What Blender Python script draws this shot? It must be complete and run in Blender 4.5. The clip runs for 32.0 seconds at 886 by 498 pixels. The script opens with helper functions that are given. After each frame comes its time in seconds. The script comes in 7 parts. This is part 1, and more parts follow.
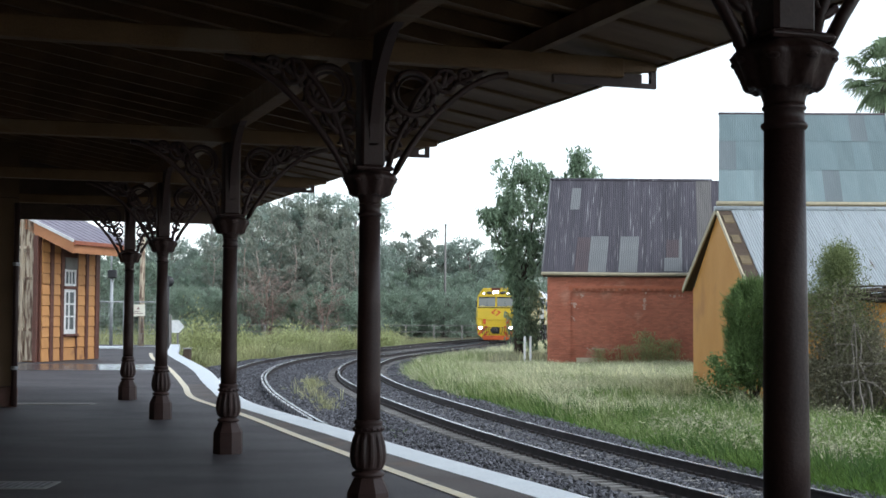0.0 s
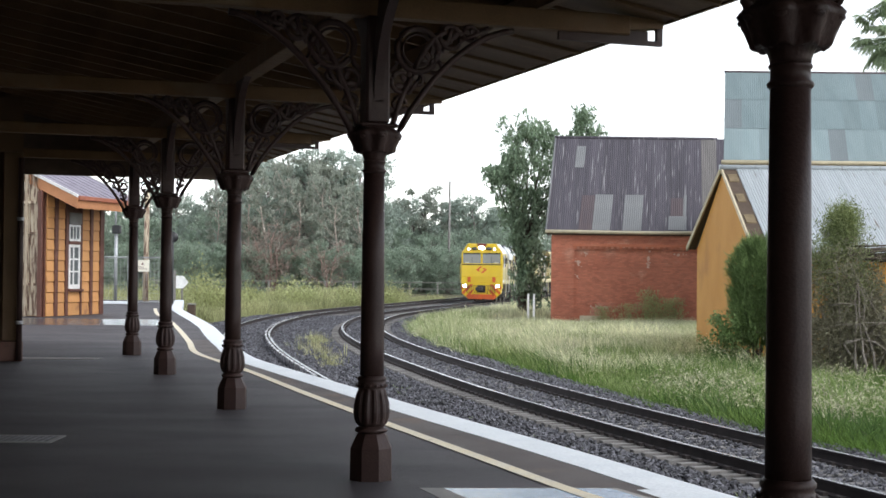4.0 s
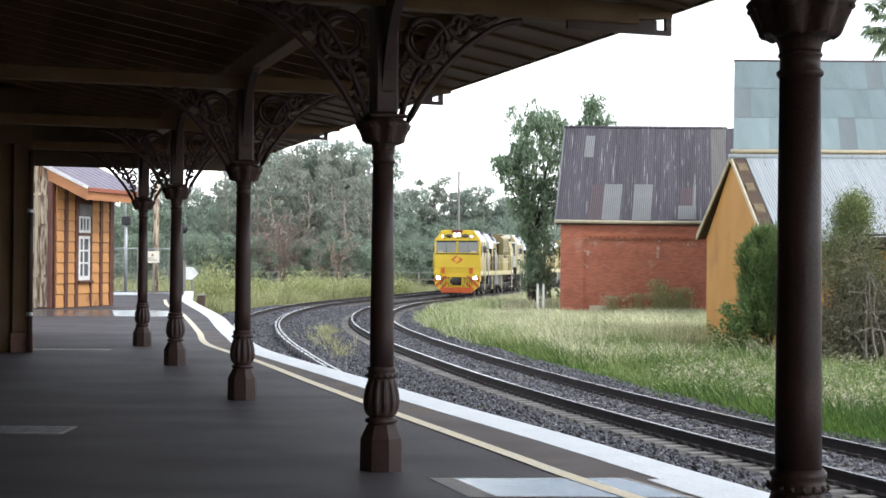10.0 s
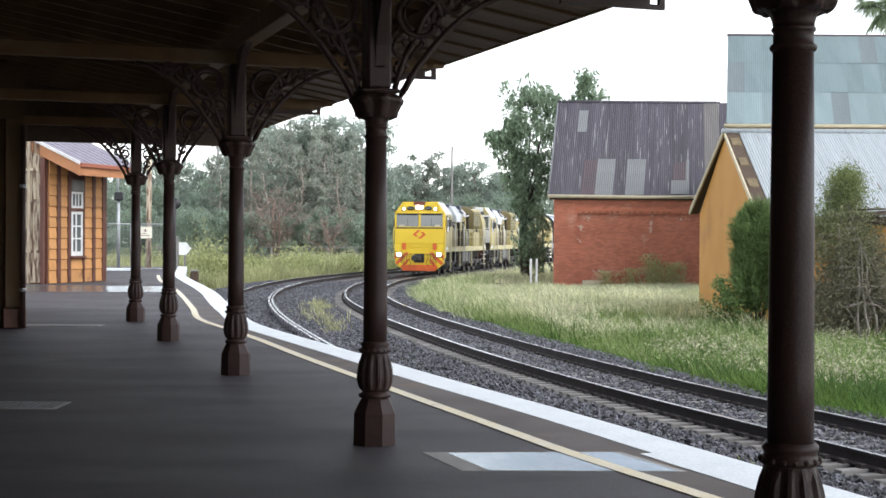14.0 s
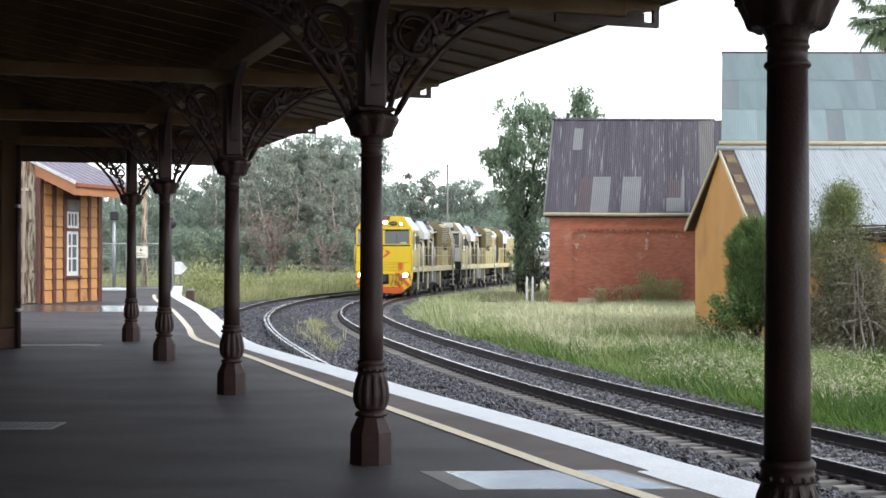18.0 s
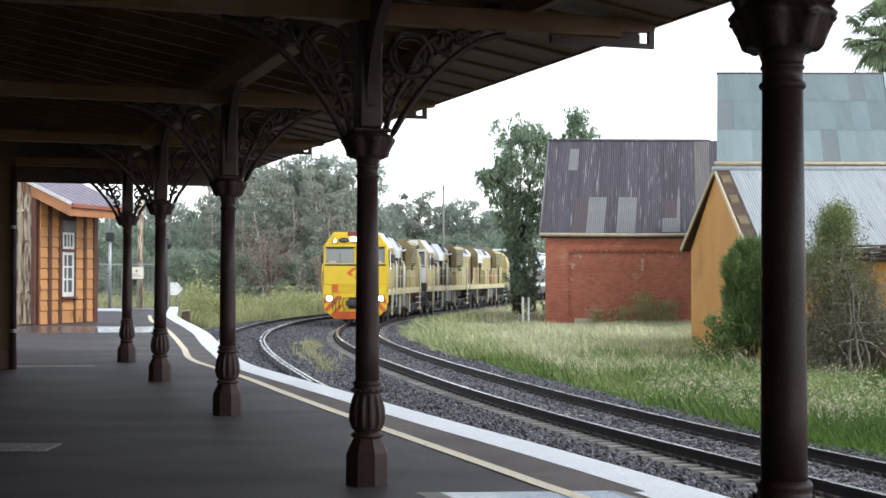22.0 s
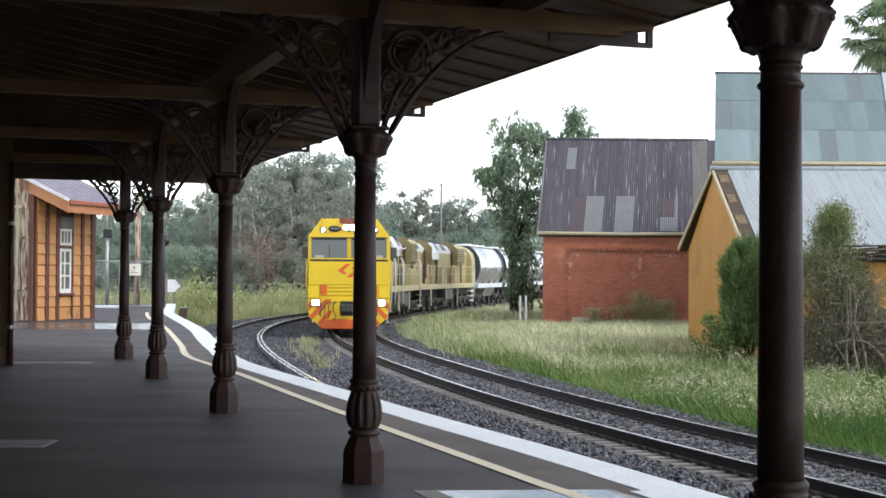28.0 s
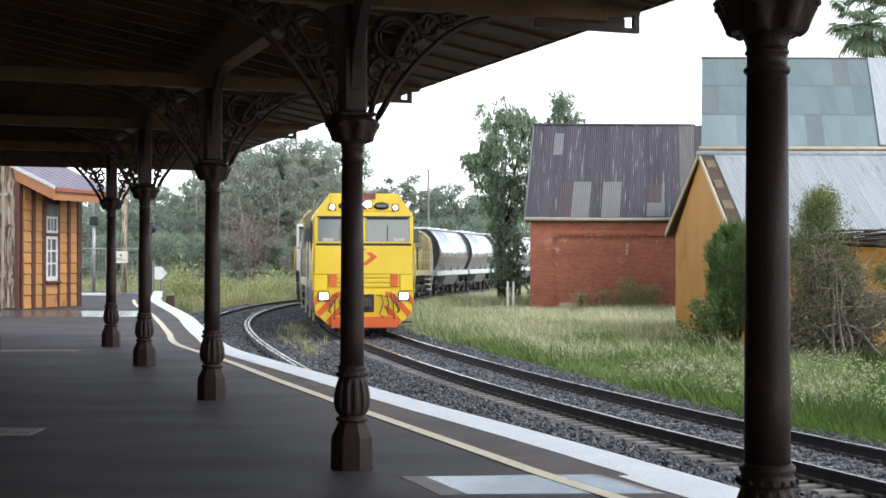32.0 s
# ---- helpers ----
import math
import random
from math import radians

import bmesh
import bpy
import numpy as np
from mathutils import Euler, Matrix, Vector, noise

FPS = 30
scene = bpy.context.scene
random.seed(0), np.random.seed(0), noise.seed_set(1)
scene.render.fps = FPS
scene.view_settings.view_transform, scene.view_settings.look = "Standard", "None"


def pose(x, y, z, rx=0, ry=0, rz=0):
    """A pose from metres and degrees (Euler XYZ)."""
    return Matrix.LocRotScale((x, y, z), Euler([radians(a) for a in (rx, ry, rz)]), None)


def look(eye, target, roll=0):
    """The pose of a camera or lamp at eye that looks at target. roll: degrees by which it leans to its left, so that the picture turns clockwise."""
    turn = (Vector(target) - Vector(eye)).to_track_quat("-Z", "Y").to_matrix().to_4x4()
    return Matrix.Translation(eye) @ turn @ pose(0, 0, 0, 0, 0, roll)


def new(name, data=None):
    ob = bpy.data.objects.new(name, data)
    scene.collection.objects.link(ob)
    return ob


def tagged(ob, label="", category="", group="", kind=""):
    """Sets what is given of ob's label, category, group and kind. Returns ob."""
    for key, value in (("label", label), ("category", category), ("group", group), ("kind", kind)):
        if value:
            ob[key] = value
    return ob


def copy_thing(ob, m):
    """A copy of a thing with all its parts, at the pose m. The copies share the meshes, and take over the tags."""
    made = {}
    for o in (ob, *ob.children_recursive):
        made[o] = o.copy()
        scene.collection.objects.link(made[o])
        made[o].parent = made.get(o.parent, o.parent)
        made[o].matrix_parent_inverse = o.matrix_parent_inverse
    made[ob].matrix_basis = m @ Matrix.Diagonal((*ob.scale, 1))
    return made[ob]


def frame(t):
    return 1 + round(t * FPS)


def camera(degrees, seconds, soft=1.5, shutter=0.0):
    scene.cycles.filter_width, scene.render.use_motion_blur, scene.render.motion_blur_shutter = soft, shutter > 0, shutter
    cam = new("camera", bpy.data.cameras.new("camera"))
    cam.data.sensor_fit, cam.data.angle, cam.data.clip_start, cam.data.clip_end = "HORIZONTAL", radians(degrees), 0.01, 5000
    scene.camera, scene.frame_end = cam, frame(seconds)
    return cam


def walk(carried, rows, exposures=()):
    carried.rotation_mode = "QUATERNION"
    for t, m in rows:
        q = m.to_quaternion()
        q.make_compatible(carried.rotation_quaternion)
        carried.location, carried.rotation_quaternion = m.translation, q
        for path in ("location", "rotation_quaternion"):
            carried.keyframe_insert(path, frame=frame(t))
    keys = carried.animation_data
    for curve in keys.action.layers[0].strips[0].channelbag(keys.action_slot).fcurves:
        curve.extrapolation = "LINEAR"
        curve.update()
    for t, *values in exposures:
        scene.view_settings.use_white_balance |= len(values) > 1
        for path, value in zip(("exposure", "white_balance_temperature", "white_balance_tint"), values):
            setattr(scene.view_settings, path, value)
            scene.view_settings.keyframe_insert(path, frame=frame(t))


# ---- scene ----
# Handheld camera on the platform: it stands in one spot and only turns. Rows: seconds, pitch, roll, yaw.
cam = camera(35.5, 32.0, soft=1.6)
EYE = (0.0, 0.0, 1.55)
TURNS = [
    (0, 2.643, -0.257, -0.373),
    (0.5, 2.544, -0.196, -0.436),
    (1, 2.187, -0.205, -0.504),
    (1.5, 2.018, -0.206, -0.462),
    (2, 1.671, -0.394, -0.263),
    (2.5, 1.574, -0.388, -0.173),
    (3, 1.386, -0.424, -0.238),
    (3.5, 0.994, -0.526, -0.246),
    (4, 0.872, -0.581, -0.213),
    (4.5, 0.665, -0.585, 0.116),
    (6.5, 0.361, -0.308, 0.030),
    (7, 0.148, -0.314, 0.157),
    (7.5, 0.200, -0.297, 0.247),
    (8, 0.329, -0.341, 0.279),
    (8.5, 0.283, -0.497, 0.302),
    (9, 0.376, -0.474, 0.258),
    (9.5, 0.458, -0.410, 0.086),
    (10, 0.468, -0.403, 0.174),
    (10.5, 0.382, -0.403, 0.284),
    (11, 0.252, -0.366, 0.452),
    (11.5, 0.306, -0.263, 0.304),
    (12, 0.270, -0.239, 0.039),
    (12.5, -0.022, -0.256, -0.136),
    (13, -0.350, -0.320, -0.001),
    (13.5, -0.421, -0.309, -0.033),
    (14, -0.564, -0.319, -0.107),
    (14.5, -0.507, -0.409, -0.134),
    (16.5, 0.029, 0.125, -0.169),
    (17, -0.047, -0.119, -0.059),
    (17.5, 0.079, -0.130, -0.065),
    (18, 0.194, -0.077, -0.281),
    (18.5, 0.271, 0.068, -0.405),
    (19, 0.413, 0.056, -0.379),
    (19.5, 0.550, -0.042, -0.467),
    (20, 0.577, -0.061, -0.436),
    (20.5, 0.697, -0.074, -0.378),
    (21, 0.762, -0.033, -0.329),
    (21.5, 0.866, -0.014, -0.474),
    (22, 1.045, -0.028, -0.447),
    (22.5, 1.133, -0.103, -0.422),
    (23, 1.260, 0.100, -0.740),
    (23.5, 1.435, 0.090, -0.648),
    (24, 1.413, 0.049, -0.598),
    (24.5, 1.309, -0.047, -0.584),
    (25, 1.218, -0.300, -0.437),
    (25.5, 1.125, -0.353, -0.463),
    (27.5, 0.972, -0.412, -0.560),
    (28, 0.969, -0.285, -0.551),
    (28.5, 0.911, -0.327, -0.601),
    (29, 0.787, -0.388, -0.643),
    (29.5, 0.659, -0.379, -1.048),
    (30, 0.641, -0.258, -1.078),
    (30.5, 0.481, -0.217, -0.935),
    (31, 0.278, -0.113, -0.911),
    (31.5, 0.319, -0.131, -1.049),
    (32, 0.397, -0.055, -1.073),
]
# No movement of the eye: only the turn of the camera is keyed.
walk(cam, [(t, pose(*EYE, 90 + p, r, y)) for t, p, r, y in TURNS],
     exposures=[(0, 0.83, 5950, 6), (1.5, 0.89, 6150, 9), (2.6, 1.0, 6340, 10), (4.2, 1.1, 6390, 10), (7, 1.27, 6340, 10), (14, 1.3, 6340, 10), (19, 1.2, 6340, 10), (24, 1.09, 6290, 10), (29, 1.08, 6290, 10), (32, 1.12, 6290, 10)])

# ---- sky and sun: bright overcast ----
world = bpy.data.worlds.new("overcast_sky")
scene.world = world
world.use_nodes = True
wn = world.node_tree
wn.nodes.clear()
sky = wn.nodes.new("ShaderNodeTexSky")
sky.sky_type, sky.sun_disc = 'NISHITA', False
SUN_ELEVATION, SUN_AZIMUTH = radians(45), radians(130)
sky.sun_elevation, sky.sun_rotation = SUN_ELEVATION, SUN_AZIMUTH
sky.air_density, sky.dust_density, sky.ozone_density = 1.0, 0.2, 1.0
pale = wn.nodes.new("ShaderNodeHueSaturation")
pale.inputs["Saturation"].default_value = 0.22
pale.inputs["Value"].default_value = 1.0
back = wn.nodes.new("ShaderNodeBackground")
back.inputs["Strength"].default_value = 0.15
wout = wn.nodes.new("ShaderNodeOutputWorld")
wn.links.new(sky.outputs[0], pale.inputs["Color"])
wn.links.new(pale.outputs[0], back.inputs["Color"])
wn.links.new(back.outputs[0], wout.inputs["Surface"])

sun = new("sun", bpy.data.lights.new("sun", 'SUN'))
sun.data.energy, sun.data.angle, sun.data.color = 0.85, radians(25), (1.0, 0.975, 0.94)
sun.matrix_world = look((30, 20, 60), (30 - 60 * math.cos(SUN_ELEVATION) * math.sin(SUN_AZIMUTH),
                                       20 - 60 * math.cos(SUN_ELEVATION) * math.cos(SUN_AZIMUTH), 60 - 60 * math.sin(SUN_ELEVATION)))


# ---- materials ----
def mat(name, color, other=None, scale=6.0, rough=0.7, metal=0.0, fine=60.0, bump=0.15, stain=None, stain_scale=0.8,
        stain_at=0.55, stretch=(1, 1, 1), vary=0.0, island=0.0, coat=0.0, rough_vary=0.12, fine_mix=0.35, shear=0.0):
    """A two-scale procedural surface: base mixed with a second tone, fine grain, optional stains, bump."""
    m = bpy.data.materials.new(name)
    m.use_nodes = True
    nt = m.node_tree
    n, l = nt.nodes, nt.links
    b = n["Principled BSDF"]
    other = other or tuple(c * 0.72 for c in color)
    co = n.new("ShaderNodeTexCoord")
    mp = n.new("ShaderNodeMapping")
    mp.inputs["Scale"].default_value = stretch
    if shear:
        apart, again = n.new("ShaderNodeSeparateXYZ"), n.new("ShaderNodeCombineXYZ")
        slip = n.new("ShaderNodeMath")
        slip.operation = 'MULTIPLY_ADD'
        slip.inputs[1].default_value = -shear
        l.new(co.outputs["Object"], apart.inputs[0])
        l.new(apart.outputs["Z"], slip.inputs[0])
        l.new(apart.outputs["X"], slip.inputs[2])
        l.new(slip.outputs[0], again.inputs["X"])
        l.new(apart.outputs["Y"], again.inputs["Y"])
        l.new(apart.outputs["Z"], again.inputs["Z"])
        l.new(again.outputs[0], mp.inputs["Vector"])
    else:
        l.new(co.outputs["Object"], mp.inputs["Vector"])
    if vary:
        own = n.new("ShaderNodeObjectInfo")
        far = n.new("ShaderNodeMath")
        far.operation = 'MULTIPLY'
        far.inputs[1].default_value = 60
        l.new(own.outputs["Random"], far.inputs[0])
        l.new(far.outputs[0], mp.inputs["Location"])

    def tex(s, detail=4.0):
        t = n.new("ShaderNodeTexNoise")
        t.inputs["Scale"].default_value, t.inputs["Detail"].default_value = s, detail
        l.new(mp.outputs[0], t.inputs["Vector"])
        return t

    def ramp(src, lo, hi):
        r = n.new("ShaderNodeMapRange")
        r.inputs["From Min"].default_value, r.inputs["From Max"].default_value = lo, hi
        l.new(src, r.inputs["Value"])
        return r.outputs[0]

    def mix(fac, a, c, mode='MIX'):
        x = n.new("ShaderNodeMix")
        x.data_type, x.blend_type = 'RGBA', mode
        for src, key in ((fac, "Factor"), (a, "A"), (c, "B")):
            sock = next(s for s in x.inputs if s.name == key and s.type == ('VALUE' if key == "Factor" else 'RGBA'))
            if isinstance(src, (int, float)):
                sock.default_value = src
            elif isinstance(src, tuple):
                sock.default_value = (*src[:3], 1)
            else:
                l.new(src, sock)
        return next(o for o in x.outputs if o.type == 'RGBA')

    big, small = tex(scale), tex(fine, 3.0)
    colour = mix(ramp(big.outputs[0], 0.35, 0.65), tuple(color), tuple(other))
    grain = ramp(small.outputs[0], 0.3, 0.7)
    colour = mix(fine_mix, colour, mix(grain, tuple(c * 0.6 for c in color), tuple(min(1, c * 1.25) for c in color)))
    if stain:
        st = tex(stain_scale, 6.0)
        colour = mix(ramp(st.outputs[0], stain_at, stain_at + 0.1), colour, tuple(stain))
    if vary or island:
        if island:
            g = n.new("ShaderNodeNewGeometry")
            rnd = g.outputs["Random Per Island"]
        else:
            g = n.new("ShaderNodeObjectInfo")
            rnd = g.outputs["Random"]
        v = max(vary, island)
        r = n.new("ShaderNodeMapRange")
        r.inputs["To Min"].default_value, r.inputs["To Max"].default_value = 1 - v, 1 + v
        l.new(rnd, r.inputs["Value"])
        h = n.new("ShaderNodeHueSaturation")
        l.new(r.outputs[0], h.inputs["Value"])
        l.new(colour, h.inputs["Color"])
        colour = h.outputs[0]
    l.new(colour, b.inputs["Base Color"])
    b.inputs["Metallic"].default_value = metal
    rr = n.new("ShaderNodeMapRange")
    rr.inputs["To Min"].default_value, rr.inputs["To Max"].default_value = max(0.02, rough - rough_vary), min(1, rough + rough_vary)
    l.new(big.outputs[0], rr.inputs["Value"])
    l.new(rr.outputs[0], b.inputs["Roughness"])
    if coat:
        b.inputs["Coat Weight"].default_value = coat
    if bump:
        bp = n.new("ShaderNodeBump")
        bp.inputs["Strength"].default_value, bp.inputs["Distance"].default_value = bump, 0.02
        l.new(small.outputs[0], bp.inputs["Height"])
        l.new(bp.outputs[0], b.inputs["Normal"])
    return m


def leafy(name, color, other, scale=0.5, island=0.3):
    """Foliage: two tones, each leaf a little different, light passing through."""
    m = mat(name, color, other, scale=scale, rough=0.6, fine=8, bump=0.0, island=island)
    b = m.node_tree.nodes["Principled BSDF"]
    b.inputs["Specular IOR Level"].default_value = 0.12
    out = m.node_tree.nodes["Material Output"]
    tr = m.node_tree.nodes.new("ShaderNodeBsdfTranslucent")
    ms = m.node_tree.nodes.new("ShaderNodeMixShader")
    ms.inputs[0].default_value = 0.42
    col = b.inputs["Base Color"].links[0].from_socket
    m.node_tree.links.new(col, tr.inputs["Color"])
    m.node_tree.links.new(b.outputs[0], ms.inputs[1])
    m.node_tree.links.new(tr.outputs[0], ms.inputs[2])
    m.node_tree.links.new(ms.outputs[0], out.inputs["Surface"])
    return m


def glow(name, color, strength):
    m = bpy.data.materials.new(name)
    m.use_nodes = True
    b = m.node_tree.nodes["Principled BSDF"]
    b.inputs["Base Color"].default_value = (*color, 1)
    b.inputs["Emission Color"].default_value = (*color, 1)
    b.inputs["Emission Strength"].default_value = strength
    return m


def glass(name, tint=(0.05, 0.06, 0.06), rough=0.05):
    m = bpy.data.materials.new(name)
    m.use_nodes = True
    b = m.node_tree.nodes["Principled BSDF"]
    b.inputs["Base Color"].default_value = (*tint, 1)
    b.inputs["Roughness"].default_value = rough
    b.inputs["Specular IOR Level"].default_value = 0.8
    return m


ASPHALT = mat("platform_asphalt", (0.07, 0.062, 0.066), (0.043, 0.038, 0.042), scale=0.55, rough=0.66, fine=55, bump=0.5,
              stain=(0.042, 0.039, 0.042), stain_scale=0.9, stain_at=0.54, stretch=(0.6, 1.6, 1), fine_mix=0.5)
WHITE_EDGE = mat("white_platform_paint", (0.76, 0.8, 0.84), (0.66, 0.71, 0.76), scale=2.5, rough=0.55, fine=40, bump=0.1,
                 stain=(0.36, 0.37, 0.39), stain_scale=3, stain_at=0.68)
YELLOW_LINE = mat("faded_yellow_line", (0.78, 0.68, 0.46), (0.76, 0.73, 0.64), scale=3, rough=0.6, stain=(0.2, 0.18, 0.14), stain_scale=6, stain_at=0.66)
# the wet sheen's sky blue is put into this base colour
CONCRETE = mat("wet_concrete_sky_tinted", (0.22, 0.34, 0.47), (0.15, 0.24, 0.34), scale=3, rough=0.2, fine=70, stain=(0.2, 0.2, 0.21), stain_scale=2, stain_at=0.64)
CONCRETE_DRY = mat("dry_concrete", (0.36, 0.35, 0.33), (0.28, 0.27, 0.26), scale=3, rough=0.85, stain=(0.15, 0.14, 0.13), stain_scale=1.4, stain_at=0.6)
MARGIN = mat("brown_stained_asphalt", (0.095, 0.078, 0.07), (0.062, 0.05, 0.046), scale=1.2, rough=0.7, fine=50, bump=0.4, stain=(0.12, 0.085, 0.065), stain_scale=2.2, stain_at=0.55)
# bluish base takes on some of the reflected sky beside the low roughness
WET_CONCRETE = mat("rain_wet_concrete", (0.24, 0.28, 0.32), (0.18, 0.21, 0.24), scale=2, rough=0.14, fine=40, stain=(0.1, 0.1, 0.11), stain_scale=1.2, stain_at=0.56)
WET_ASPHALT = mat("rain_wet_asphalt", (0.08, 0.082, 0.092), (0.05, 0.05, 0.056), scale=0.8, rough=0.22, fine=50, bump=0.2)
GRATE = mat("worn_steel_grate", (0.25, 0.25, 0.26), rough=0.5, metal=0.6)
MAROON = mat("maroon_gloss_paint", (0.054, 0.031, 0.027), (0.037, 0.022, 0.02), scale=4, rough=0.46, fine=70, bump=0.12,
             stain=(0.13, 0.1, 0.09), stain_scale=2.5, stain_at=0.68)
MAROON.node_tree.nodes["Principled BSDF"].inputs["Specular IOR Level"].default_value = 0.26
# cream beam paint darkened to brown: shade under the awning is in its colour
SHADED_CREAM_BEAM = mat("aged_cream_timber_paint_shaded", (0.15, 0.082, 0.03), (0.1, 0.055, 0.021), scale=3, rough=0.7, stretch=(1, 6, 1), stain=(0.15, 0.1, 0.055), stain_scale=1.2)
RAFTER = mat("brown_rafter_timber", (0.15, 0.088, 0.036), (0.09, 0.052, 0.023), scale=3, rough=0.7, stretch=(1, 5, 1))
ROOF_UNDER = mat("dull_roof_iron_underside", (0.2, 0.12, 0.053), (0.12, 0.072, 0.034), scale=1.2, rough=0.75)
# cream render set dark brown, carrying the awning's shade in its colour
SHADED_CREAM_WALL = mat("shaded_cream_station_render", (0.12, 0.07, 0.032), (0.085, 0.052, 0.025), scale=1.6, rough=0.8, stain=(0.13, 0.085, 0.05), stain_scale=1.1, stain_at=0.62)
BROWN_PAINT = mat("brown_trim_paint", (0.13, 0.055, 0.035), rough=0.5)
ORANGE_BOARD = mat("orange_weatherboard_paint", (0.53, 0.265, 0.095), (0.45, 0.215, 0.075), scale=2.5, rough=0.6, vary=0.12, stain=(0.3, 0.14, 0.06), stain_scale=2.2, stain_at=0.66)
BROWN_BATTEN = mat("dark_brown_batten_paint", (0.12, 0.045, 0.03), rough=0.55)
SHED_ROOF = mat("mauve_grey_roof_sheet", (0.26, 0.235, 0.285), (0.2, 0.18, 0.225), scale=1.5, rough=0.5, stretch=(6, 1, 1))
ORANGE_FASCIA = mat("orange_brown_fascia_paint", (0.46, 0.2, 0.085), (0.36, 0.15, 0.065), scale=2, rough=0.55)
RED_FASCIA = mat("red_brown_fascia_paint", (0.34, 0.11, 0.06), rough=0.5)
WHITE_TRIM = mat("white_trim_paint", (0.75, 0.74, 0.72), rough=0.5)
WINDOW_GLASS = glass("window_glass", (0.12, 0.13, 0.13))
PEELING = mat("peeling_cream_timber", (0.52, 0.44, 0.33), (0.36, 0.28, 0.19), scale=5, rough=0.85, stretch=(3, 3, 0.5),
              stain=(0.13, 0.08, 0.055), stain_scale=3.2, stain_at=0.48, vary=0.15)
DIRT = mat("field_soil", (0.11, 0.095, 0.055), (0.09, 0.1, 0.04), scale=0.25, rough=0.95, fine=12, bump=0.3)
BALLAST = mat("grey_ballast", (0.036, 0.035, 0.039), (0.02, 0.02, 0.023), scale=3, rough=0.9, fine=30, bump=0.6, stain=(0.12, 0.11, 0.105), stain_scale=9, stain_at=0.58)
STONE = mat("ballast_stone", (0.105, 0.104, 0.118), (0.014, 0.014, 0.018), scale=9, rough=0.55, fine=40, bump=0.2, island=0.9)
SLEEPER = mat("weathered_sleeper", (0.24, 0.23, 0.22), (0.13, 0.12, 0.11), scale=4, rough=0.9, stretch=(1, 6, 1), vary=0.25)
RAIL_SIDE = mat("rusty_rail_web", (0.036, 0.026, 0.027), (0.024, 0.019, 0.02), scale=5, rough=0.75)
RAIL_TOP = mat("polished_rail_head", (0.8, 0.82, 0.86), (0.7, 0.72, 0.76), scale=4, rough=0.2, metal=0.85, bump=0.02)
RAIL_WORN = mat("worn_rail_head", (0.55, 0.54, 0.56), (0.4, 0.39, 0.4), scale=2, rough=0.26, metal=0.8, bump=0.02)
RAIL_CLIP = mat("rusty_clip", (0.045, 0.036, 0.034), rough=0.8)
BRICK_RED = mat("red_brick", (0.48, 0.16, 0.085), (0.4, 0.13, 0.07), scale=1.2, rough=0.85, fine=25, vary=0.22, stain=(0.45, 0.17, 0.1), stain_scale=0.6, stain_at=0.57)
MORTAR = mat("grey_pink_mortar", (0.42, 0.2, 0.13), rough=0.9)
RUST_ROOF = mat("dark_weathered_corrugated_iron", (0.088, 0.08, 0.096), (0.055, 0.048, 0.058), scale=0.5, rough=0.6, metal=0.25, stretch=(9, 1, 0.3),
                stain=(0.3, 0.29, 0.3), stain_scale=1.9, stain_at=0.6, vary=0.18, shear=0.12)
RUST_SHEET = mat("rust_red_iron_sheet", (0.1, 0.072, 0.075), (0.078, 0.062, 0.07), scale=0.8, rough=0.7, stretch=(5, 1, 0.4))
PALE_SHEET = mat("pale_galvanised_sheet", (0.2, 0.205, 0.205), (0.16, 0.165, 0.17), scale=0.8, rough=0.55, metal=0.1)
GALV = mat("blue_grey_galvanised_iron", (0.16, 0.21, 0.215), (0.125, 0.172, 0.18), scale=0.5, rough=0.55, metal=0.05, vary=0.14, stretch=(3, 1, 0.5))
WHITE_IRON = mat("whitened_corrugated_iron", (0.42, 0.455, 0.47), (0.33, 0.36, 0.375), scale=1.0, rough=0.5, metal=0.05, stretch=(6, 1, 0.4), stain=(0.2, 0.17, 0.15), stain_scale=2.2, stain_at=0.64, vary=0.06)
OCHRE_WALL = mat("ochre_painted_wall", (0.56, 0.27, 0.05), (0.5, 0.235, 0.045), scale=0.7, rough=0.75, stain=(0.42, 0.19, 0.04), stain_scale=0.5, stain_at=0.6)
CREAM_TRIM = mat("cream_barge_paint", (0.6, 0.52, 0.36), (0.46, 0.4, 0.28), scale=3, rough=0.65)
DARK_TIMBER = mat("dark_soffit_timber", (0.09, 0.06, 0.04), rough=0.8)
BARK = mat("pale_gum_bark", (0.2, 0.17, 0.155), (0.15, 0.125, 0.115), scale=1.2, rough=0.9, fine=14, bump=0.4, stretch=(3, 3, 0.6))
DARK_BARK = mat("dark_bark", (0.09, 0.07, 0.055), rough=0.95, fine=14, bump=0.4)
TWIG = mat("grey_dead_twig", (0.25, 0.22, 0.19), rough=0.95)
# far leaf colours are paled: distance haze is put into the base colour
GUM_LEAF = leafy("hazed_gum_leaf", (0.41, 0.475, 0.405), (0.225, 0.28, 0.235), 0.3, 0.16)
GUM_LEAF_B = leafy("hazed_olive_gum_leaf", (0.39, 0.42, 0.35), (0.235, 0.265, 0.225), 0.3, 0.16)
PEPPER_LEAF = leafy("bright_green_leaf", (0.3, 0.385, 0.265), (0.165, 0.23, 0.145), 0.8, 0.35)
SHRUB_LEAF = leafy("dense_shrub_leaf", (0.2, 0.285, 0.11), (0.115, 0.175, 0.065), 1.5, 0.4)
PALM_LEAF = leafy("palm_frond_green", (0.26, 0.33, 0.2), (0.17, 0.23, 0.13), 1.0, 0.3)
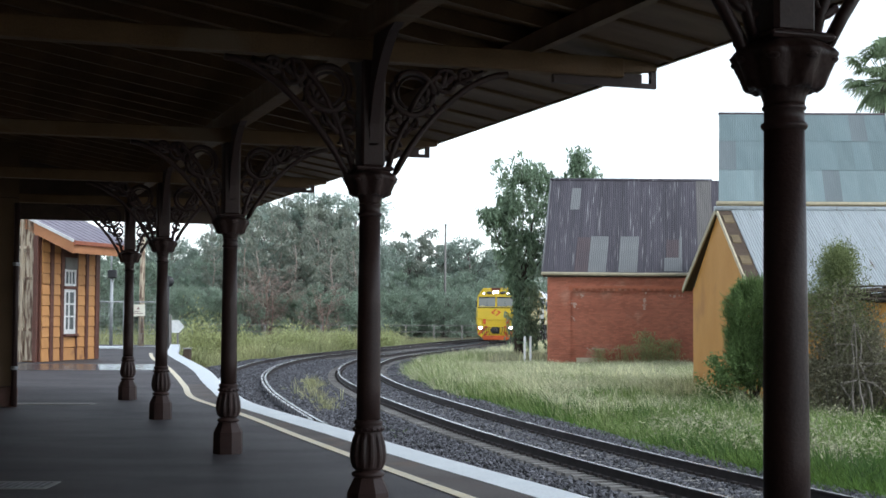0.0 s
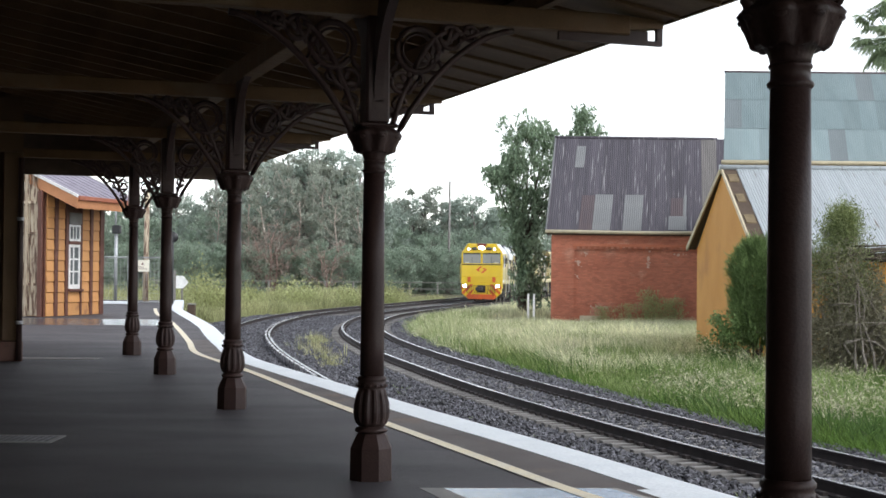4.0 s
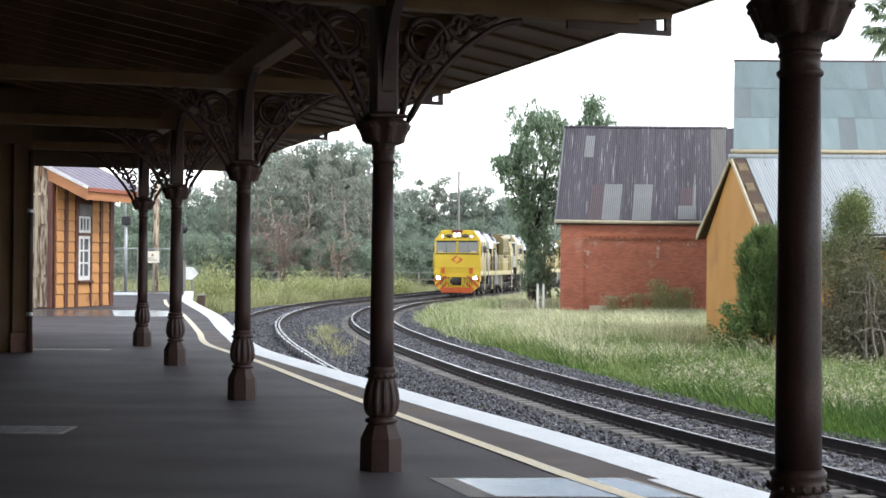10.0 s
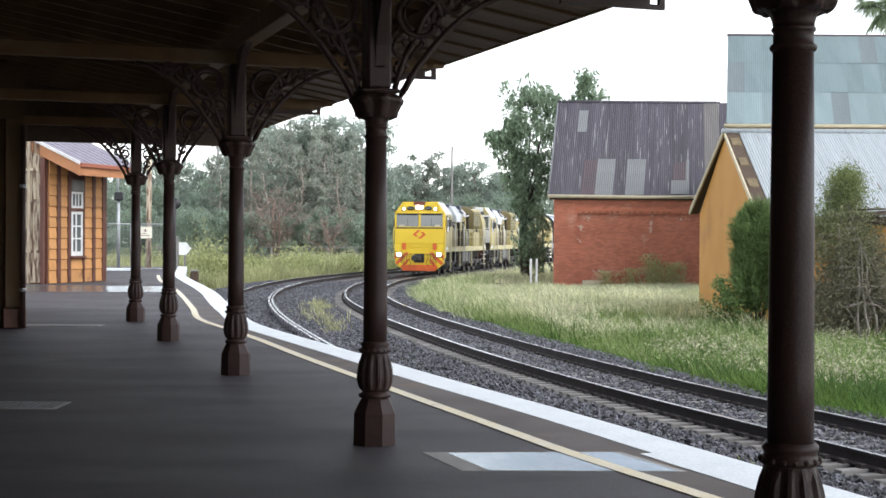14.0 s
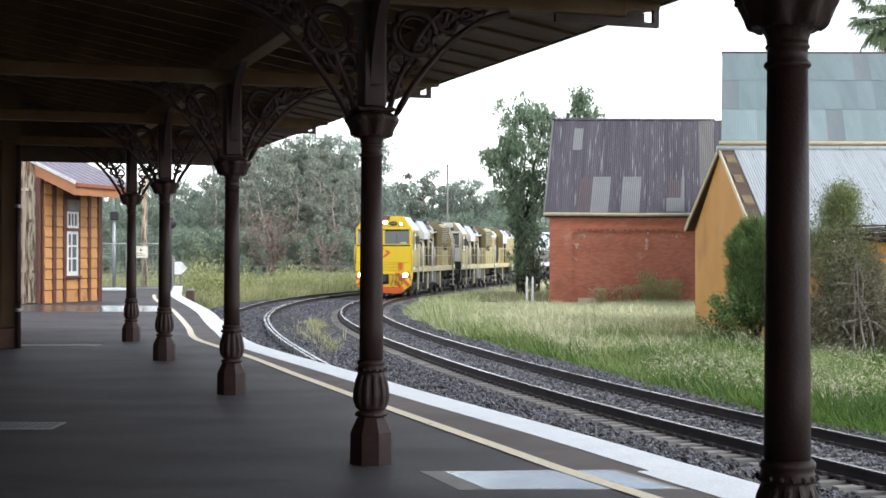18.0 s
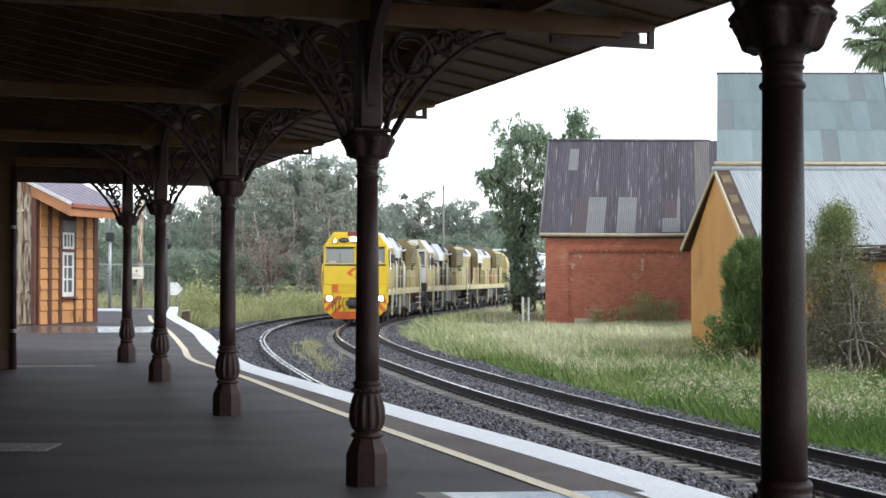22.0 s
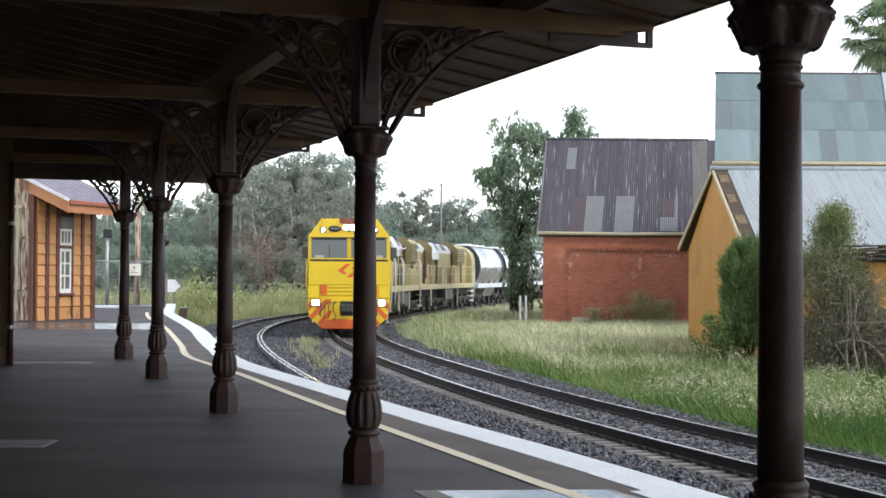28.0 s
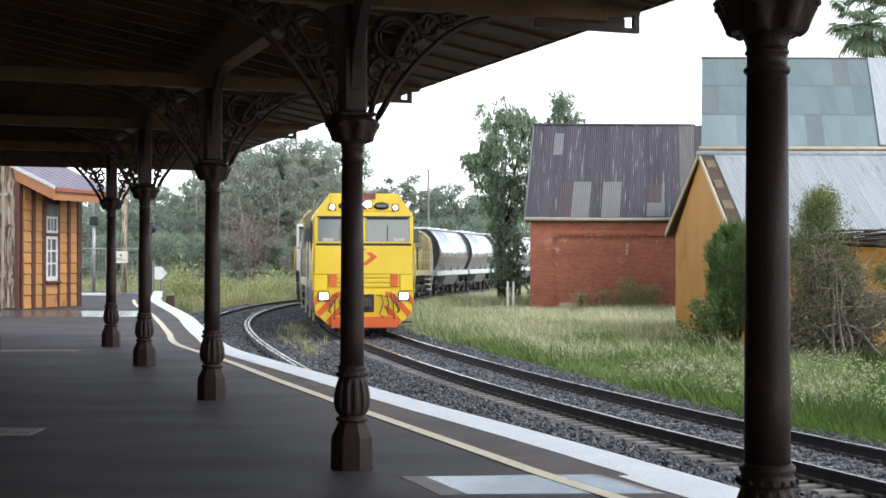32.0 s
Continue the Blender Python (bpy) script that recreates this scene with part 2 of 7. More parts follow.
GRASS_GREEN = leafy("green_grass_blade", (0.12, 0.215, 0.045), (0.195, 0.275, 0.08), 0.45, 0.4)
GRASS_PALE = leafy("pale_seeding_grass", (0.78, 0.76, 0.52), (0.52, 0.56, 0.31), 0.35, 0.45)
GRASS_FAR = leafy("yellow_green_grass", (0.48, 0.48, 0.25), (0.3, 0.33, 0.17), 0.25, 0.4)
POLE_WOOD = mat("grey_telegraph_pole", (0.25, 0.235, 0.22), rough=0.9, stretch=(4, 4, 0.3))
GALV_POST = mat("galvanised_post", (0.42, 0.43, 0.44), rough=0.45, metal=0.5)
WHITE_POST = mat("white_painted_post", (0.9, 0.9, 0.9), (0.84, 0.84, 0.84), rough=0.5)
BLACK_PAINT = mat("black_paint", (0.02, 0.02, 0.022), rough=0.45)
LOCO_YELLOW = mat("locomotive_yellow", (0.76, 0.54, 0.02), (0.71, 0.49, 0.015), scale=1.0, rough=0.35, bump=0.03, fine_mix=0.12, coat=0.2)
LOCO_HOOD = mat("dusty_pale_yellow_hood", (0.54, 0.47, 0.23), (0.38, 0.31, 0.13), scale=1.6, rough=0.5, bump=0.05, stain=(0.2, 0.15, 0.07), stain_scale=1.5, stain_at=0.6, stretch=(1, 1, 0.4))
LOCO_SIDE_GREY = mat("dusty_cab_side", (0.5, 0.47, 0.36), (0.4, 0.38, 0.29), scale=1.5, rough=0.5)
LOCO_WHITE = mat("white_roof_paint", (0.84, 0.85, 0.87), (0.72, 0.73, 0.75), scale=1.5, rough=0.4, stain=(0.22, 0.21, 0.2), stain_scale=1.3, stain_at=0.61)
LOCO_ORANGE = mat("orange_red_pilot_paint", (0.68, 0.12, 0.02), (0.55, 0.1, 0.02), scale=3, rough=0.45, stain=(0.2, 0.07, 0.03), stain_scale=3, stain_at=0.66)
LOCO_DARK = mat("grimy_underframe", (0.045, 0.042, 0.04), (0.03, 0.028, 0.027), scale=3, rough=0.8)
LOCO_TANK = mat("grimy_grey_tank", (0.17, 0.165, 0.155), (0.1, 0.095, 0.09), scale=2, rough=0.6, stain=(0.12, 0.11, 0.1), stain_scale=1.5, stain_at=0.6)
WHEEL_STEEL = mat("dirty_wheel_steel", (0.14, 0.12, 0.11), rough=0.6, metal=0.5)
LAMP_HOUSING = mat("lamp_housing", (0.1, 0.1, 0.1), rough=0.4)
CAB_GLASS = glass("cab_windscreen", (0.19, 0.205, 0.195), 0.08)
HEADLIGHT = glow("headlight_glow", (1.0, 0.93, 0.85), 14)
DITCH_LIGHT = glow("ditch_light_glow", (1.0, 0.97, 0.95), 10)
HOPPER = mat("polished_silver_hopper", (0.72, 0.78, 0.84), (0.62, 0.68, 0.74), scale=1.6, rough=0.24, metal=0.92, fine=30, bump=0.05, stretch=(1, 3, 0.3), stain=(0.42, 0.44, 0.46), stain_scale=1.2, stain_at=0.64)
# near-black copy of the hopper steel, with shade put into the colour
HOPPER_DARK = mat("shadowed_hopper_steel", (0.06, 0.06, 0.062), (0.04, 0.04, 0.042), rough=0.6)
SIGN_WHITE = mat("white_sign_face", (0.85, 0.85, 0.82), rough=0.5)
SIGN_INK = mat("faded_sign_ink", (0.22, 0.12, 0.1), rough=0.6)
MESH_WIRE = mat("galvanised_wire", (0.45, 0.46, 0.47), rough=0.45, metal=0.6)


# ---- mesh helpers ----
def link_mesh(name, bm, material):
    me = bpy.data.meshes.new(name)
    bm.to_mesh(me)
    bm.free()
    me.materials.append(material)
    return new(name, me)


def part(name, bm, material, parent=None, label=""):
    ob = link_mesh(name, bm, material)
    if parent is not None:
        ob.parent = parent
    return tagged(ob, label) if label else ob


def shared(name, me, parent, m):
    ob = new(name, me)
    ob.parent = parent
    ob.matrix_basis = m
    return ob


def raw(name, verts, faces, material, parent=None, smooth=False):
    me = bpy.data.meshes.new(name)
    me.from_pydata([tuple(v) for v in verts], [], [tuple(f) for f in faces])
    me.materials.append(material)
    if smooth:
        me.polygons.foreach_set("use_smooth", [True] * len(me.polygons))
    ob = new(name, me)
    if parent is not None:
        ob.parent = parent
    return ob


def empty(name, m=None, **tags):
    ob = new(name)
    if m is not None:
        ob.matrix_basis = m
    return tagged(ob, **tags)


def box(bm, x0, y0, z0, x1, y1, z1, m=None, bevel=0.0):
    ret = bmesh.ops.create_cube(bm, size=1, matrix=Matrix.Translation(((x0 + x1) / 2, (y0 + y1) / 2, (z0 + z1) / 2))
                                @ Matrix.Diagonal((x1 - x0, y1 - y0, z1 - z0, 1)))
    vs = ret["verts"]
    if bevel:
        es = list({e for v in vs for e in v.link_edges})
        r = bmesh.ops.bevel(bm, geom=es, offset=bevel, segments=1, affect='EDGES')
        vs = list({v for f in r["faces"] for v in f.verts} | {v for v in vs if v.is_valid})
    if m is not None:
        bmesh.ops.transform(bm, matrix=m, verts=vs)
    return bm


def boxes(*args, bevel=0.0):
    bm = bmesh.new()
    for a in args:
        box(bm, *a, bevel=bevel)
    return bm


def lathe(profile, segs=20, m=None, bm=None):
    """A turned form: profile of (radius, height)."""
    bm = bm or bmesh.new()
    rings = [[bm.verts.new((r * math.cos(2 * math.pi * i / segs), r * math.sin(2 * math.pi * i / segs), z)) for i in range(segs)] for r, z in profile]
    for a, b in zip(rings, rings[1:]):
        for i in range(segs):
            f = bm.faces.new((a[i], a[(i + 1) % segs], b[(i + 1) % segs], b[i]))
            f.smooth = segs > 10
    bm.faces.new(rings[0][::-1])
    bm.faces.new(rings[-1])
    if m is not None:
        bmesh.ops.transform(bm, matrix=m, verts=[v for r in rings for v in r])
    return bm


def tube(path, radius, segs=8, bm=None, end=None):
    """A round bar along a path; the radius may run to another value at its end."""
    bm = bm or bmesh.new()
    path = [Vector(p) for p in path]
    rings = []
    for i, p in enumerate(path):
        d = (path[min(i + 1, len(path) - 1)] - path[max(i - 1, 0)]).normalized()
        side = d.cross(Vector((0, 0, 1)) if abs(d.z) < 0.9 else Vector((1, 0, 0))).normalized()
        up = side.cross(d)
        r = radius if end is None else radius + (end - radius) * i / (len(path) - 1)
        rings.append([bm.verts.new(p + r * (math.cos(2 * math.pi * k / segs) * side + math.sin(2 * math.pi * k / segs) * up)) for k in range(segs)])
    for a, b in zip(rings, rings[1:]):
        for k in range(segs):
            f = bm.faces.new((a[k], a[(k + 1) % segs], b[(k + 1) % segs], b[k]))
            f.smooth = True
    bm.faces.new(rings[0][::-1])
    bm.faces.new(rings[-1])
    return bm


def sweep(bm, path, section):
    """A closed section (pairs across, up) swept along points in the plane, up being z."""
    path = [Vector(p) for p in path]
    rings = []
    for i, p in enumerate(path):
        d = (path[min(i + 1, len(path) - 1)] - path[max(i - 1, 0)])
        side = Vector((d.y, -d.x, 0)).normalized()
        rings.append([bm.verts.new(p + side * a + Vector((0, 0, b))) for a, b in section])
    n = len(section)
    for a, b in zip(rings, rings[1:]):
        for k in range(n):
            bm.faces.new((a[k], b[k], b[(k + 1) % n], a[(k + 1) % n]))
    bm.faces.new(rings[0])
    bm.faces.new(rings[-1][::-1])
    return bm


def prism(bm, outline, y0, y1, m=None):
    """An outline of (x, z) pushed through from y0 to y1."""
    a = [bm.verts.new((x, y0, z)) for x, z in outline]
    b = [bm.verts.new((x, y1, z)) for x, z in outline]
    n = len(outline)
    for k in range(n):
        bm.faces.new((a[k], a[(k + 1) % n], b[(k + 1) % n], b[k]))
    bm.faces.new(a[::-1])
    bm.faces.new(b)
    bmesh.ops.recalc_face_normals(bm, faces=list({f for v in a + b for f in v.link_faces}))
    if m is not None:
        bmesh.ops.transform(bm, matrix=m, verts=a + b)
    return bm


def curve_of(knots):
    """A smooth x(y) through knots of (y, x), straight beyond its ends."""
    ys, xs = np.array([k[0] for k in knots], float), np.array([k[1] for k in knots], float)
    ms = np.gradient(xs, ys)

    def f(y):
        if y <= ys[0]:
            return float(xs[0] + ms[0] * (y - ys[0]))
        if y >= ys[-1]:
            return float(xs[-1] + ms[-1] * (y - ys[-1]))
        i = int(np.searchsorted(ys, y)) - 1
        h = ys[i + 1] - ys[i]
        u = (y - ys[i]) / h
        return float((2 * u**3 - 3 * u**2 + 1) * xs[i] + (u**3 - 2 * u**2 + u) * h * ms[i] + (3 * u**2 - 2 * u**3) * xs[i + 1] + (u**3 - u**2) * h * ms[i + 1])
    return f


# ---- the plan ----
RAIL_Z = -0.70
GROUND_Z = -1.05
main_line = curve_of([(14, 5.48), (20, 3.5), (26, 1.83), (33, 0.23), (41, -1.34), (50, -2.62), (60, -3.15), (70, -2.65), (80, -0.91), (92, 1.77), (107, 5.13), (130, 10.79)])
edge_line = curve_of([(0, 5.4), (9.35, 2.13), (12.25, 1.09), (14.8, 0.11), (18, -1.05), (20.7, -2.05), (23.8, -3.13), (27.5, -4.0), (31.4, -4.85), (36, -5.8), (40.7, -6.9), (46.6, -8.35), (52, -9.6), (57.1, -10.5), (64.9, -11.9)])


def line_points(f, y0, y1, step, offset=0.0, z=0.0):
    """Points along a plan line at even lengths, set off to its right."""
    ys = np.arange(y0, y1, 0.1)
    p = np.array([(f(y), y) for y in ys])
    d = np.gradient(p, axis=0)
    d /= np.linalg.norm(d, axis=1)[:, None]
    s = np.concatenate([[0], np.cumsum(np.linalg.norm(np.diff(p, axis=0), axis=1))])
    want = np.arange(0, s[-1], step)
    x, y = np.interp(want, s, p[:, 0]), np.interp(want, s, p[:, 1])
    dx, dy = np.interp(want, s, d[:, 0]), np.interp(want, s, d[:, 1])
    return [(a + c * offset, b - e * offset, z) for a, b, e, c in zip(x, y, dx, dy)], list(zip(dx, dy))


# ---- ground and platform ----
def ground():
    ys = [-60, -20, 0, 8, 14, 20, 26, 32, 38, 44, 50, 56, 62, 70, 80, 92, 110, 150, 250, 600, 4000]
    xs = [-4000, -600, -120, -60, -30, -15, -8, -4, 0, 4, 8, 12, 16, 24, 40, 80, 200, 600, 4000]
    verts = [(x, y, GROUND_Z + (0.05 * noise.noise(Vector((x * 0.2, y * 0.2, 0))) if abs(x) < 50 and y < 110 else 0)) for y in ys for x in xs]
    w = len(xs)
    faces = [(j * w + i, j * w + i + 1, (j + 1) * w + i + 1, (j + 1) * w + i) for j in range(len(ys) - 1) for i in range(w - 1)]
    tagged(raw("ground", verts, faces, DIRT), "bare brown soil under grass reaching the horizon", "ground", kind="structure")


def strip(name, left, right, z, thick, material, parent=None, label="", category="", kind=""):
    """A flat band between two rows of points, with a thickness downwards."""
    n = len(left)
    verts = [(*p[:2], z) for p in left] + [(*p[:2], z) for p in right] + [(*p[:2], z - thick) for p in left] + [(*p[:2], z - thick) for p in right]
    faces = []
    for i in range(n - 1):
        a, b, c, d = i, i + 1, n + i + 1, n + i
        faces += [(a, d, c, b), (a + 2 * n, b + 2 * n, c + 2 * n, d + 2 * n), (a, b, b + 2 * n, a + 2 * n), (d, d + 2 * n, c + 2 * n, c)]
    faces += [(0, 2 * n, 3 * n, n), (n - 1, 2 * n - 1, 4 * n - 1, 3 * n - 1)]
    ob = raw(name, verts, faces, material, parent)
    return tagged(ob, label, category, kind=kind)


def platform():
    pts = [(edge_line(y), y) for y in np.arange(-15, 66, 1.0)]
    back = [(-26 - 0.1 * y, y) for x, y in pts]
    strip("platform_floor", back, pts, 0.0, 1.2, ASPHALT, None, "dark worn asphalt station platform, dry and slightly stained", "platform", "structure")
    fine = list(np.arange(-15, 66, 0.25))

    def off(d, ys, f=edge_line):
        out = []
        for y in ys:
            s = (f(y + 0.2) - f(y - 0.2)) / 0.4
            k = math.hypot(1, s)
            out.append((f(y) - d / k, y + d * s / k))
        return out
    near, far = [y for y in fine if y <= 10.2], [y for y in fine if y >= 10.0]
    wob = lambda y: 0.02 * noise.noise(Vector((y * 1.3, 3, 0)))
    for ys, w in ((near, 0.5), (far, 0.4)):
        inner = [off(w + wob(y), [y])[0] for y in ys]
        strip("platform_edge_paint", inner, off(-0.02, ys), 0.006, 0.25, WHITE_EDGE, None, "white-painted concrete platform edge coping", "platform edge", "structure")
    yl = curve_of([(0, 4.7), (8.36, 1.53), (9.96, 0.89), (10.99, 0.53), (13.83, -0.47), (17.23, -1.64), (21.22, -2.97), (22.85, -3.57), (24.6, -4.2), (28.9, -5.17), (33.45, -6.19), (39.3, -7.56), (46, -9.3), (52, -10.6)])
    ys = [y for y in fine if y < 52]
    strip("platform_margin", off(-0.05, [y for y in ys if y < 30], yl), [off(0.4, [y])[0] for y in ys if y < 30], 0.002, 0.001, MARGIN, None, "brown-stained asphalt margin beside the platform edge", "platform", "structure")
    strip("safety_line", off(0.062, ys, yl), off(-0.062, ys, yl), 0.0085, 0.006, YELLOW_LINE, None, "faded yellow safety line painted on the platform", "safety line", "structure")
    strip("concrete_patch", [(-0.12, 9.85), (0.15, 9.08)], [(1.3, 9.93), (1.64, 9.11)], 0.003, 0.002, CONCRETE_DRY, None, "wet pale concrete patch let into the platform", "patch", "structure")
    strip("concrete_patch_wet", [(0.06, 9.83), (0.33, 9.1)], [(1.25, 9.9), (1.58, 9.12)], 0.0045, 0.001, CONCRETE, None, "wet glossy centre of a concrete patch, reflected sky put into its blue", "patch", "structure")
    strip("concrete_patch_far", [(-9.9, 40.9), (-8.85, 36.8)], [(-8.1, 40.9), (-7.3, 36.8)], 0.004, 0.003, WET_CONCRETE, None, "wet pale concrete crossing strip on the platform", "patch", "structure")

    strip("wet_asphalt", [(-13.6, 41.2), (-12.4, 36.2)], [(-9.93, 41.0), (-8.9, 36.6)], 0.0035, 0.002, WET_ASPHALT, None, "rain-wet darker asphalt before the boarded shed", "patch", "structure")

    def grate(x0, x1, y0, y1, n):
        g = empty("drain_grate", pose((x0 + x1) / 2, (y0 + y1) / 2, 0.002), label="worn steel drain grate set flush in the asphalt", category="drain grate")
        w, d = (x1 - x0) / 2, (y1 - y0) / 2
        part("frame", boxes((-w, -d, 0, w, -d + 0.05, 0.008), (-w, d - 0.05, 0, w, d, 0.008), (-w, -d + 0.05, 0, -w + 0.05, d - 0.05, 0.008), (w - 0.05, -d + 0.05, 0, w, d - 0.05, 0.008)), CONCRETE_DRY, g)
        part("backing", boxes((-w + 0.05, -d + 0.05, 0, w - 0.05, d - 0.05, 0.002)), BLACK_PAINT, g)
        for i in range(n):
            x = -w + 0.07 + (2 * w - 0.14) * (i + 0.5) / n
            part("bar", boxes((x - 0.014, -d + 0.05, 0.002, x + 0.014, d - 0.05, 0.007)), GRATE, g)
    grate(-4.6, -3.37, 12.13, 12.65, 18)
    strip("threshold_strip", [(-8.2, 23.4), (-8.2, 23.0)], [(-5.65, 23.45), (-5.7, 23.05)], 0.01, 0.01, CONCRETE_DRY, None, "pale concrete threshold strip in the asphalt", "threshold", "structure")


# ---- tracks ----
SLEEPER_STEP = 0.335


def railway_track(offset, y0, y1, label):
    t = empty("railway_track", label=label, category="railway track", kind="structure")
    for side in (-0.7525, 0.7525):
        pts, _ = line_points(main_line, y0, y1, 0.8, offset + side, RAIL_Z)
        part("rail", sweep(bmesh.new(), pts, [(-0.07, -0.16), (0.07, -0.16), (0.07, -0.148), (0.012, -0.13), (0.012, -0.04), (0.034, -0.03), (0.034, -0.002), (-0.034, -0.002), (-0.034, -0.03), (-0.012, -0.04), (-0.012, -0.13), (-0.07, -0.148)]), RAIL_SIDE, t, "rusty steel rail")
        part("rail_head", sweep(bmesh.new(), pts, [(-0.028, 0.0), (0.028, 0.0), (0.034, -0.0015), (-0.034, -0.0015)]), RAIL_TOP if offset else RAIL_WORN, t, "polished running surface")
    if offset:
        pts, _ = line_points(main_line, 30, 66, 0.8, offset + 0.635, RAIL_Z)
        part("check_rail", sweep(bmesh.new(), pts, [(-0.03, -0.16), (0.03, -0.16), (0.03, 0.004), (-0.03, 0.004)]), RAIL_WORN, t, "dull check rail beside the running rail")
    pts, ds = line_points(main_line, y0, y1, SLEEPER_STEP, offset, RAIL_Z - (0.2 if offset else 0.16))
    bm = boxes((-1.16, -0.065, -0.14, 1.16, 0.065, 0.0), bevel=0.008)
    me = link_mesh("sleeper", bm, SLEEPER)
    clip = boxes(*[(s * 0.7525 + k - 0.035, -0.05, 0, s * 0.7525 + k + 0.035, 0.05, 0.045) for s in (-1, 1) for k in (-0.11, 0.11)])
    cme = link_mesh("rail_clip", clip, RAIL_CLIP)
    first = True
    for i, ((x, y, z), (dx, dy)) in enumerate(zip(pts, ds)):
        if y < 10 or y > 100 or (y > 45 and i % 2) or (offset and y < 26):
            continue
        m = pose(x, y, z, 0, 0, math.degrees(math.atan2(-dx, dy)) + random.uniform(-0.6, 0.6))
        if first:
            me.parent, me.matrix_basis, cme.parent, cme.matrix_basis, first = t, m, t, m, False
        else:
            shared("sleeper", me.data, t, m)
            if y < 60:
                shared("rail_clip", cme.data, t, m)
    return t


def ballast():
    rng = np.random.default_rng(3)
    for off, y0, y1 in ((0.0, -10, 150), (-4.15, 5, 125)):
        n = len(line_points(main_line, y0, y1, 0.7)[0])
        rows = []
        prof = [(-2.9, -1.07), (-1.9, -0.93), (-0.95, -0.935), (0.0, -0.92), (0.95, -0.935), (1.9, -0.93), (2.7, -1.07)]
        for o, z in prof:
            rows.append([(x, y, z + 0.03 * noise.noise(Vector((x * 1.7, y * 1.7, 0))) - (0.006 if off else 0)) for x, y, _ in line_points(main_line, y0, y1, 0.7, off + o)[0]])
        w = min(len(r) for r in rows)
        verts = [r[i] for r in rows for i in range(w)]
        faces = [(j * w + i, j * w + i + 1, (j + 1) * w + i + 1, (j + 1) * w + i) for j in range(len(prof) - 1) for i in range(w - 1)]
        tagged(raw("ballast_bed", verts, faces, BALLAST), "grey crushed stone track bed", "ballast", kind="structure")
    # loose stones, thickest near the platform
    base = np.array([(1, 0, 0), (-1, 0, 0), (0, 1, 0), (0, -1, 0), (0, 0, 1), (0, 0, -1)], float)
    tri = np.array([(0, 2, 4), (2, 1, 4), (1, 3, 4), (3, 0, 4), (2, 0, 5), (1, 2, 5), (3, 1, 5), (0, 3, 5)])
    N = 130000
    u = rng.random(N)
    y = 11 + 60 * u ** 1.9
    o = rng.uniform(-6.6, 2.5, N)
    cx = np.array([main_line(a) for a in y])
    sl = np.array([(main_line(a + 0.1) - main_line(a - 0.1)) / 0.2 for a in y])
    k = np.hypot(1, sl)
    x, yy = cx + o / k, y - o * sl / k
    z = -0.905 + 0.03 * rng.random(N) + 0.017 * (np.abs(o) < 0.62) - 0.015 * ((o < -0.85) & (o > -1.25)) - np.clip(np.abs(o) - 1.9, 0, 0.8) * 0.12 * (o > 0)
    z -= 0.03 * (np.abs(o) < 1.22) * (np.abs(o) > 0.6) + 0.045 * (o < -0.8) * (o > -1.2)
    ok = (x > np.array([edge_line(a) for a in yy]) + 0.05)
    x, yy, z = x[ok], yy[ok], z[ok]
    N = len(x)
    size = rng.uniform(0.016, 0.05, N) * (0.85 + 0.012 * yy)
    q = rng.normal(size=(N, 3, 3))
    q, _ = np.linalg.qr(q)
    s = size[:, None, None] * (base[None] * rng.uniform(0.55, 1.25, (N, 6, 1)))
    v = np.einsum('nij,nkj->nki', q, s) + np.stack([x, yy, z], 1)[:, None]
    f = tri[None] + (np.arange(N) * 6)[:, None, None]
    tagged(raw("ballast_stones", v.reshape(-1, 3).tolist(), f.reshape(-1, 3).tolist(), STONE), "loose grey crushed ballast stones between the rails", "ballast", kind="stuff")


ground()
platform()
railway_track(0.0, -12, 150, "main line of rusty rails with bright worn heads on grey ballast")
railway_track(-4.15, 4, 125, "loop line of rusty rails beside the platform edge")
ballast()


# ---- the station canopy: its own plan, k along the columns, o out towards the track ----
CAN = Matrix(((0.945, -0.326, 0, -0.48), (0.326, 0.945, 0, 10.26), (0, 0, 1, 0), (0, 0, 0, 1)))
COLUMN_K = [(-5.27, 0.12), (0.0, 0.0), (5.35, -0.035), (10.46, -0.06), (15.05, 0.0)]
K0, K1, OUT, INN = -16.0, 16.0, 2.42, -5.2


def roof_z(o):
    return 3.635 + (OUT - o) * 0.176


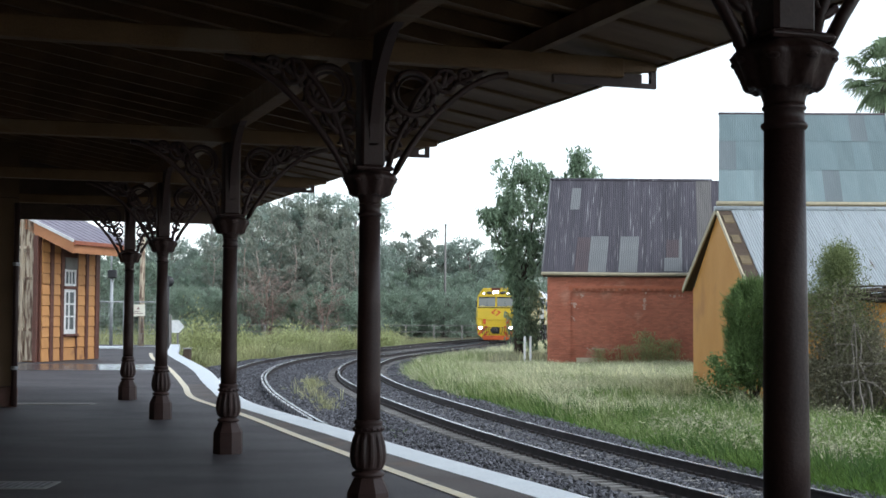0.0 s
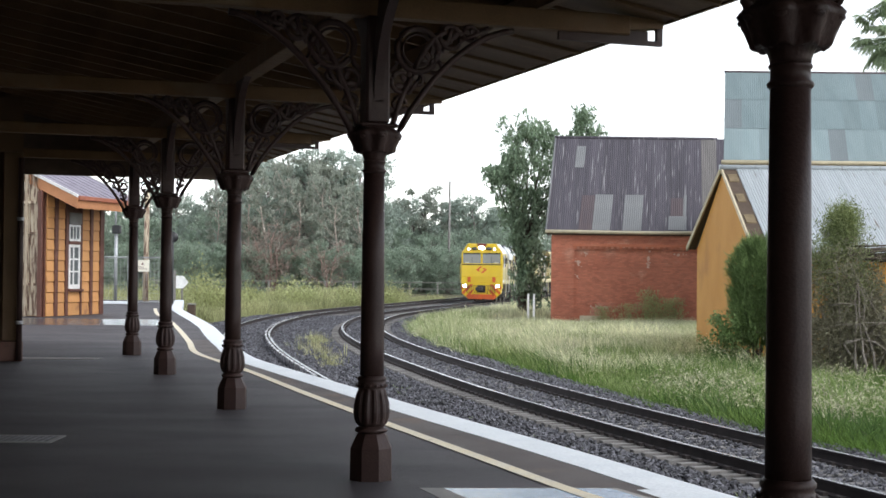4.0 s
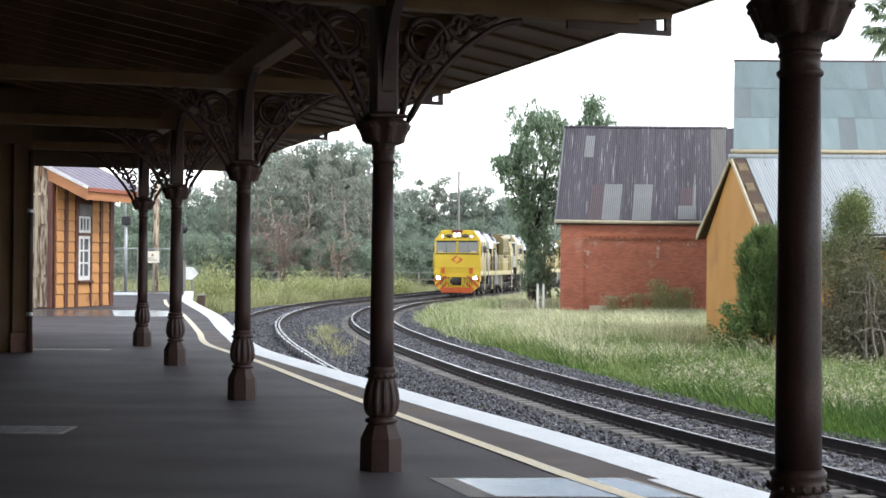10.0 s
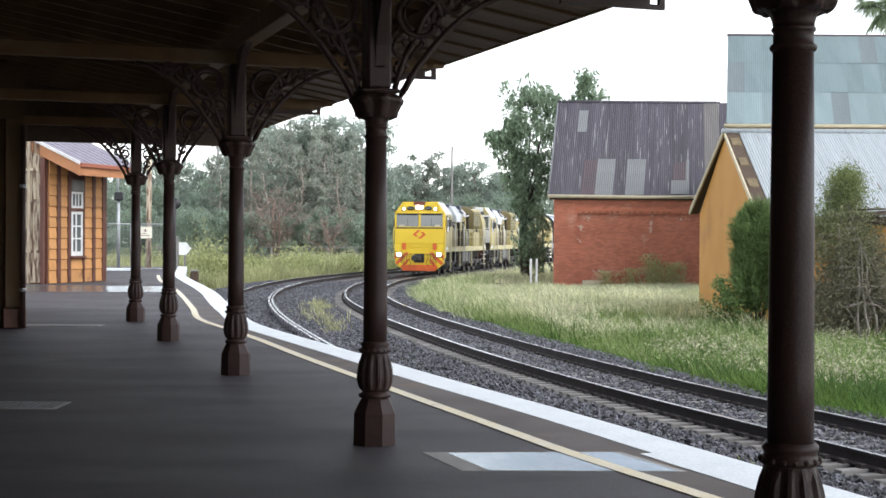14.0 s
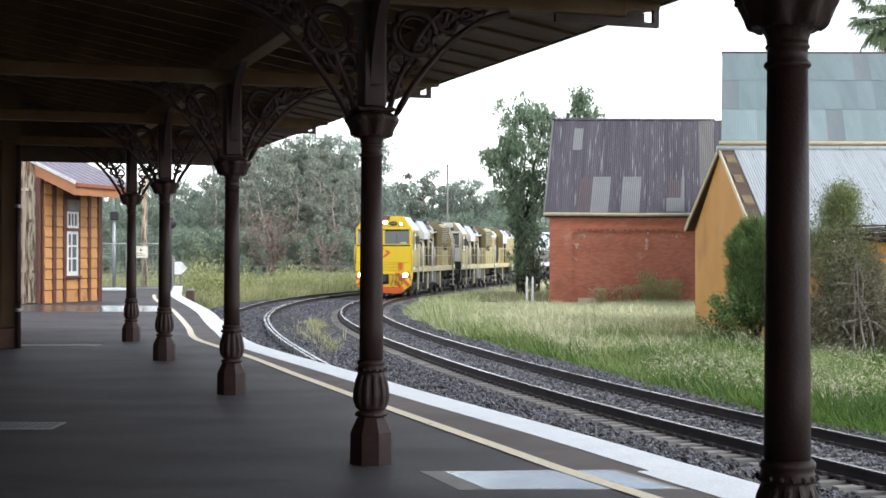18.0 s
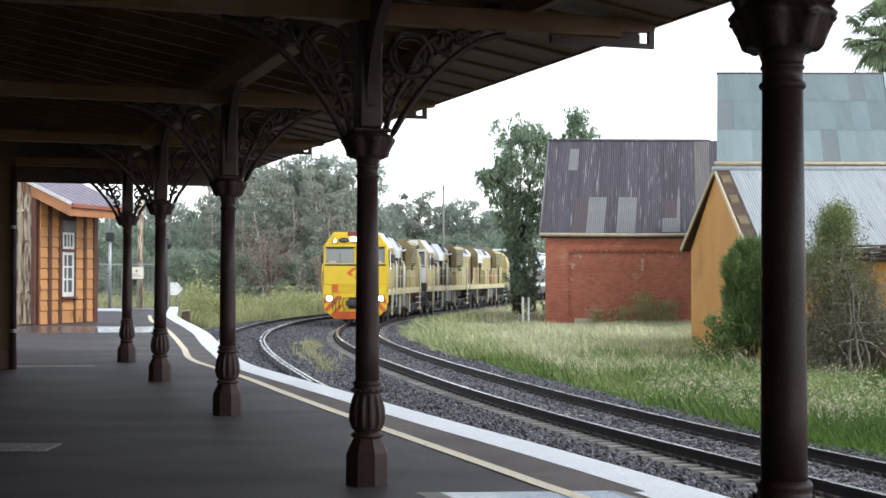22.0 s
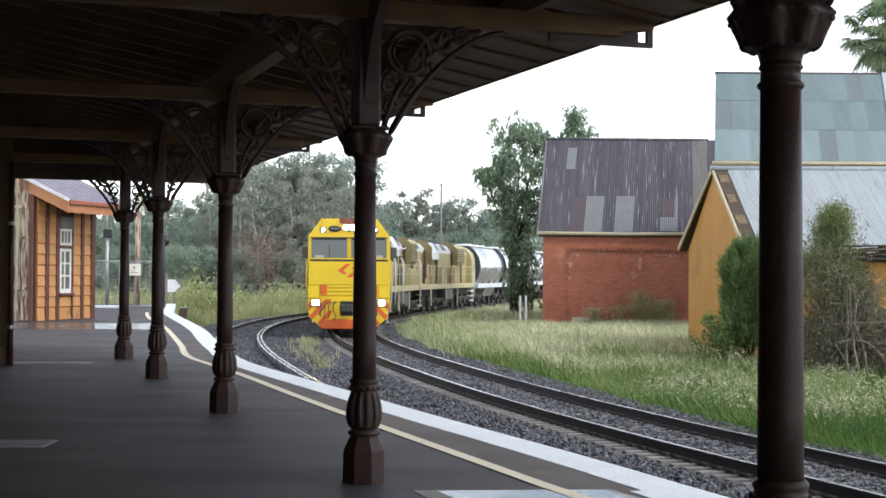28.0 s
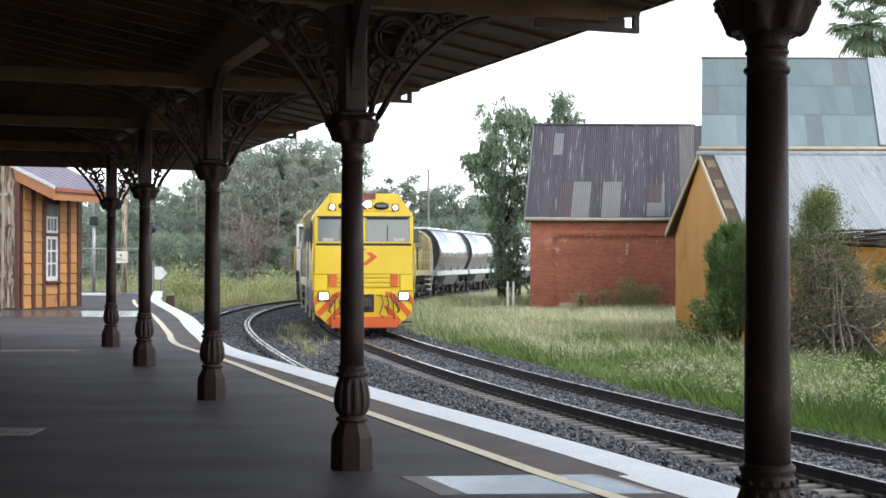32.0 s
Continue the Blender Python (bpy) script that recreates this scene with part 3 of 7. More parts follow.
def canopy():
    c = empty("platform_canopy", CAN, label="dark timber and iron awning over the platform, cream beams with shade in their colour, scalloped underside", category="canopy", kind="structure")
    # corrugated sheet with ridges running out to the eave
    n = int((K1 - K0) / 0.13)
    verts, faces = [], []
    for i in range(n + 1):
        k = K0 + (K1 - K0) * i / n
        d = 0.018 if i % 2 else 0.0
        for o in (INN, OUT):
            verts += [(o, k, roof_z(o) + d), (o, k, roof_z(o) + d + 0.01)]
    for i in range(n):
        a, b = 4 * i, 4 * i + 4
        faces += [(a, b, b + 2, a + 2), (a + 1, a + 3, b + 3, b + 1), (a + 2, b + 2, b + 3, a + 3), (a, a + 1, b + 1, b)]
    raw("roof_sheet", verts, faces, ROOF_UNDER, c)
    run = math.hypot(OUT - INN, roof_z(INN) - roof_z(OUT))
    tilt = math.degrees(math.atan(0.176))
    bm = boxes((0, -0.028, -0.125, run - 0.06, 0.028, -0.003))
    first = None
    k = K0 + 0.2
    while k < K1 - 0.1:
        m = pose(INN + 0.02, k, roof_z(INN + 0.02), 0, tilt, 0)
        if first is None:
            first = part("rafter", bm, RAFTER, c)
            first.matrix_basis = m
        else:
            shared("rafter", first.data, c, m)
        k += 0.62
    # purlins above the beams
    for o in (-3.4, 1.3):
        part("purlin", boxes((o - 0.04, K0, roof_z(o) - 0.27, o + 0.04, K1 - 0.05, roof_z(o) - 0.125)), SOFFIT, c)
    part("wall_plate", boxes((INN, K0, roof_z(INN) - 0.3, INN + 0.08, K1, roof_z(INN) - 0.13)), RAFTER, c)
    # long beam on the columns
    part("long_beam", boxes((-0.09, K0, 3.58, 0.09, K1 - 0.06, 3.79), bevel=0.008), SHADED_CREAM_BEAM, c)
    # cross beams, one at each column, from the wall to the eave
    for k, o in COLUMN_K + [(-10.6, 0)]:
        part("cross_beam", boxes((INN, k - 0.07, 3.42, OUT - 0.35, k + 0.07, 3.575), bevel=0.008), SHADED_CREAM_BEAM, c)
        b = bmesh.new()
        prism(b, [(OUT - 0.36, 3.46), (OUT - 0.05, 3.49), (OUT - 0.05, 3.54), (OUT - 0.14, 3.56), (OUT - 0.36, 3.57)], k - 0.05, k + 0.05)
        part("beam_nose", b, RAFTER, c)
        e = OUT - 0.04 - 0.018 * max(k, 0)
        b = boxes((e - 0.9, k - 0.02, 3.352, e, k + 0.02, 3.39), (e - 0.05, k - 0.02, 3.39, e, k + 0.02, 3.54), (e - 0.9, k - 0.018, 3.39, e - 0.13, k + 0.018, 3.46))
        part("gutter_bracket", b, MAROON, c)
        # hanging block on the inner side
        part("packing_block", boxes((-0.14, k - 0.1, 3.575, 0.14, k + 0.1, 3.585)), SHADED_CREAM_BEAM, c)
    b = bmesh.new()
    prism(b, [(1.36, roof_z(1.36) - 0.1), (OUT - 0.04, roof_z(OUT - 0.04) - 0.1), (OUT - 0.04, roof_z(OUT - 0.04) - 0.085), (1.36, roof_z(1.36) - 0.085)], K0, K1 - 0.06)
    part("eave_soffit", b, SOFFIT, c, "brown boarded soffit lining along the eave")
    part("eave_board", boxes((OUT - 0.03, K0, 3.53, OUT, K1, 3.65)), RAFTER, c)
    g = bmesh.new()
    sweep(g, [(OUT + 0.04, K0, 3.6), (OUT + 0.04, K1, 3.6)], [(-0.055, 0.06), (-0.05, -0.03), (0, -0.055), (0.05, -0.03), (0.06, 0.06), (0.05, 0.06), (0.04, -0.02), (0, -0.042), (-0.04, -0.02), (-0.045, 0.06)])
    part("gutter", g, MAROON, c)
    # end of the awning: fascia closing the gap under the roof
    b = bmesh.new()
    prism(b, [(INN, 3.19), (OUT - 0.5, 3.19), (OUT - 0.02, 3.45), (OUT - 0.02, 3.63), (INN, roof_z(INN) + 0.02)], K1 - 0.05, K1)
    part("end_fascia", b, DARK_TIMBER, c)


def scroll_bracket(parent, turn):
    """One iron bracket: a sweeping strut with ring and leaf scrolls in the corner."""
    m = Matrix.Rotation(radians(turn), 4, 'Z')
    bm = bmesh.new()
    arc = []
    for i in range(15):
        a = i / 14
        arc.append(m @ Vector((0.15 + 0.95 * a ** 1.08, 0, 2.5 + 0.89 * (1 - (1 - a) ** 1.7) ** 0.95)))
    tube(arc, 0.027, 6, bm)
    inner = [m @ Vector((0.13 + 0.42 * a ** 1.1, 0, 2.6 + 0.75 * (1 - (1 - a) ** 1.6))) for a in [i / 9 for i in range(10)]]
    tube(inner, 0.024, 6, bm)
    part("strut", bm, MAROON, parent)
    bm = bmesh.new()

    def ring(cx, cz, r, t, a0=0, a1=360, n=18):
        tube([m @ Vector((cx + r * math.cos(radians(a0 + (a1 - a0) * i / n)), 0, cz + r * math.sin(radians(a0 + (a1 - a0) * i / n)))) for i in range(n + 1)], t, 5, bm)
    ring(0.33, 3.2, 0.165, 0.026)
    ring(0.33, 3.2, 0.12, 0.012)
    ring(0.59, 3.31, 0.085, 0.02, 30, 360)
    ring(0.75, 3.35, 0.055, 0.018, -40, 300)
    ring(0.2, 2.95, 0.075, 0.018, 60, 380)
    ring(0.19, 2.79, 0.05, 0.017, 0, 330)
    ring(0.47, 3.08, 0.05, 0.017, 100, 420)
    ring(0.33, 2.98, 0.045, 0.015, -100, 200)
    for p, q in (((0.25, 2.87), (0.36, 3.03)), ((0.52, 3.2), (0.6, 3.39)), ((0.68, 3.3), (0.9, 3.4)), ((0.11, 3.03), (0.17, 3.1)), ((0.12, 2.7), (0.24, 2.76))):
        tube([m @ Vector((p[0], 0, p[1])), m @ Vector(((p[0] + q[0]) / 2 + 0.02, 0, (p[1] + q[1]) / 2)), m @ Vector((q[0], 0, q[1]))], 0.02, 5, bm)
    for i in range(16):
        a = i * 0.37
        cx, cz = 0.18 + 0.045 * i, 2.92 + 0.47 * (1 - (1 - i / 15) ** 1.8)
        w = m @ Matrix.Translation((cx, 0, min(cz, 3.36))) @ Matrix.Rotation(a * 2.3, 4, 'Y') @ Matrix.Diagonal((0.05, 0.014, 0.026, 1))
        bmesh.ops.create_icosphere(bm, subdivisions=1, radius=1, matrix=w)
    part("scrollwork", bm, MAROON, parent)


def column():
    c = empty("verandah_column", label="maroon-painted cast iron column with fluted vase base and leafy capital", category="column", group="columns along the platform")
    bm = lathe([(0.166, 0.0), (0.166, 0.02), (0.163, 0.235), (0.158, 0.245), (0.112, 0.335), (0.104, 0.345)], 8, Matrix.Rotation(radians(22.5 - 18.5), 4, 'Z'))
    part("pedestal", bm, MAROON, c, "octagonal red-brown pedestal")
    bm = lathe([(0.1, 0.345), (0.118, 0.352), (0.122, 0.365), (0.116, 0.38), (0.098, 0.386), (0.095, 0.395)], 20)
    part("collar", bm, MAROON, c)
    # vase with hollow flutes
    bm = bmesh.new()
    prof = [(0.095, 0.395), (0.117, 0.415), (0.132, 0.455), (0.137, 0.5), (0.132, 0.56), (0.118, 0.62), (0.103, 0.66), (0.099, 0.675)]
    n = 48
    rings = []
    for r, z in prof:
        k = min(1, max(0, (z - 0.4) / 0.06)) * min(1, max(0, (0.675 - z) / 0.05))
        rings.append([bm.verts.new(((r - 0.014 * k * (i % 4 in (1, 2))) * math.cos(2 * math.pi * i / n), (r - 0.014 * k * (i % 4 in (1, 2))) * math.sin(2 * math.pi * i / n), z)) for i in range(n)])
    for a, b in zip(rings, rings[1:]):
        for i in range(n):
            bm.faces.new((a[i], a[(i + 1) % n], b[(i + 1) % n], b[i]))
    part("fluted_vase", bm, MAROON, c)
    bm = lathe([(0.099, 0.675), (0.112, 0.68), (0.115, 0.695), (0.104, 0.71), (0.1, 0.725), (0.108, 0.735), (0.108, 0.75), (0.094, 0.765)], 24)
    for i in range(16):
        a = 2 * math.pi * i / 16
        bmesh.ops.create_icosphere(bm, subdivisions=1, radius=0.014, matrix=Matrix.Translation((0.11 * math.cos(a), 0.11 * math.sin(a), 0.695)))
    part("beaded_ring", bm, MAROON, c)
    part("shaft", lathe([(0.089, 0.765), (0.088, 1.0), (0.084, 1.6), (0.078, 2.26)], 28), MAROON, c)
    bm = lathe([(0.078, 2.26), (0.087, 2.268), (0.0905, 2.277), (0.087, 2.286), (0.078, 2.293), (0.077, 2.335), (0.083, 2.34), (0.085, 2.346), (0.083, 2.352), (0.078, 2.358)], 28)
    part("neck_ring", bm, MAROON, c)
    # capital: a bell under a ring of eight overhanging leaves, cast in one with their grooves
    bm = bmesh.new()
    prof = [(0.078, 2.356, 0), (0.08, 2.372, 0), (0.088, 2.4, 0.002), (0.1, 2.42, 0.004), (0.113, 2.43, 0.006), (0.137, 2.418, 0.012), (0.147, 2.43, 0.014), (0.157, 2.46, 0.013),
            (0.174, 2.498, 0.013), (0.187, 2.53, 0.014), (0.197, 2.546, 0.016), (0.184, 2.566, 0.012), (0.16, 2.585, 0.006), (0.14, 2.598, 0)]
    n = 96
    rings = []
    for r, z, k in prof:
        ring = []
        for i in range(n):
            a = 2 * math.pi * i / n
            rib = math.cos(8 * a) + 0.35 * math.cos(24 * a + 60 * (z - 2.4))
            ring.append(bm.verts.new(((r + k * rib) * math.cos(a), (r + k * rib) * math.sin(a), z - 0.5 * k * (1 - math.cos(8 * a)) * (z < 2.44))))
        rings.append(ring)
    for p, q in zip(rings, rings[1:]):
        for i in range(n):
            bm.faces.new((p[i], p[(i + 1) % n], q[(i + 1) % n], q[i])).smooth = True
    bm.faces.new(rings[0][::-1])
    bm.faces.new(rings[-1])
    for i in range(8):
        a = 2 * math.pi * i / 8
        w = Matrix.Translation((0.186 * math.cos(a), 0.186 * math.sin(a), 2.525)) @ Matrix.Rotation(a, 4, 'Z') @ Matrix.Diagonal((0.022, 0.028, 0.016, 1))
        bmesh.ops.create_icosphere(bm, subdivisions=2, radius=1, matrix=w)
    part("capital", bm, MAROON, c, "maroon leaf-cast capital")
    part("abacus", boxes((-0.145, -0.145, 2.595, 0.145, 0.145, 2.625), bevel=0.012), MAROON, c)
    part("post", boxes((-0.092, -0.092, 2.625, 0.092, 0.092, 3.42), bevel=0.018), MAROON, c)
    for turn in (0, 180):
        scroll_bracket(c, turn)
    # solid curved knees along the row
    for s in (-1, 1):
        b = bmesh.new()
        out = [(0.092, 2.78)] + [(0.092 + 0.62 * (i / 8) ** 1.6, 2.8 + 0.78 * (1 - (1 - i / 8) ** 1.5)) for i in range(9)] + [(0.6, 3.58), (0.2, 3.58), (0.15, 3.4), (0.092, 3.2)]
        prism(b, out, -0.035, 0.035, Matrix.Rotation(radians(90 * s), 4, 'Z'))
        part("knee", b, MAROON, c)
    return c


def columns():
    col = column()
    for i, (k, o) in enumerate(COLUMN_K):
        m = CAN @ pose(o, k, 0)
        if i == 0:
            col.matrix_basis = m
        else:
            copy_thing(col, m)


def station_building():
    w = empty("wall_station", CAN, label="cream rendered station wall, darkened in colour for the awning's shade", category="wall", kind="structure")
    part("wall_face", boxes((INN - 0.35, K0, 0, INN, 13.7, 4.6)), SHADED_CREAM_WALL, w)
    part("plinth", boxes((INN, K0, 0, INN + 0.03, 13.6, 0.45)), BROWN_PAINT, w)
    part("back_wall", boxes((INN, K0 - 0.4, 0, 0.5, K0 - 0.02, 4.6)), SHADED_CREAM_WALL, w)
    v = empty("wall_wing", CAN @ pose(0.12, 13.7, 0), label="projecting wing of the station with cream corner pier, shade put into its colour, and brown plinth", category="wall", kind="structure")
    part("wing_wall", boxes((INN - 0.12, 0.12, 0, -2.35, 7.0, 4.4)), SHADED_CREAM_WALL, v)
    part("corner_pier", boxes((-2.36, 0.0, 0.33, -2.06, 7.0, 3.4), bevel=0.012), SHADED_CREAM_WALL, v)
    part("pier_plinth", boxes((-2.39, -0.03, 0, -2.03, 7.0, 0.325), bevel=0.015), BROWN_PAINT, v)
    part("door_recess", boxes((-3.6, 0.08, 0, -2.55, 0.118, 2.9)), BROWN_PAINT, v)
    part("wing_gable", boxes((INN, 0.0, 3.405, -2.06, 0.11, 4.3)), SHADED_CREAM_WALL, v)
    d = empty("downpipe", CAN @ pose(-1.97, 13.6, 0), label="dark brown round downpipe beside the pier", category="downpipe")
    part("pipe", tube([(0, 0, 0.02), (0, 0, 1.7), (0, 0, 3.3)], 0.045, 12), MAROON, d)
    for z in (0.6, 2.28):
        part("clip", lathe([(0.052, z), (0.056, z + 0.01), (0.056, z + 0.05), (0.052, z + 0.06)], 12), GALV_POST, d)


def lamp_room():
    """The orange boarded shed at the platform's end: local x out of the boarded wall, y along it."""
    place = pose(-11.96, 42.25, 0, 0, 0, -17)
    s = empty("boarded_shed", place, label="orange weatherboard shed with brown battens and white sash window", category="shed")
    L, D, H = 3.3, 4.2, 3.82
    part("core", boxes((-D, 0.03, 0, -0.03, L, 3.86)), BROWN_BATTEN, s)
    lines = [0.01] + [0.42 + 0.327 * i for i in range(12)]
    lines[-1] = 3.84

    def boards(side, a, b, top=H, low=0.0):
        """Boards between two battens, each with a sloped upper lip."""
        for z0, z1 in zip(lines, lines[1:]):
            z0, z1 = max(z0, low), min(z1, top)
            if z1 - z0 < 0.05:
                continue
            bm = bmesh.new()
            out = [(-0.03, z0 + 0.004), (0.028, z0 + 0.004), (0.028, z0 + 0.02), (0.004, z1 - 0.026), (-0.022, z1 - 0.004), (-0.03, z1 - 0.004)]
            if side:
                prism(bm, out, a, b)
            else:
                prism(bm, [(x, z) for x, z in out], a, b, Matrix(((0, 1, 0, 0), (-1, 0, 0, 0), (0, 0, 1, 0), (0, 0, 0, 1))))
            part("board", bm, ORANGE_BOARD, s)
    for a, b in ((0.03, 0.42), (0.62, 1.02), (2.0, 2.46), (2.64, 3.06)):
        boards(True, a, b)
    boards(True, 1.2, 1.9, 0.76)
    for i in range(5):
        boards(False, -D + 0.05 + 0.84 * i, -D + 0.75 + 0.84 * i)
    for i in range(6):
        part("batten", boxes((-D - 0.02 + 0.84 * i - (0.06 if i == 5 else 0), -0.05, 0, -D + 0.04 + 0.84 * i - (0.06 if i == 5 else 0), 0.03, H)), BROWN_BATTEN, s)
    for a, b in ((0.43, 0.61), (1.03, 1.19), (1.91, 1.99), (2.47, 2.63), (3.07, 3.3)):
        part("batten", boxes((0.0, a, 0, 0.06, b, H), bevel=0.008), BROWN_BATTEN, s)
    # tall window: a three-light upper sash over a two-light lower one
    w = part("window", boxes((-0.02, 1.22, 0.84, 0.015, 1.88, 2.86)), WINDOW_GLASS, s, "tall narrow sash window with white glazing bars")
    part("window_frame", boxes((0.016, 1.22, 2.34, 0.05, 1.29, 2.86), (0.016, 1.81, 2.34, 0.05, 1.88, 2.86), (0.016, 1.29, 2.79, 0.05, 1.81, 2.86), (0.016, 1.29, 2.34, 0.05, 1.81, 2.42)), WHITE_TRIM, w, "white upper sash")
    part("window_frame", boxes((0.016, 1.22, 0.84, 0.04, 1.32, 2.24), (0.016, 1.8, 0.84, 0.04, 1.88, 2.24), (0.016, 1.32, 2.15, 0.04, 1.8, 2.24), (0.016, 1.32, 0.84, 0.04, 1.8, 0.98)), WHITE_TRIM, w, "white lower sash")
    for a in (1.45, 1.62):
        part("glazing_bar", boxes((0.017, a, 2.42, 0.045, a + 0.045, 2.79)), WHITE_TRIM, w)
    part("glazing_bar", boxes((0.017, 1.48, 0.98, 0.038, 1.54, 2.15)), WHITE_TRIM, w)
    for z in (1.36, 1.75):
        for a, b in ((1.32, 1.48), (1.54, 1.8)):
            part("glazing_bar", boxes((0.017, a, z, 0.036, b, z + 0.05)), WHITE_TRIM, w)
    part("transom", boxes((0.0, 1.2, 2.24, 0.07, 1.9, 2.34), bevel=0.008), BROWN_BATTEN, w)
    part("window_sill", boxes((0.0, 1.16, 0.76, 0.14, 1.96, 0.83), bevel=0.01), BROWN_BATTEN, w)
    part("window_hood", boxes((0.0, 1.2, 2.87, 0.08, 1.9, 3.24), bevel=0.01), LOCO_TANK, w, "grey blind box over the window")
    # gabled roof, its eave reaching well out over the boarded wall
    ridge, eave, zr, ze = -2.1, 1.15, 5.12, 3.65
    bm = bmesh.new()
    prism(bm, [(-D, H), (0.0, H), (0.0, 4.02), (ridge, 5.0), (-D, 4.02)], 0.0, 0.05)
    part("gable_board", bm, ORANGE_BOARD, s)
    bm = bmesh.new()
    prism(bm, [(eave, ze), (eave, ze + 0.04), (ridge, zr + 0.04), (2 * ridge - eave, ze + 0.04), (2 * ridge - eave, ze), (ridge, zr)], -0.12, L + 0.22)
    part("roof", bm, SHED_ROOF, s, "mauve-grey sheet roof")
    for i in range(9):
        y = -0.02 + (L + 0.1) * i / 8
        part("roof_rib", tube([(eave, y, ze + 0.045), ((eave + ridge) / 2, y, (ze + zr) / 2 + 0.045), (ridge, y, zr + 0.045)], 0.018, 5), SHED_ROOF, s)
    for y in (-0.16, L + 0.225):
        bm = bmesh.new()
        prism(bm, [(eave + 0.02, ze - 0.36), (eave + 0.02, ze - 0.02), (ridge, zr - 0.02), (ridge, zr - 0.34)], y, y + 0.035)
        part("barge_board", bm, ORANGE_FASCIA, s, "orange-brown barge board")
        bm = bmesh.new()
        prism(bm, [(eave + 0.02, ze - 0.015), (eave + 0.02, ze + 0.07), (ridge, zr + 0.07), (ridge, zr - 0.015)], y - 0.03, y + 0.06)
        part("barge_cap", bm, WHITE_TRIM, s, "white metal barge cap")
    part("fascia", boxes((eave - 0.03, -0.12, ze - 0.34, eave, L + 0.2, ze - 0.09)), ORANGE_FASCIA, s, "orange-brown eave fascia")
    part("gutter", boxes((eave + 0.002, -0.13, ze - 0.1, eave + 0.09, L + 0.2, ze + 0.035), bevel=0.02), RED_FASCIA, s, "red-brown gutter")
    zw = ze + (zr - ze) * eave / (eave - ridge)
    bm = bmesh.new()
    prism(bm, [(-0.03, zw - 0.33), (eave - 0.04, ze - 0.31), (eave - 0.04, ze - 0.01), (-0.03, zw - 0.01)], -0.11, L + 0.2)
    part("soffit", bm, BROWN_BATTEN, s, "brown boarded soffit")
    # weathered hoarding against the end wall
    h = empty("timber_hoarding", place @ pose(-0.9, -0.16, 0), label="peeling cream timber hoarding against the shed's end", category="hoarding")
    for i in range(6):
        part("plank", boxes((-0.9 + 0.27 * i, 0, 0.04, -0.66 + 0.27 * i + random.uniform(0, 0.02), 0.035, 4.35)), PEELING, h)
    for x in (-0.9, 0.28):
        part("upright", boxes((x, -0.05, 0, x + 0.1, -0.002, 4.5), bevel=0.01), PEELING, h)
    part("corner_board", boxes((0.74, -0.06, 0, 0.88, 0.03, 3.85), bevel=0.01), BROWN_BATTEN, h, "dark brown corner board")
    for z in (0.95, 2.5, 3.45):
        part("rail", boxes((-0.88, -0.04, z, 0.66, -0.002, z + 0.08)), PEELING, h)


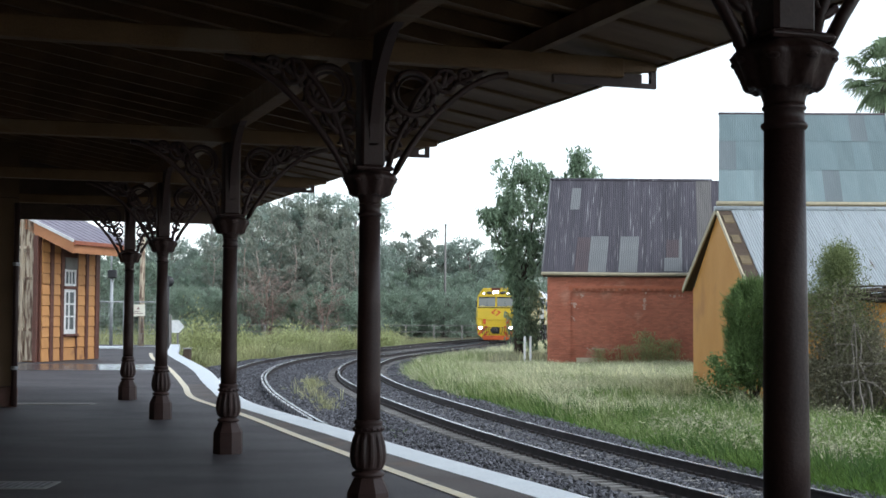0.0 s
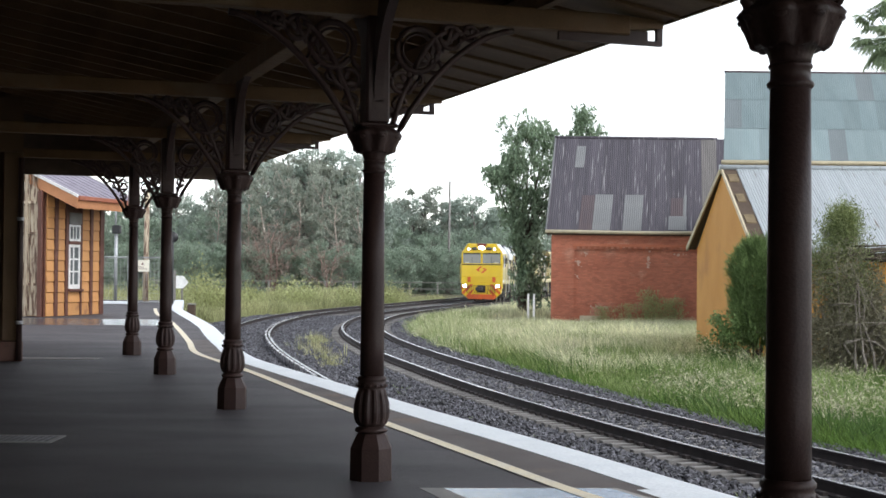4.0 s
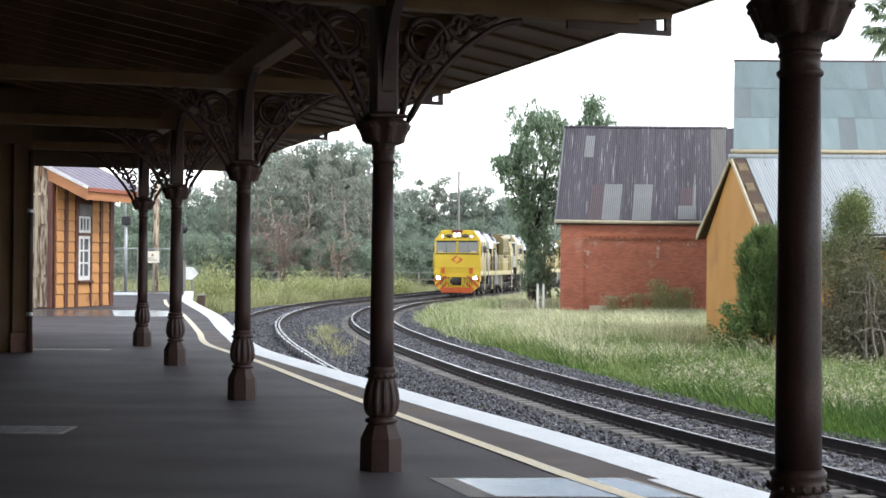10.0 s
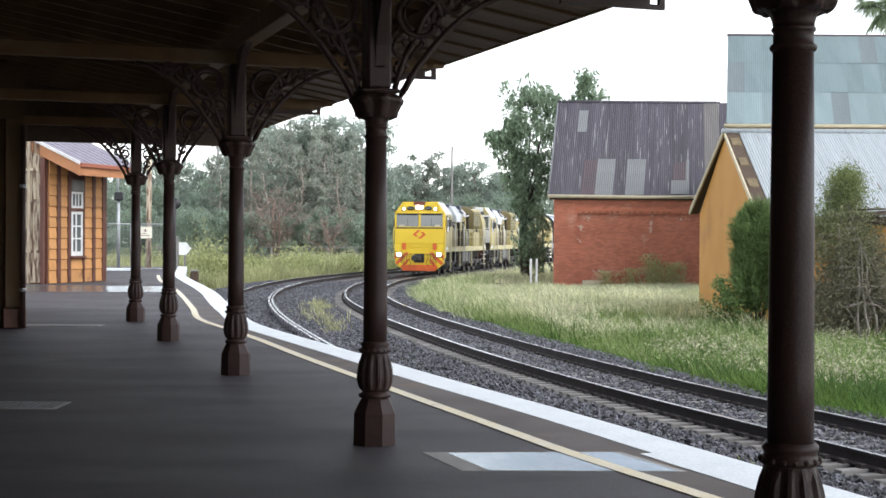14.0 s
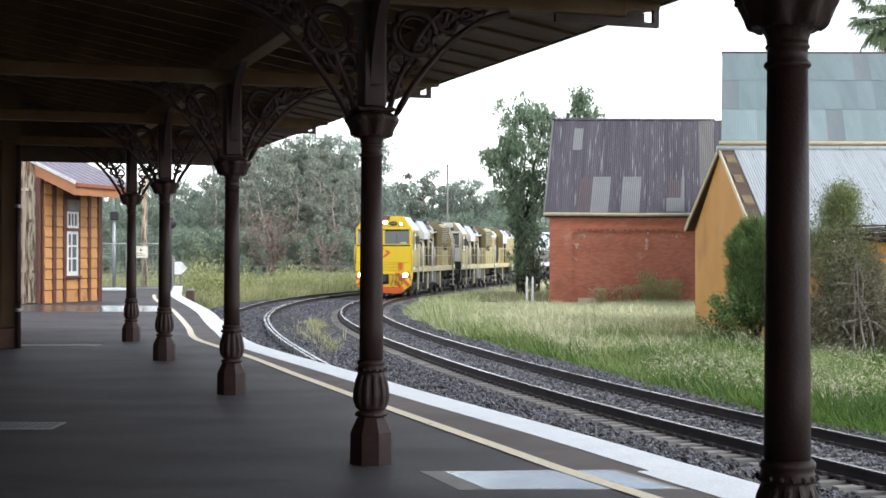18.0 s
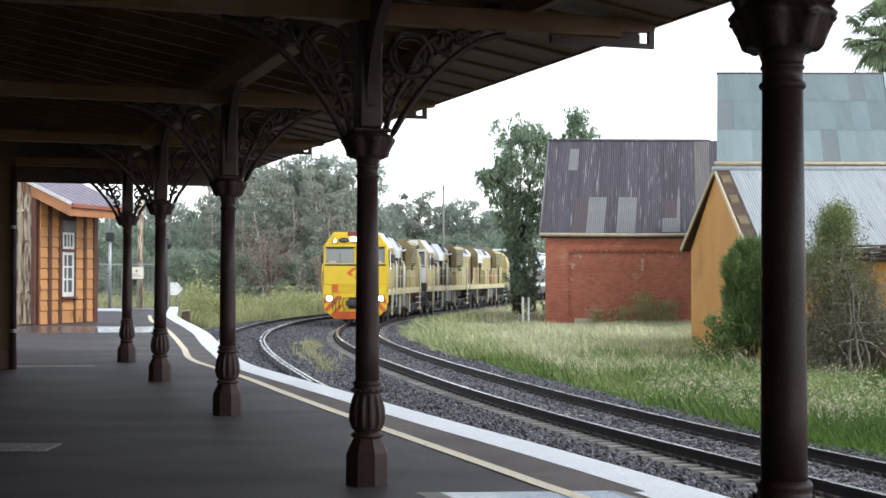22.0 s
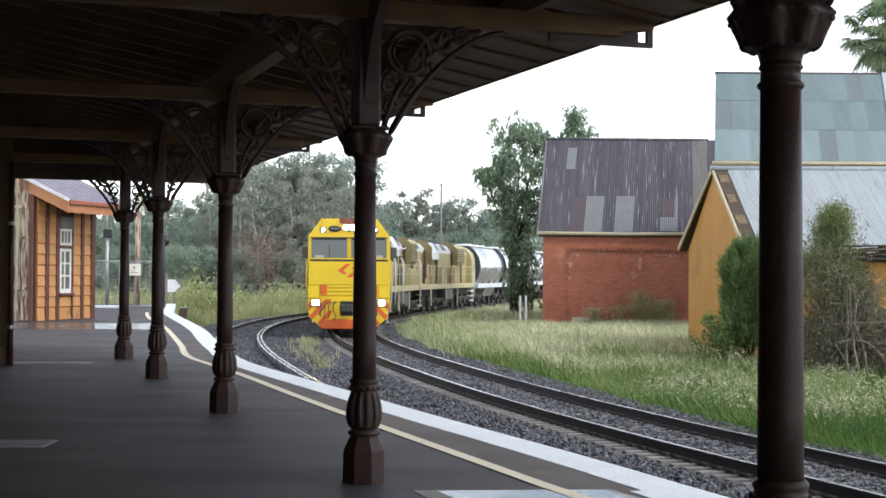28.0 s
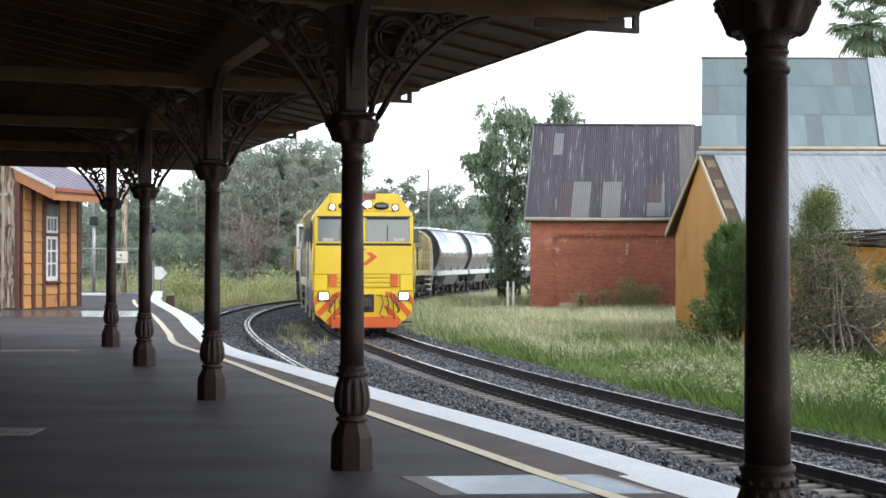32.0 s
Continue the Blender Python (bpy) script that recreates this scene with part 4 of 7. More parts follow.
def platform_end():
    # gate of wire mesh with a sign
    g = empty("wire_gate", pose(-12.85, 57.5, 0), label="galvanised tube gate with wire mesh at the platform end", category="gate")
    spans = ((-2.4, 0.0), (0.1, 1.75))
    for x0, x1 in spans:
        bm = bmesh.new()
        tube([(x0, 0, 0.06), (x0, 0, 1.0), (x0, 0, 1.95)], 0.03, 8, bm)
        tube([(x1, 0, 0.06), (x1, 0, 1.0), (x1, 0, 1.95)], 0.03, 8, bm)
        tube([(x0, 0, 1.95), ((x0 + x1) / 2, 0, 1.95), (x1, 0, 1.95)], 0.025, 8, bm)
        tube([(x0, 0, 0.1), ((x0 + x1) / 2, 0, 0.1), (x1, 0, 0.1)], 0.025, 8, bm)
        part("gate_frame", bm, GALV_POST, g)
        bm = bmesh.new()
        n = int((x1 - x0) / 0.16)
        for i in range(1, n):
            x = x0 + (x1 - x0) * i / n
            tube([(x, 0, 0.1), (x, 0, 1), (x, 0, 1.95)], 0.004, 4, bm)
        for i in range(1, 11):
            tube([(x0, 0, 0.1 + 0.18 * i), ((x0 + x1) / 2, 0, 0.1 + 0.18 * i), (x1, 0, 0.1 + 0.18 * i)], 0.004, 4, bm)
        part("wire_mesh", bm, MESH_WIRE, g)
    part("kerb", boxes((-3.2, -0.1, 0.0, 0.4, 0.1, 0.12), bevel=0.02), WHITE_EDGE, g)
    s = empty("notice_board", pose(-12.5, 57.44, 1.36), label="small white warning notice hung on the gate", category="sign")
    part("sign_face", boxes((-0.02, -0.02, 0, 0.54, -0.005, 0.48)), SIGN_CREAM, s)
    for i, z in enumerate((0.1, 0.18)):
        part("text_bar", boxes((0.08, -0.026, z, 0.44 - 0.12 * i, -0.021, z + 0.025)), SIGN_INK, s)
    bm = bmesh.new()
    prism(bm, [(0.2, 0.28), (0.32, 0.28), (0.26, 0.4)], -0.026, -0.021)
    part("warning_mark", bm, SIGN_INK, s)
    # post with a round lamp head, and a tall pale post
    p = empty("signal_post", pose(-13.6, 58.5, -0.1), label="slim grey signal post with a dark head", category="signal")
    part("post", tube([(0, 0, 0), (0, 0, 1.8), (0, 0, 3.1)], 0.07, 10), GALV_POST, p)
    part("head", boxes((-0.16, -0.15, 3.05, 0.2, 0.15, 3.4), bevel=0.04), BLACK_PAINT, p)
    part("arm", boxes((-1.4, -0.03, 4.1, 0.5, 0.03, 4.24)), BLACK_PAINT, p)
    part("mast", tube([(-0.05, 0.1, 3.0), (-0.05, 0.1, 3.8), (-0.05, 0.1, 4.3)], 0.04, 8), GALV_POST, p)
    q = empty("timber_post", pose(-12.75, 60.5, -0.4), label="tall weathered pale timber post", category="post")
    part("shaft", tube([(0, 0, 0), (0, 0, 2.5), (0.02, 0, 5.2)], 0.13, 8, end=0.11), PEELING, q)
    r = empty("round_signal", pose(-11.5, 60.0, -0.9), label="black round signal disc on a post", category="signal")
    part("post", tube([(0, 0, 0), (0, 0, 2), (0, 0, 4.0)], 0.05, 8), BLACK_PAINT, r)
    part("disc", lathe([(0.02, -0.03), (0.24, -0.03), (0.24, 0.03), (0.02, 0.03)], 20, Matrix.Translation((0.0, 0, 3.75)) @ Matrix.Rotation(radians(90), 4, 'X')), BLACK_PAINT, r)
    # arrow board and white post pair
    a = empty("arrow_board", pose(-12.95, 66.0, -0.5), label="white arrow-shaped board on posts beside the line", category="sign")
    bm = bmesh.new()
    prism(bm, [(0.48, 1.05), (0.82, 1.05), (1.08, 1.34), (0.82, 1.65), (0.48, 1.65)], -0.02, 0.02)
    part("arrow_face", bm, SIGN_WHITE, a)
    part("panel", boxes((-0.04, -0.02, 0.15, 0.32, 0.02, 1.68)), SIGN_WHITE, a)
    part("post", boxes((0.34, 0.0, 0, 0.46, 0.1, 1.9)), POLE_WOOD, a)
    part("post", boxes((0.72, 0.03, 0, 0.8, 0.1, 1.6)), POLE_WOOD, a)
    b = empty("buffer_stump", pose(-9.75, 55.0, -0.55), label="dark squat timber stump at the ramp", category="stump")
    part("body", boxes((-0.16, -0.14, -0.35, 0.14, 0.14, 0.62), bevel=0.04), DARK_TIMBER, b)
    part("cap", boxes((-0.18, -0.16, 0.625, 0.16, 0.16, 0.67), bevel=0.015), CONCRETE_DRY, b)


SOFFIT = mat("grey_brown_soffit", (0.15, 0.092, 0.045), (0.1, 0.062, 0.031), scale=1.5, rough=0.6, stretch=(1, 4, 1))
SIGN_CREAM = mat("cream_sign_face", (0.82, 0.78, 0.66), (0.76, 0.72, 0.6), rough=0.5)

canopy()
columns()
station_building()
lamp_room()
platform_end()


# ---- buildings across the line ----
def corrugated(name, width, height, material, parent, m, pitch=0.076, depth=0.018, skew=0.0):
    """A corrugated sheet: x across, z up its slope, ridges along z."""
    n = max(2, int(width / pitch) * 2)
    verts = []
    for i in range(n + 1):
        x = width * i / n
        y = -depth / 2 if i % 2 else depth / 2
        verts += [(x, y, 0), (x + skew, y, height)]
    faces = [(2 * i, 2 * i + 2, 2 * i + 3, 2 * i + 1) for i in range(n)]
    ob = raw(name, verts, faces, material, parent)
    ob.matrix_basis = m
    return ob


def slope_matrix(x, y, z, y2, z2):
    """A frame whose z runs up a roof slope from (y, z) to (y2, z2)."""
    tilt = math.degrees(math.atan2(y2 - y, z2 - z))
    return pose(x, y, z, -tilt, 0, 0), math.hypot(y2 - y, z2 - z)


def brick_store():
    X0, X1, Y0, Y1 = 5.93, 15.2, 72.4, 82.0
    W, H = X1 - X0, 4.72
    b = empty("brick_store", pose(X0, Y0, GROUND_Z, 0, 0, 0), label="old red brick store with a steep patched iron roof", category="building")
    bm = bmesh.new()
    plan = [(0.0, 0.06), (W, 0.06), (W, Y1 - Y0), (0.1 * (Y1 - Y0), Y1 - Y0)]
    lo = [bm.verts.new((x, y, 0)) for x, y in plan]
    hi = [bm.verts.new((x, y, H)) for x, y in plan]
    for i in range(4):
        bm.faces.new((lo[i], lo[(i + 1) % 4], hi[(i + 1) % 4], hi[i]))
    bm.faces.new(hi)
    part("wall", bm, MORTAR, b, "red brick wall")
    # brick courses on the front, each brick proud of the joint
    course, length = 0.086, 0.24
    n = 0
    first = None
    rows = int(H / course)
    verts, faces = [], []
    for r in range(rows):
        z = r * course
        inset = 0.045 if (r < 44) else 0.0
        x = -(length / 2) * (r % 2)
        while x < W:
            a, c = max(0, x), min(W, x + length)
            if c - a > 0.05:
                deep = 0.11 if (a >= 1.15 and r < 44) else 0.0
                i = len(verts)
                y0, y1 = -0.11 + deep + random.uniform(0, 0.006), 0.07
                x0, x1, z0, z1 = a + 0.005, c - 0.005, z + 0.005, z + course - 0.005
                verts += [(x0, y0, z0), (x1, y0, z0), (x1, y0, z1), (x0, y0, z1), (x0, y1, z0), (x1, y1, z0), (x1, y1, z1), (x0, y1, z1)]
                faces += [tuple(i + k for k in q) for q in ((0, 1, 2, 3), (0, 4, 5, 1), (1, 5, 6, 2), (2, 6, 7, 3), (3, 7, 4, 0))]
            x += length
    tagged(raw("brickwork", verts, faces, BRICK_FRONT, b), kind="stuff")
    for x in np.arange(1.15, W - 0.15, 0.3):
        part("dentil", boxes((x, -0.14, 44 * course + 0.01, x + 0.15, -0.09, 44 * course + 0.12)), BRICK_RED, b)
    part("panel_head", boxes((1.1, -0.16, 44 * course + 0.13, W, -0.09, 44 * course + 0.26)), BRICK_RED, b)
    rng = random.Random(9)
    for cx, cz, rx, rz, n in ((1.35, 3.05, 0.2, 0.24, 16), (1.75, 3.55, 0.25, 0.08, 5), (5.1, 3.1, 0.09, 0.4, 16), (2.6, 0.75, 1.2, 0.05, 12), (1.3, 2.3, 0.1, 0.15, 5), (6.8, 3.55, 0.5, 0.05, 5)):
        bm = bmesh.new()
        for _ in range(n):
            x, z, r = cx + rng.gauss(0, rx * 0.6), cz + rng.gauss(0, rz * 0.6), rng.uniform(0.03, 0.085)
            k, a0 = rng.randint(5, 7), rng.random()
            prism(bm, [(x + r * rng.uniform(0.6, 1.1) * math.cos(a0 + 6.283 * i / k), z + r * rng.uniform(0.6, 1.1) * math.sin(a0 + 6.283 * i / k)) for i in range(k)], -0.012 + 0.001 * rng.random(), -0.002)
        tagged(part("flaked_render", bm, CHIP, b), "chipped pale flakes of render on the bricks", kind="stuff")
    part("threshold", boxes((1.5, -0.26, 0.0, 2.6, -0.12, 0.3)), CREAM_TRIM, b)
    # roof
    ey, ez, ry, rz = -0.25, H + 0.02, 5.1, 10.1
    m, run = slope_matrix(0, ey, ez, ry, rz)
    bm = bmesh.new()
    a = [bm.verts.new(v) for v in ((-0.28, ey, ez - 0.03), (W + 0.4, ey, ez - 0.03), (W + 0.4, ry, rz - 0.03), (0.62, ry, rz - 0.03), (1.3, 2 * ry - ey, ez - 0.03), (W + 0.4, 2 * ry - ey, ez - 0.03))]
    bm.faces.new((a[0], a[1], a[2], a[3]))
    bm.faces.new((a[3], a[2], a[5], a[4]))
    bm.faces.new((a[0], a[3], a[4]))
    part("roof_core", bm, DARK_TIMBER, b)
    # sheets laid side by side, each clipped by the raking end
    w = 0.62
    x = -0.3
    i = 0
    while x < W + 0.35:
        corrugated("roof_sheet", w + 0.02, run, RUST_ROOF, b, m @ pose(x, -0.006 * (i % 2), 0), pitch=0.1, depth=0.014, skew=0.9)
        x += w
        i += 1
    corrugated("grey_sheet", 0.83, run, PALE_ROOF, b, m @ pose(7.86, -0.018, 0), pitch=0.1, depth=0.014, skew=0.9)
    # patches: material, x, width, foot and head as shares of the slope, lift
    for nm, material, x, wide, lo, hi, lift in (
            ("rusty_sheet", RUST_SHEET, 1.37, 0.75, 0.0, 0.36, 0.016),
            ("rusty_sheet", RUST_SHEET, 6.3, 0.66, 0.14, 0.34, 0.016),
            ("skylight_sheet", PALE_SHEET, 2.07, 0.95, 0.0, 0.37, 0.026),
            ("skylight_sheet", PALE_SHEET, 3.66, 0.99, 0.0, 0.37, 0.026),
            ("pale_sheet", PALE_SHEET, 6.06, 0.95, 0.01, 0.15, 0.034),
            ("pale_sheet", PALE_SHEET, 6.96, 0.16, 0.14, 0.37, 0.03),
            ("pale_sheet", PALE_SHEET, 1.5, 0.5, 0.66, 0.9, 0.025)):
        corrugated(nm, wide, run * (hi - lo), material, b, m @ pose(x, -lift, run * lo), pitch=0.1, depth=0.014, skew=1.1 * (hi - lo))
    part("ridge_cap", tube([(0.55, ry, rz), (W / 2, ry, rz + 0.01), (W + 0.4, ry, rz)], 0.09, 8), RUST_ROOF, b)
    part("barge", tube([(-0.32, ey, ez), (0.15, (ey + ry) / 2, (ez + rz) / 2), (0.6, ry, rz)], 0.05, 6), PALE_SHEET, b)
    part("gutter", tube([(-0.35, ey - 0.08, ez - 0.06), (W / 2, ey - 0.08, ez - 0.1), (W + 0.4, ey - 0.08, ez - 0.06)], 0.09, 8), CREAM_TRIM, b, "cream-painted sagging gutter")
    part("gutter_board", boxes((-0.25, ey + 0.03, ez - 0.24, W + 0.3, ey + 0.06, ez - 0.04)), DARK_TIMBER, b)


def ochre_shed():
    X0, X1, Y0, Y1 = 8.58, 26.0, 37.7, 45.8
    ez, rz = 2.32, 4.72
    ym = (Y0 + Y1) / 2
    s = empty("ochre_shed", pose(X0, Y0, GROUND_Z), label="ochre-painted gabled shed with a whitened corrugated iron roof", category="building")
    h, L, D = ez - GROUND_Z, X1 - X0, Y1 - Y0
    bm = bmesh.new()
    prism(bm, [(0, 0), (D, 0), (D, h), (D / 2, rz - GROUND_Z - 0.12), (0, h)], 0, 0.22, Matrix(((0, 1, 0, 0), (1, 0, 0, 0), (0, 0, 1, 0), (0, 0, 0, 1))))
    part("gable_wall", bm, OCHRE_WALL, s)
    part("front_wall", boxes((0.22, 0.0, 0, L, 0.22, h)), OCHRE_WALL, s)
    part("back_wall", boxes((0.22, D - 0.22, 0, L, D, h)), OCHRE_WALL, s)
    part("stump", boxes((-0.02, 0.25, 0, 0.0, 1.1, 0.5)), DARK_TIMBER, s)
    for y0, y1 in ((-0.45, D / 2), (D + 0.45, D / 2)):
        ze = h - 0.2 if y0 < 0 else h + 0.1
        m, run = slope_matrix(0, y0, ze, y1, rz - GROUND_Z)
        if y0 < 0:
            x = 0.4
            while x < L:
                corrugated("roof_sheet", 0.79, run, WHITE_IRON, s, m @ pose(x, 0, 0), pitch=0.076, depth=0.02)
                x += 0.76
        else:
            corrugated("roof_sheet", L + 0.2, run, WHITE_IRON, s, m @ pose(-0.26, 0, 0), pitch=0.15, skew=0.17)
        for nm, dx, z0, z1, material in (("barge_board", -0.1, -0.16, 0.02, CREAM_TRIM), ("soffit_board", -0.05, -0.1, -0.03, DARK_TIMBER)):
            bm = bmesh.new()
            w = 0.05 if nm == "barge_board" else 0.1
            if y0 < 0 and nm == "barge_board":
                dx, w, z0, z1 = -0.05, 0.048, -0.16, -0.02
            if y0 < 0 and nm == "soffit_board":
                dx, w, z0, z1 = 0.0, 0.44, -0.1, -0.035
            za, zb = ze, rz - GROUND_Z
            o = [(y0, za + z0), (y1, zb + z0), (y1, zb + z1), (y0, za + z1)]
            prism(bm, o, dx, dx + w, Matrix(((0, 1, 0, 0), (1, 0, 0, 0), (0, 0, 1, 0), (0, 0, 0, 1))))
            if y0 > 0:
                for v in bm.verts:
                    inner = nm == "soffit_board" and v.co.x > 0
                    v.co.x -= 0.0 if inner else 0.18 * (v.co.y - y1) / (y0 - y1)
            part(nm, bm, RAKE_TRIM if y0 > 0 and nm == "barge_board" else material, s)
        for i in range(4 if y0 < 0 else 0):
            f = (i + 0.5) / 4
            y, z = y0 + (y1 - y0) * f, h - 0.2 + (rz - GROUND_Z - h + 0.2) * f
            k = (rz - GROUND_Z - h + 0.2) / (y1 - y0)
            bm = bmesh.new()
            prism(bm, [(y - 0.2, z - 0.2 * k - 0.034), (y + 0.2, z + 0.2 * k - 0.034), (y + 0.2, z + 0.2 * k + 0.004), (y - 0.2, z - 0.2 * k + 0.004)], 0.06, 0.3 + 0.04 * (i % 2), Matrix(((0, 1, 0, 0), (1, 0, 0, 0), (0, 0, 1, 0), (0, 0, 0, 1))))
            part("verge_block", bm, BLOCK_TIMBER, s, "pale block left on the bare verge")
    part("ridge_cap", tube([(-0.11, D / 2, rz - GROUND_Z + 0.02), (L / 2, D / 2, rz - GROUND_Z + 0.03), (L, D / 2, rz - GROUND_Z + 0.02)], 0.08, 8), WHITE_IRON, s)
    part("fascia", boxes((-0.05, -0.46, h - 0.36, L, -0.42, h - 0.2)), DARK_TIMBER, s)


def grey_mill():
    X0, X1, Y0, Y1 = 12.42, 32.0, 60.0, 71.5
    ez, rz, ym = 6.35, 11.15, 66.0
    s = empty("iron_mill", pose(X0, Y0, GROUND_Z), label="tall shed clad and roofed in patched blue-grey galvanised iron", category="building")
    L, D = X1 - X0, Y1 - Y0
    part("front_wall", boxes((0.1, 0.0, 0, L, 0.2, ez - GROUND_Z - 0.2)), BROWN_PAINT, s)
    bm = bmesh.new()
    lean = [(0.12, 0.2), (0.35, 0.2), (0.35 + 0.225 * D, D), (0.12 + 0.225 * D, D)]
    lo = [bm.verts.new((x, y, 0)) for x, y in lean]
    hi = [bm.verts.new((x, y, ez - GROUND_Z - 0.2)) for x, y in lean]
    for i in range(4):
        bm.faces.new((lo[i], lo[(i + 1) % 4], hi[(i + 1) % 4], hi[i]))
    bm.faces.new(hi)
    part("end_wall", bm, GALV, s)
    part("eave_board", boxes((-0.1, -0.12, ez - GROUND_Z - 0.2, L, 0.0, ez - GROUND_Z + 0.02)), CREAM_TRIM, s)
    part("gutter", tube([(-0.2, -0.25, ez - GROUND_Z), (L / 2, -0.25, ez - GROUND_Z), (L, -0.25, ez - GROUND_Z)], 0.09, 8), CREAM_TRIM, s)
    m, run = slope_matrix(0, -0.25, ez - GROUND_Z + 0.1, ym - Y0, rz - GROUND_Z)
    rng = random.Random(5)
    for j, (lo, hi) in enumerate(((0.0, 0.34), (0.335, 0.67), (0.665, 1.0))):
        x = -0.1 + 1.32 * lo
        while x < L:
            material = GALV if j else PALE_GALV
            if rng.random() < 0.05:
                material = MILL_PATCH
            corrugated("roof_sheet", 0.8, run * (hi - lo), material, s, m @ pose(x, -0.012 * j, run * lo), pitch=0.1, depth=0.0045, skew=1.32 * (hi - lo))
            x += 0.77
    bm = bmesh.new()
    vs = [bm.verts.new(v) for v in ((-0.1, -0.2, ez - GROUND_Z), (L, -0.2, ez - GROUND_Z), (L, ym - Y0, rz - GROUND_Z - 0.1), (1.22, ym - Y0, rz - GROUND_Z - 0.1), (0.22 * D, D, ez - GROUND_Z), (L, D, ez - GROUND_Z))]
    bm.faces.new(vs[:4])
    bm.faces.new((vs[3], vs[2], vs[5], vs[4]))
    bm.faces.new((vs[0], vs[3], vs[4]))
    part("roof_core", bm, GALV, s)
    # a later run of pale sheets beyond a flashing
    x = 7.76
    while x < L:
        corrugated("pale_roof_sheet", 0.8, run, WHITE_IRON, s, m @ pose(x, -0.075, 0), pitch=0.1, depth=0.008, skew=1.5)
        x += 0.77
    bm = bmesh.new()
    lo, hi = [[bm.verts.new((u + v, w, z)) for u, w in ((7.68, -0.1), (7.86, -0.1), (7.86, -0.03), (7.68, -0.03))] for v, z in ((0, 0), (1.5, run))]
    for i in range(4):
        bm.faces.new((lo[i], lo[(i + 1) % 4], hi[(i + 1) % 4], hi[i]))
    bm.faces.new(lo[::-1])
    bm.faces.new(hi)
    part("flashing", bm, WHITE_IRON, s, "pale metal flashing up the roof").matrix_basis = m
    part("ridge_cap", tube([(1.2, ym - Y0, rz - GROUND_Z), (L / 2, ym - Y0, rz - GROUND_Z), (L, ym - Y0, rz - GROUND_Z)], 0.08, 8), RUST_SHEET, s)


# ---- plants ----
def leaves_mesh(name, centres, size, material, parent, rng, long=1.6, droop=0.3):
    """Many small pointed leaves, two triangles each."""
    n = len(centres)
    d = rng.normal(size=(n, 3))
    d[:, 2] -= droop
    d /= np.linalg.norm(d, axis=1)[:, None]
    s = np.cross(d, rng.normal(size=(n, 3)))
    s /= np.linalg.norm(s, axis=1)[:, None]
    z = size * rng.uniform(0.6, 1.3, n)[:, None]
    c = np.asarray(centres)
    v = np.stack([c - d * z * long / 2, c + s * z * 0.42, c + d * z * long / 2, c - s * z * 0.42], 1)
    f = np.arange(4 * n).reshape(-1, 4)
    return raw(name, v.reshape(-1, 3).tolist(), f.tolist(), material, parent)


def gum(name, seed, height, spread, trunk_r, material, bark, label, clumps=30, per=260, leaf=0.2, clear=0.3, puff=0.24, flat=0.62, stems=1, category="tree"):
    """A gum tree: leaning stems, rising limbs and foliage in separate drooping clumps with sky between them."""
    rng = np.random.default_rng(seed)
    t = empty(name, label=label, category=category)
    bm = bmesh.new()
    axes = []
    for k in range(stems):
        lean = rng.normal(size=2) * spread * (0.1 if stems == 1 else 0.3)
        top = height * rng.uniform(0.72, 0.86)
        axis = [Vector((rng.normal() * 0.12 + 0.3 * k, rng.normal() * 0.12, -0.3))] + [Vector((lean[0] * u ** 1.4 + rng.normal() * 0.02 * height * u, lean[1] * u ** 1.4 + rng.normal() * 0.02 * height * u, top * u)) for u in (0.3, 0.55, 0.8, 1.0)]
        tube(axis, trunk_r / stems ** 0.5, 8, bm, end=trunk_r * 0.22)
        axes.append(axis)
    cs = []
    for i in range(clumps):
        v = clear + (1 - clear) * ((i + rng.random()) / clumps)
        u = (v - clear) / (1 - clear)
        wide = spread * (0.42 + 0.58 * math.sin(math.pi * min(1, 0.2 + 0.72 * u)) ** 0.8)
        a = i * 2.4 + rng.normal() * 0.5
        r = wide * math.sqrt(rng.uniform(0.08, 1.0))
        axis = axes[i % stems]
        z = height * v * 0.97 - 0.1 * r
        low = max(0.25 * height * clear, z - 0.55 * r - 0.06 * height)
        j = min(3, max(0, int(low / axis[-1].z * 4)))
        root = axis[j].lerp(axis[j + 1], min(1, max(0, (low - axis[j].z) / max(0.1, axis[j + 1].z - axis[j].z))))
        end = Vector((axis[-1].x * u * 0.6 + math.cos(a) * r, axis[-1].y * u * 0.6 + math.sin(a) * r, z))
        mid = root.lerp(end, 0.5) + Vector((rng.normal() * 0.15, rng.normal() * 0.15, -0.06 * r))
        tube([root, mid, end], trunk_r * 0.26 * (1.1 - 0.6 * u), 5, bm, end=0.02)
        size = spread * puff * rng.uniform(0.65, 1.25)
        for q in range(3):
            twig = end + Vector(rng.normal(size=3) * size * 0.6)
            tube([mid.lerp(end, 0.7), twig], 0.03, 4, bm, end=0.012)
        n = int(per * rng.uniform(0.7, 1.3))
        d = rng.normal(size=(n, 3))
        d /= np.linalg.norm(d, axis=1)[:, None]
        p = d * (rng.random(n) ** 0.45)[:, None] * (size, size, size * flat)
        lump = np.array([noise.noise(Vector((x * 1.1 / size, y * 1.1 / size, z2 * 1.1 / size + i * 7.3))) for x, y, z2 in p * 2.2])
        p = p[lump > -0.08]
        p[:, 2] -= np.abs(rng.normal(size=len(p))) * size * 0.22
        cs.append(p + np.array(end))
    part("trunk", bm, bark, t)
    leaves_mesh("crown", np.concatenate(cs), leaf, material, t, rng, long=2.3, droop=1.3)
    return t


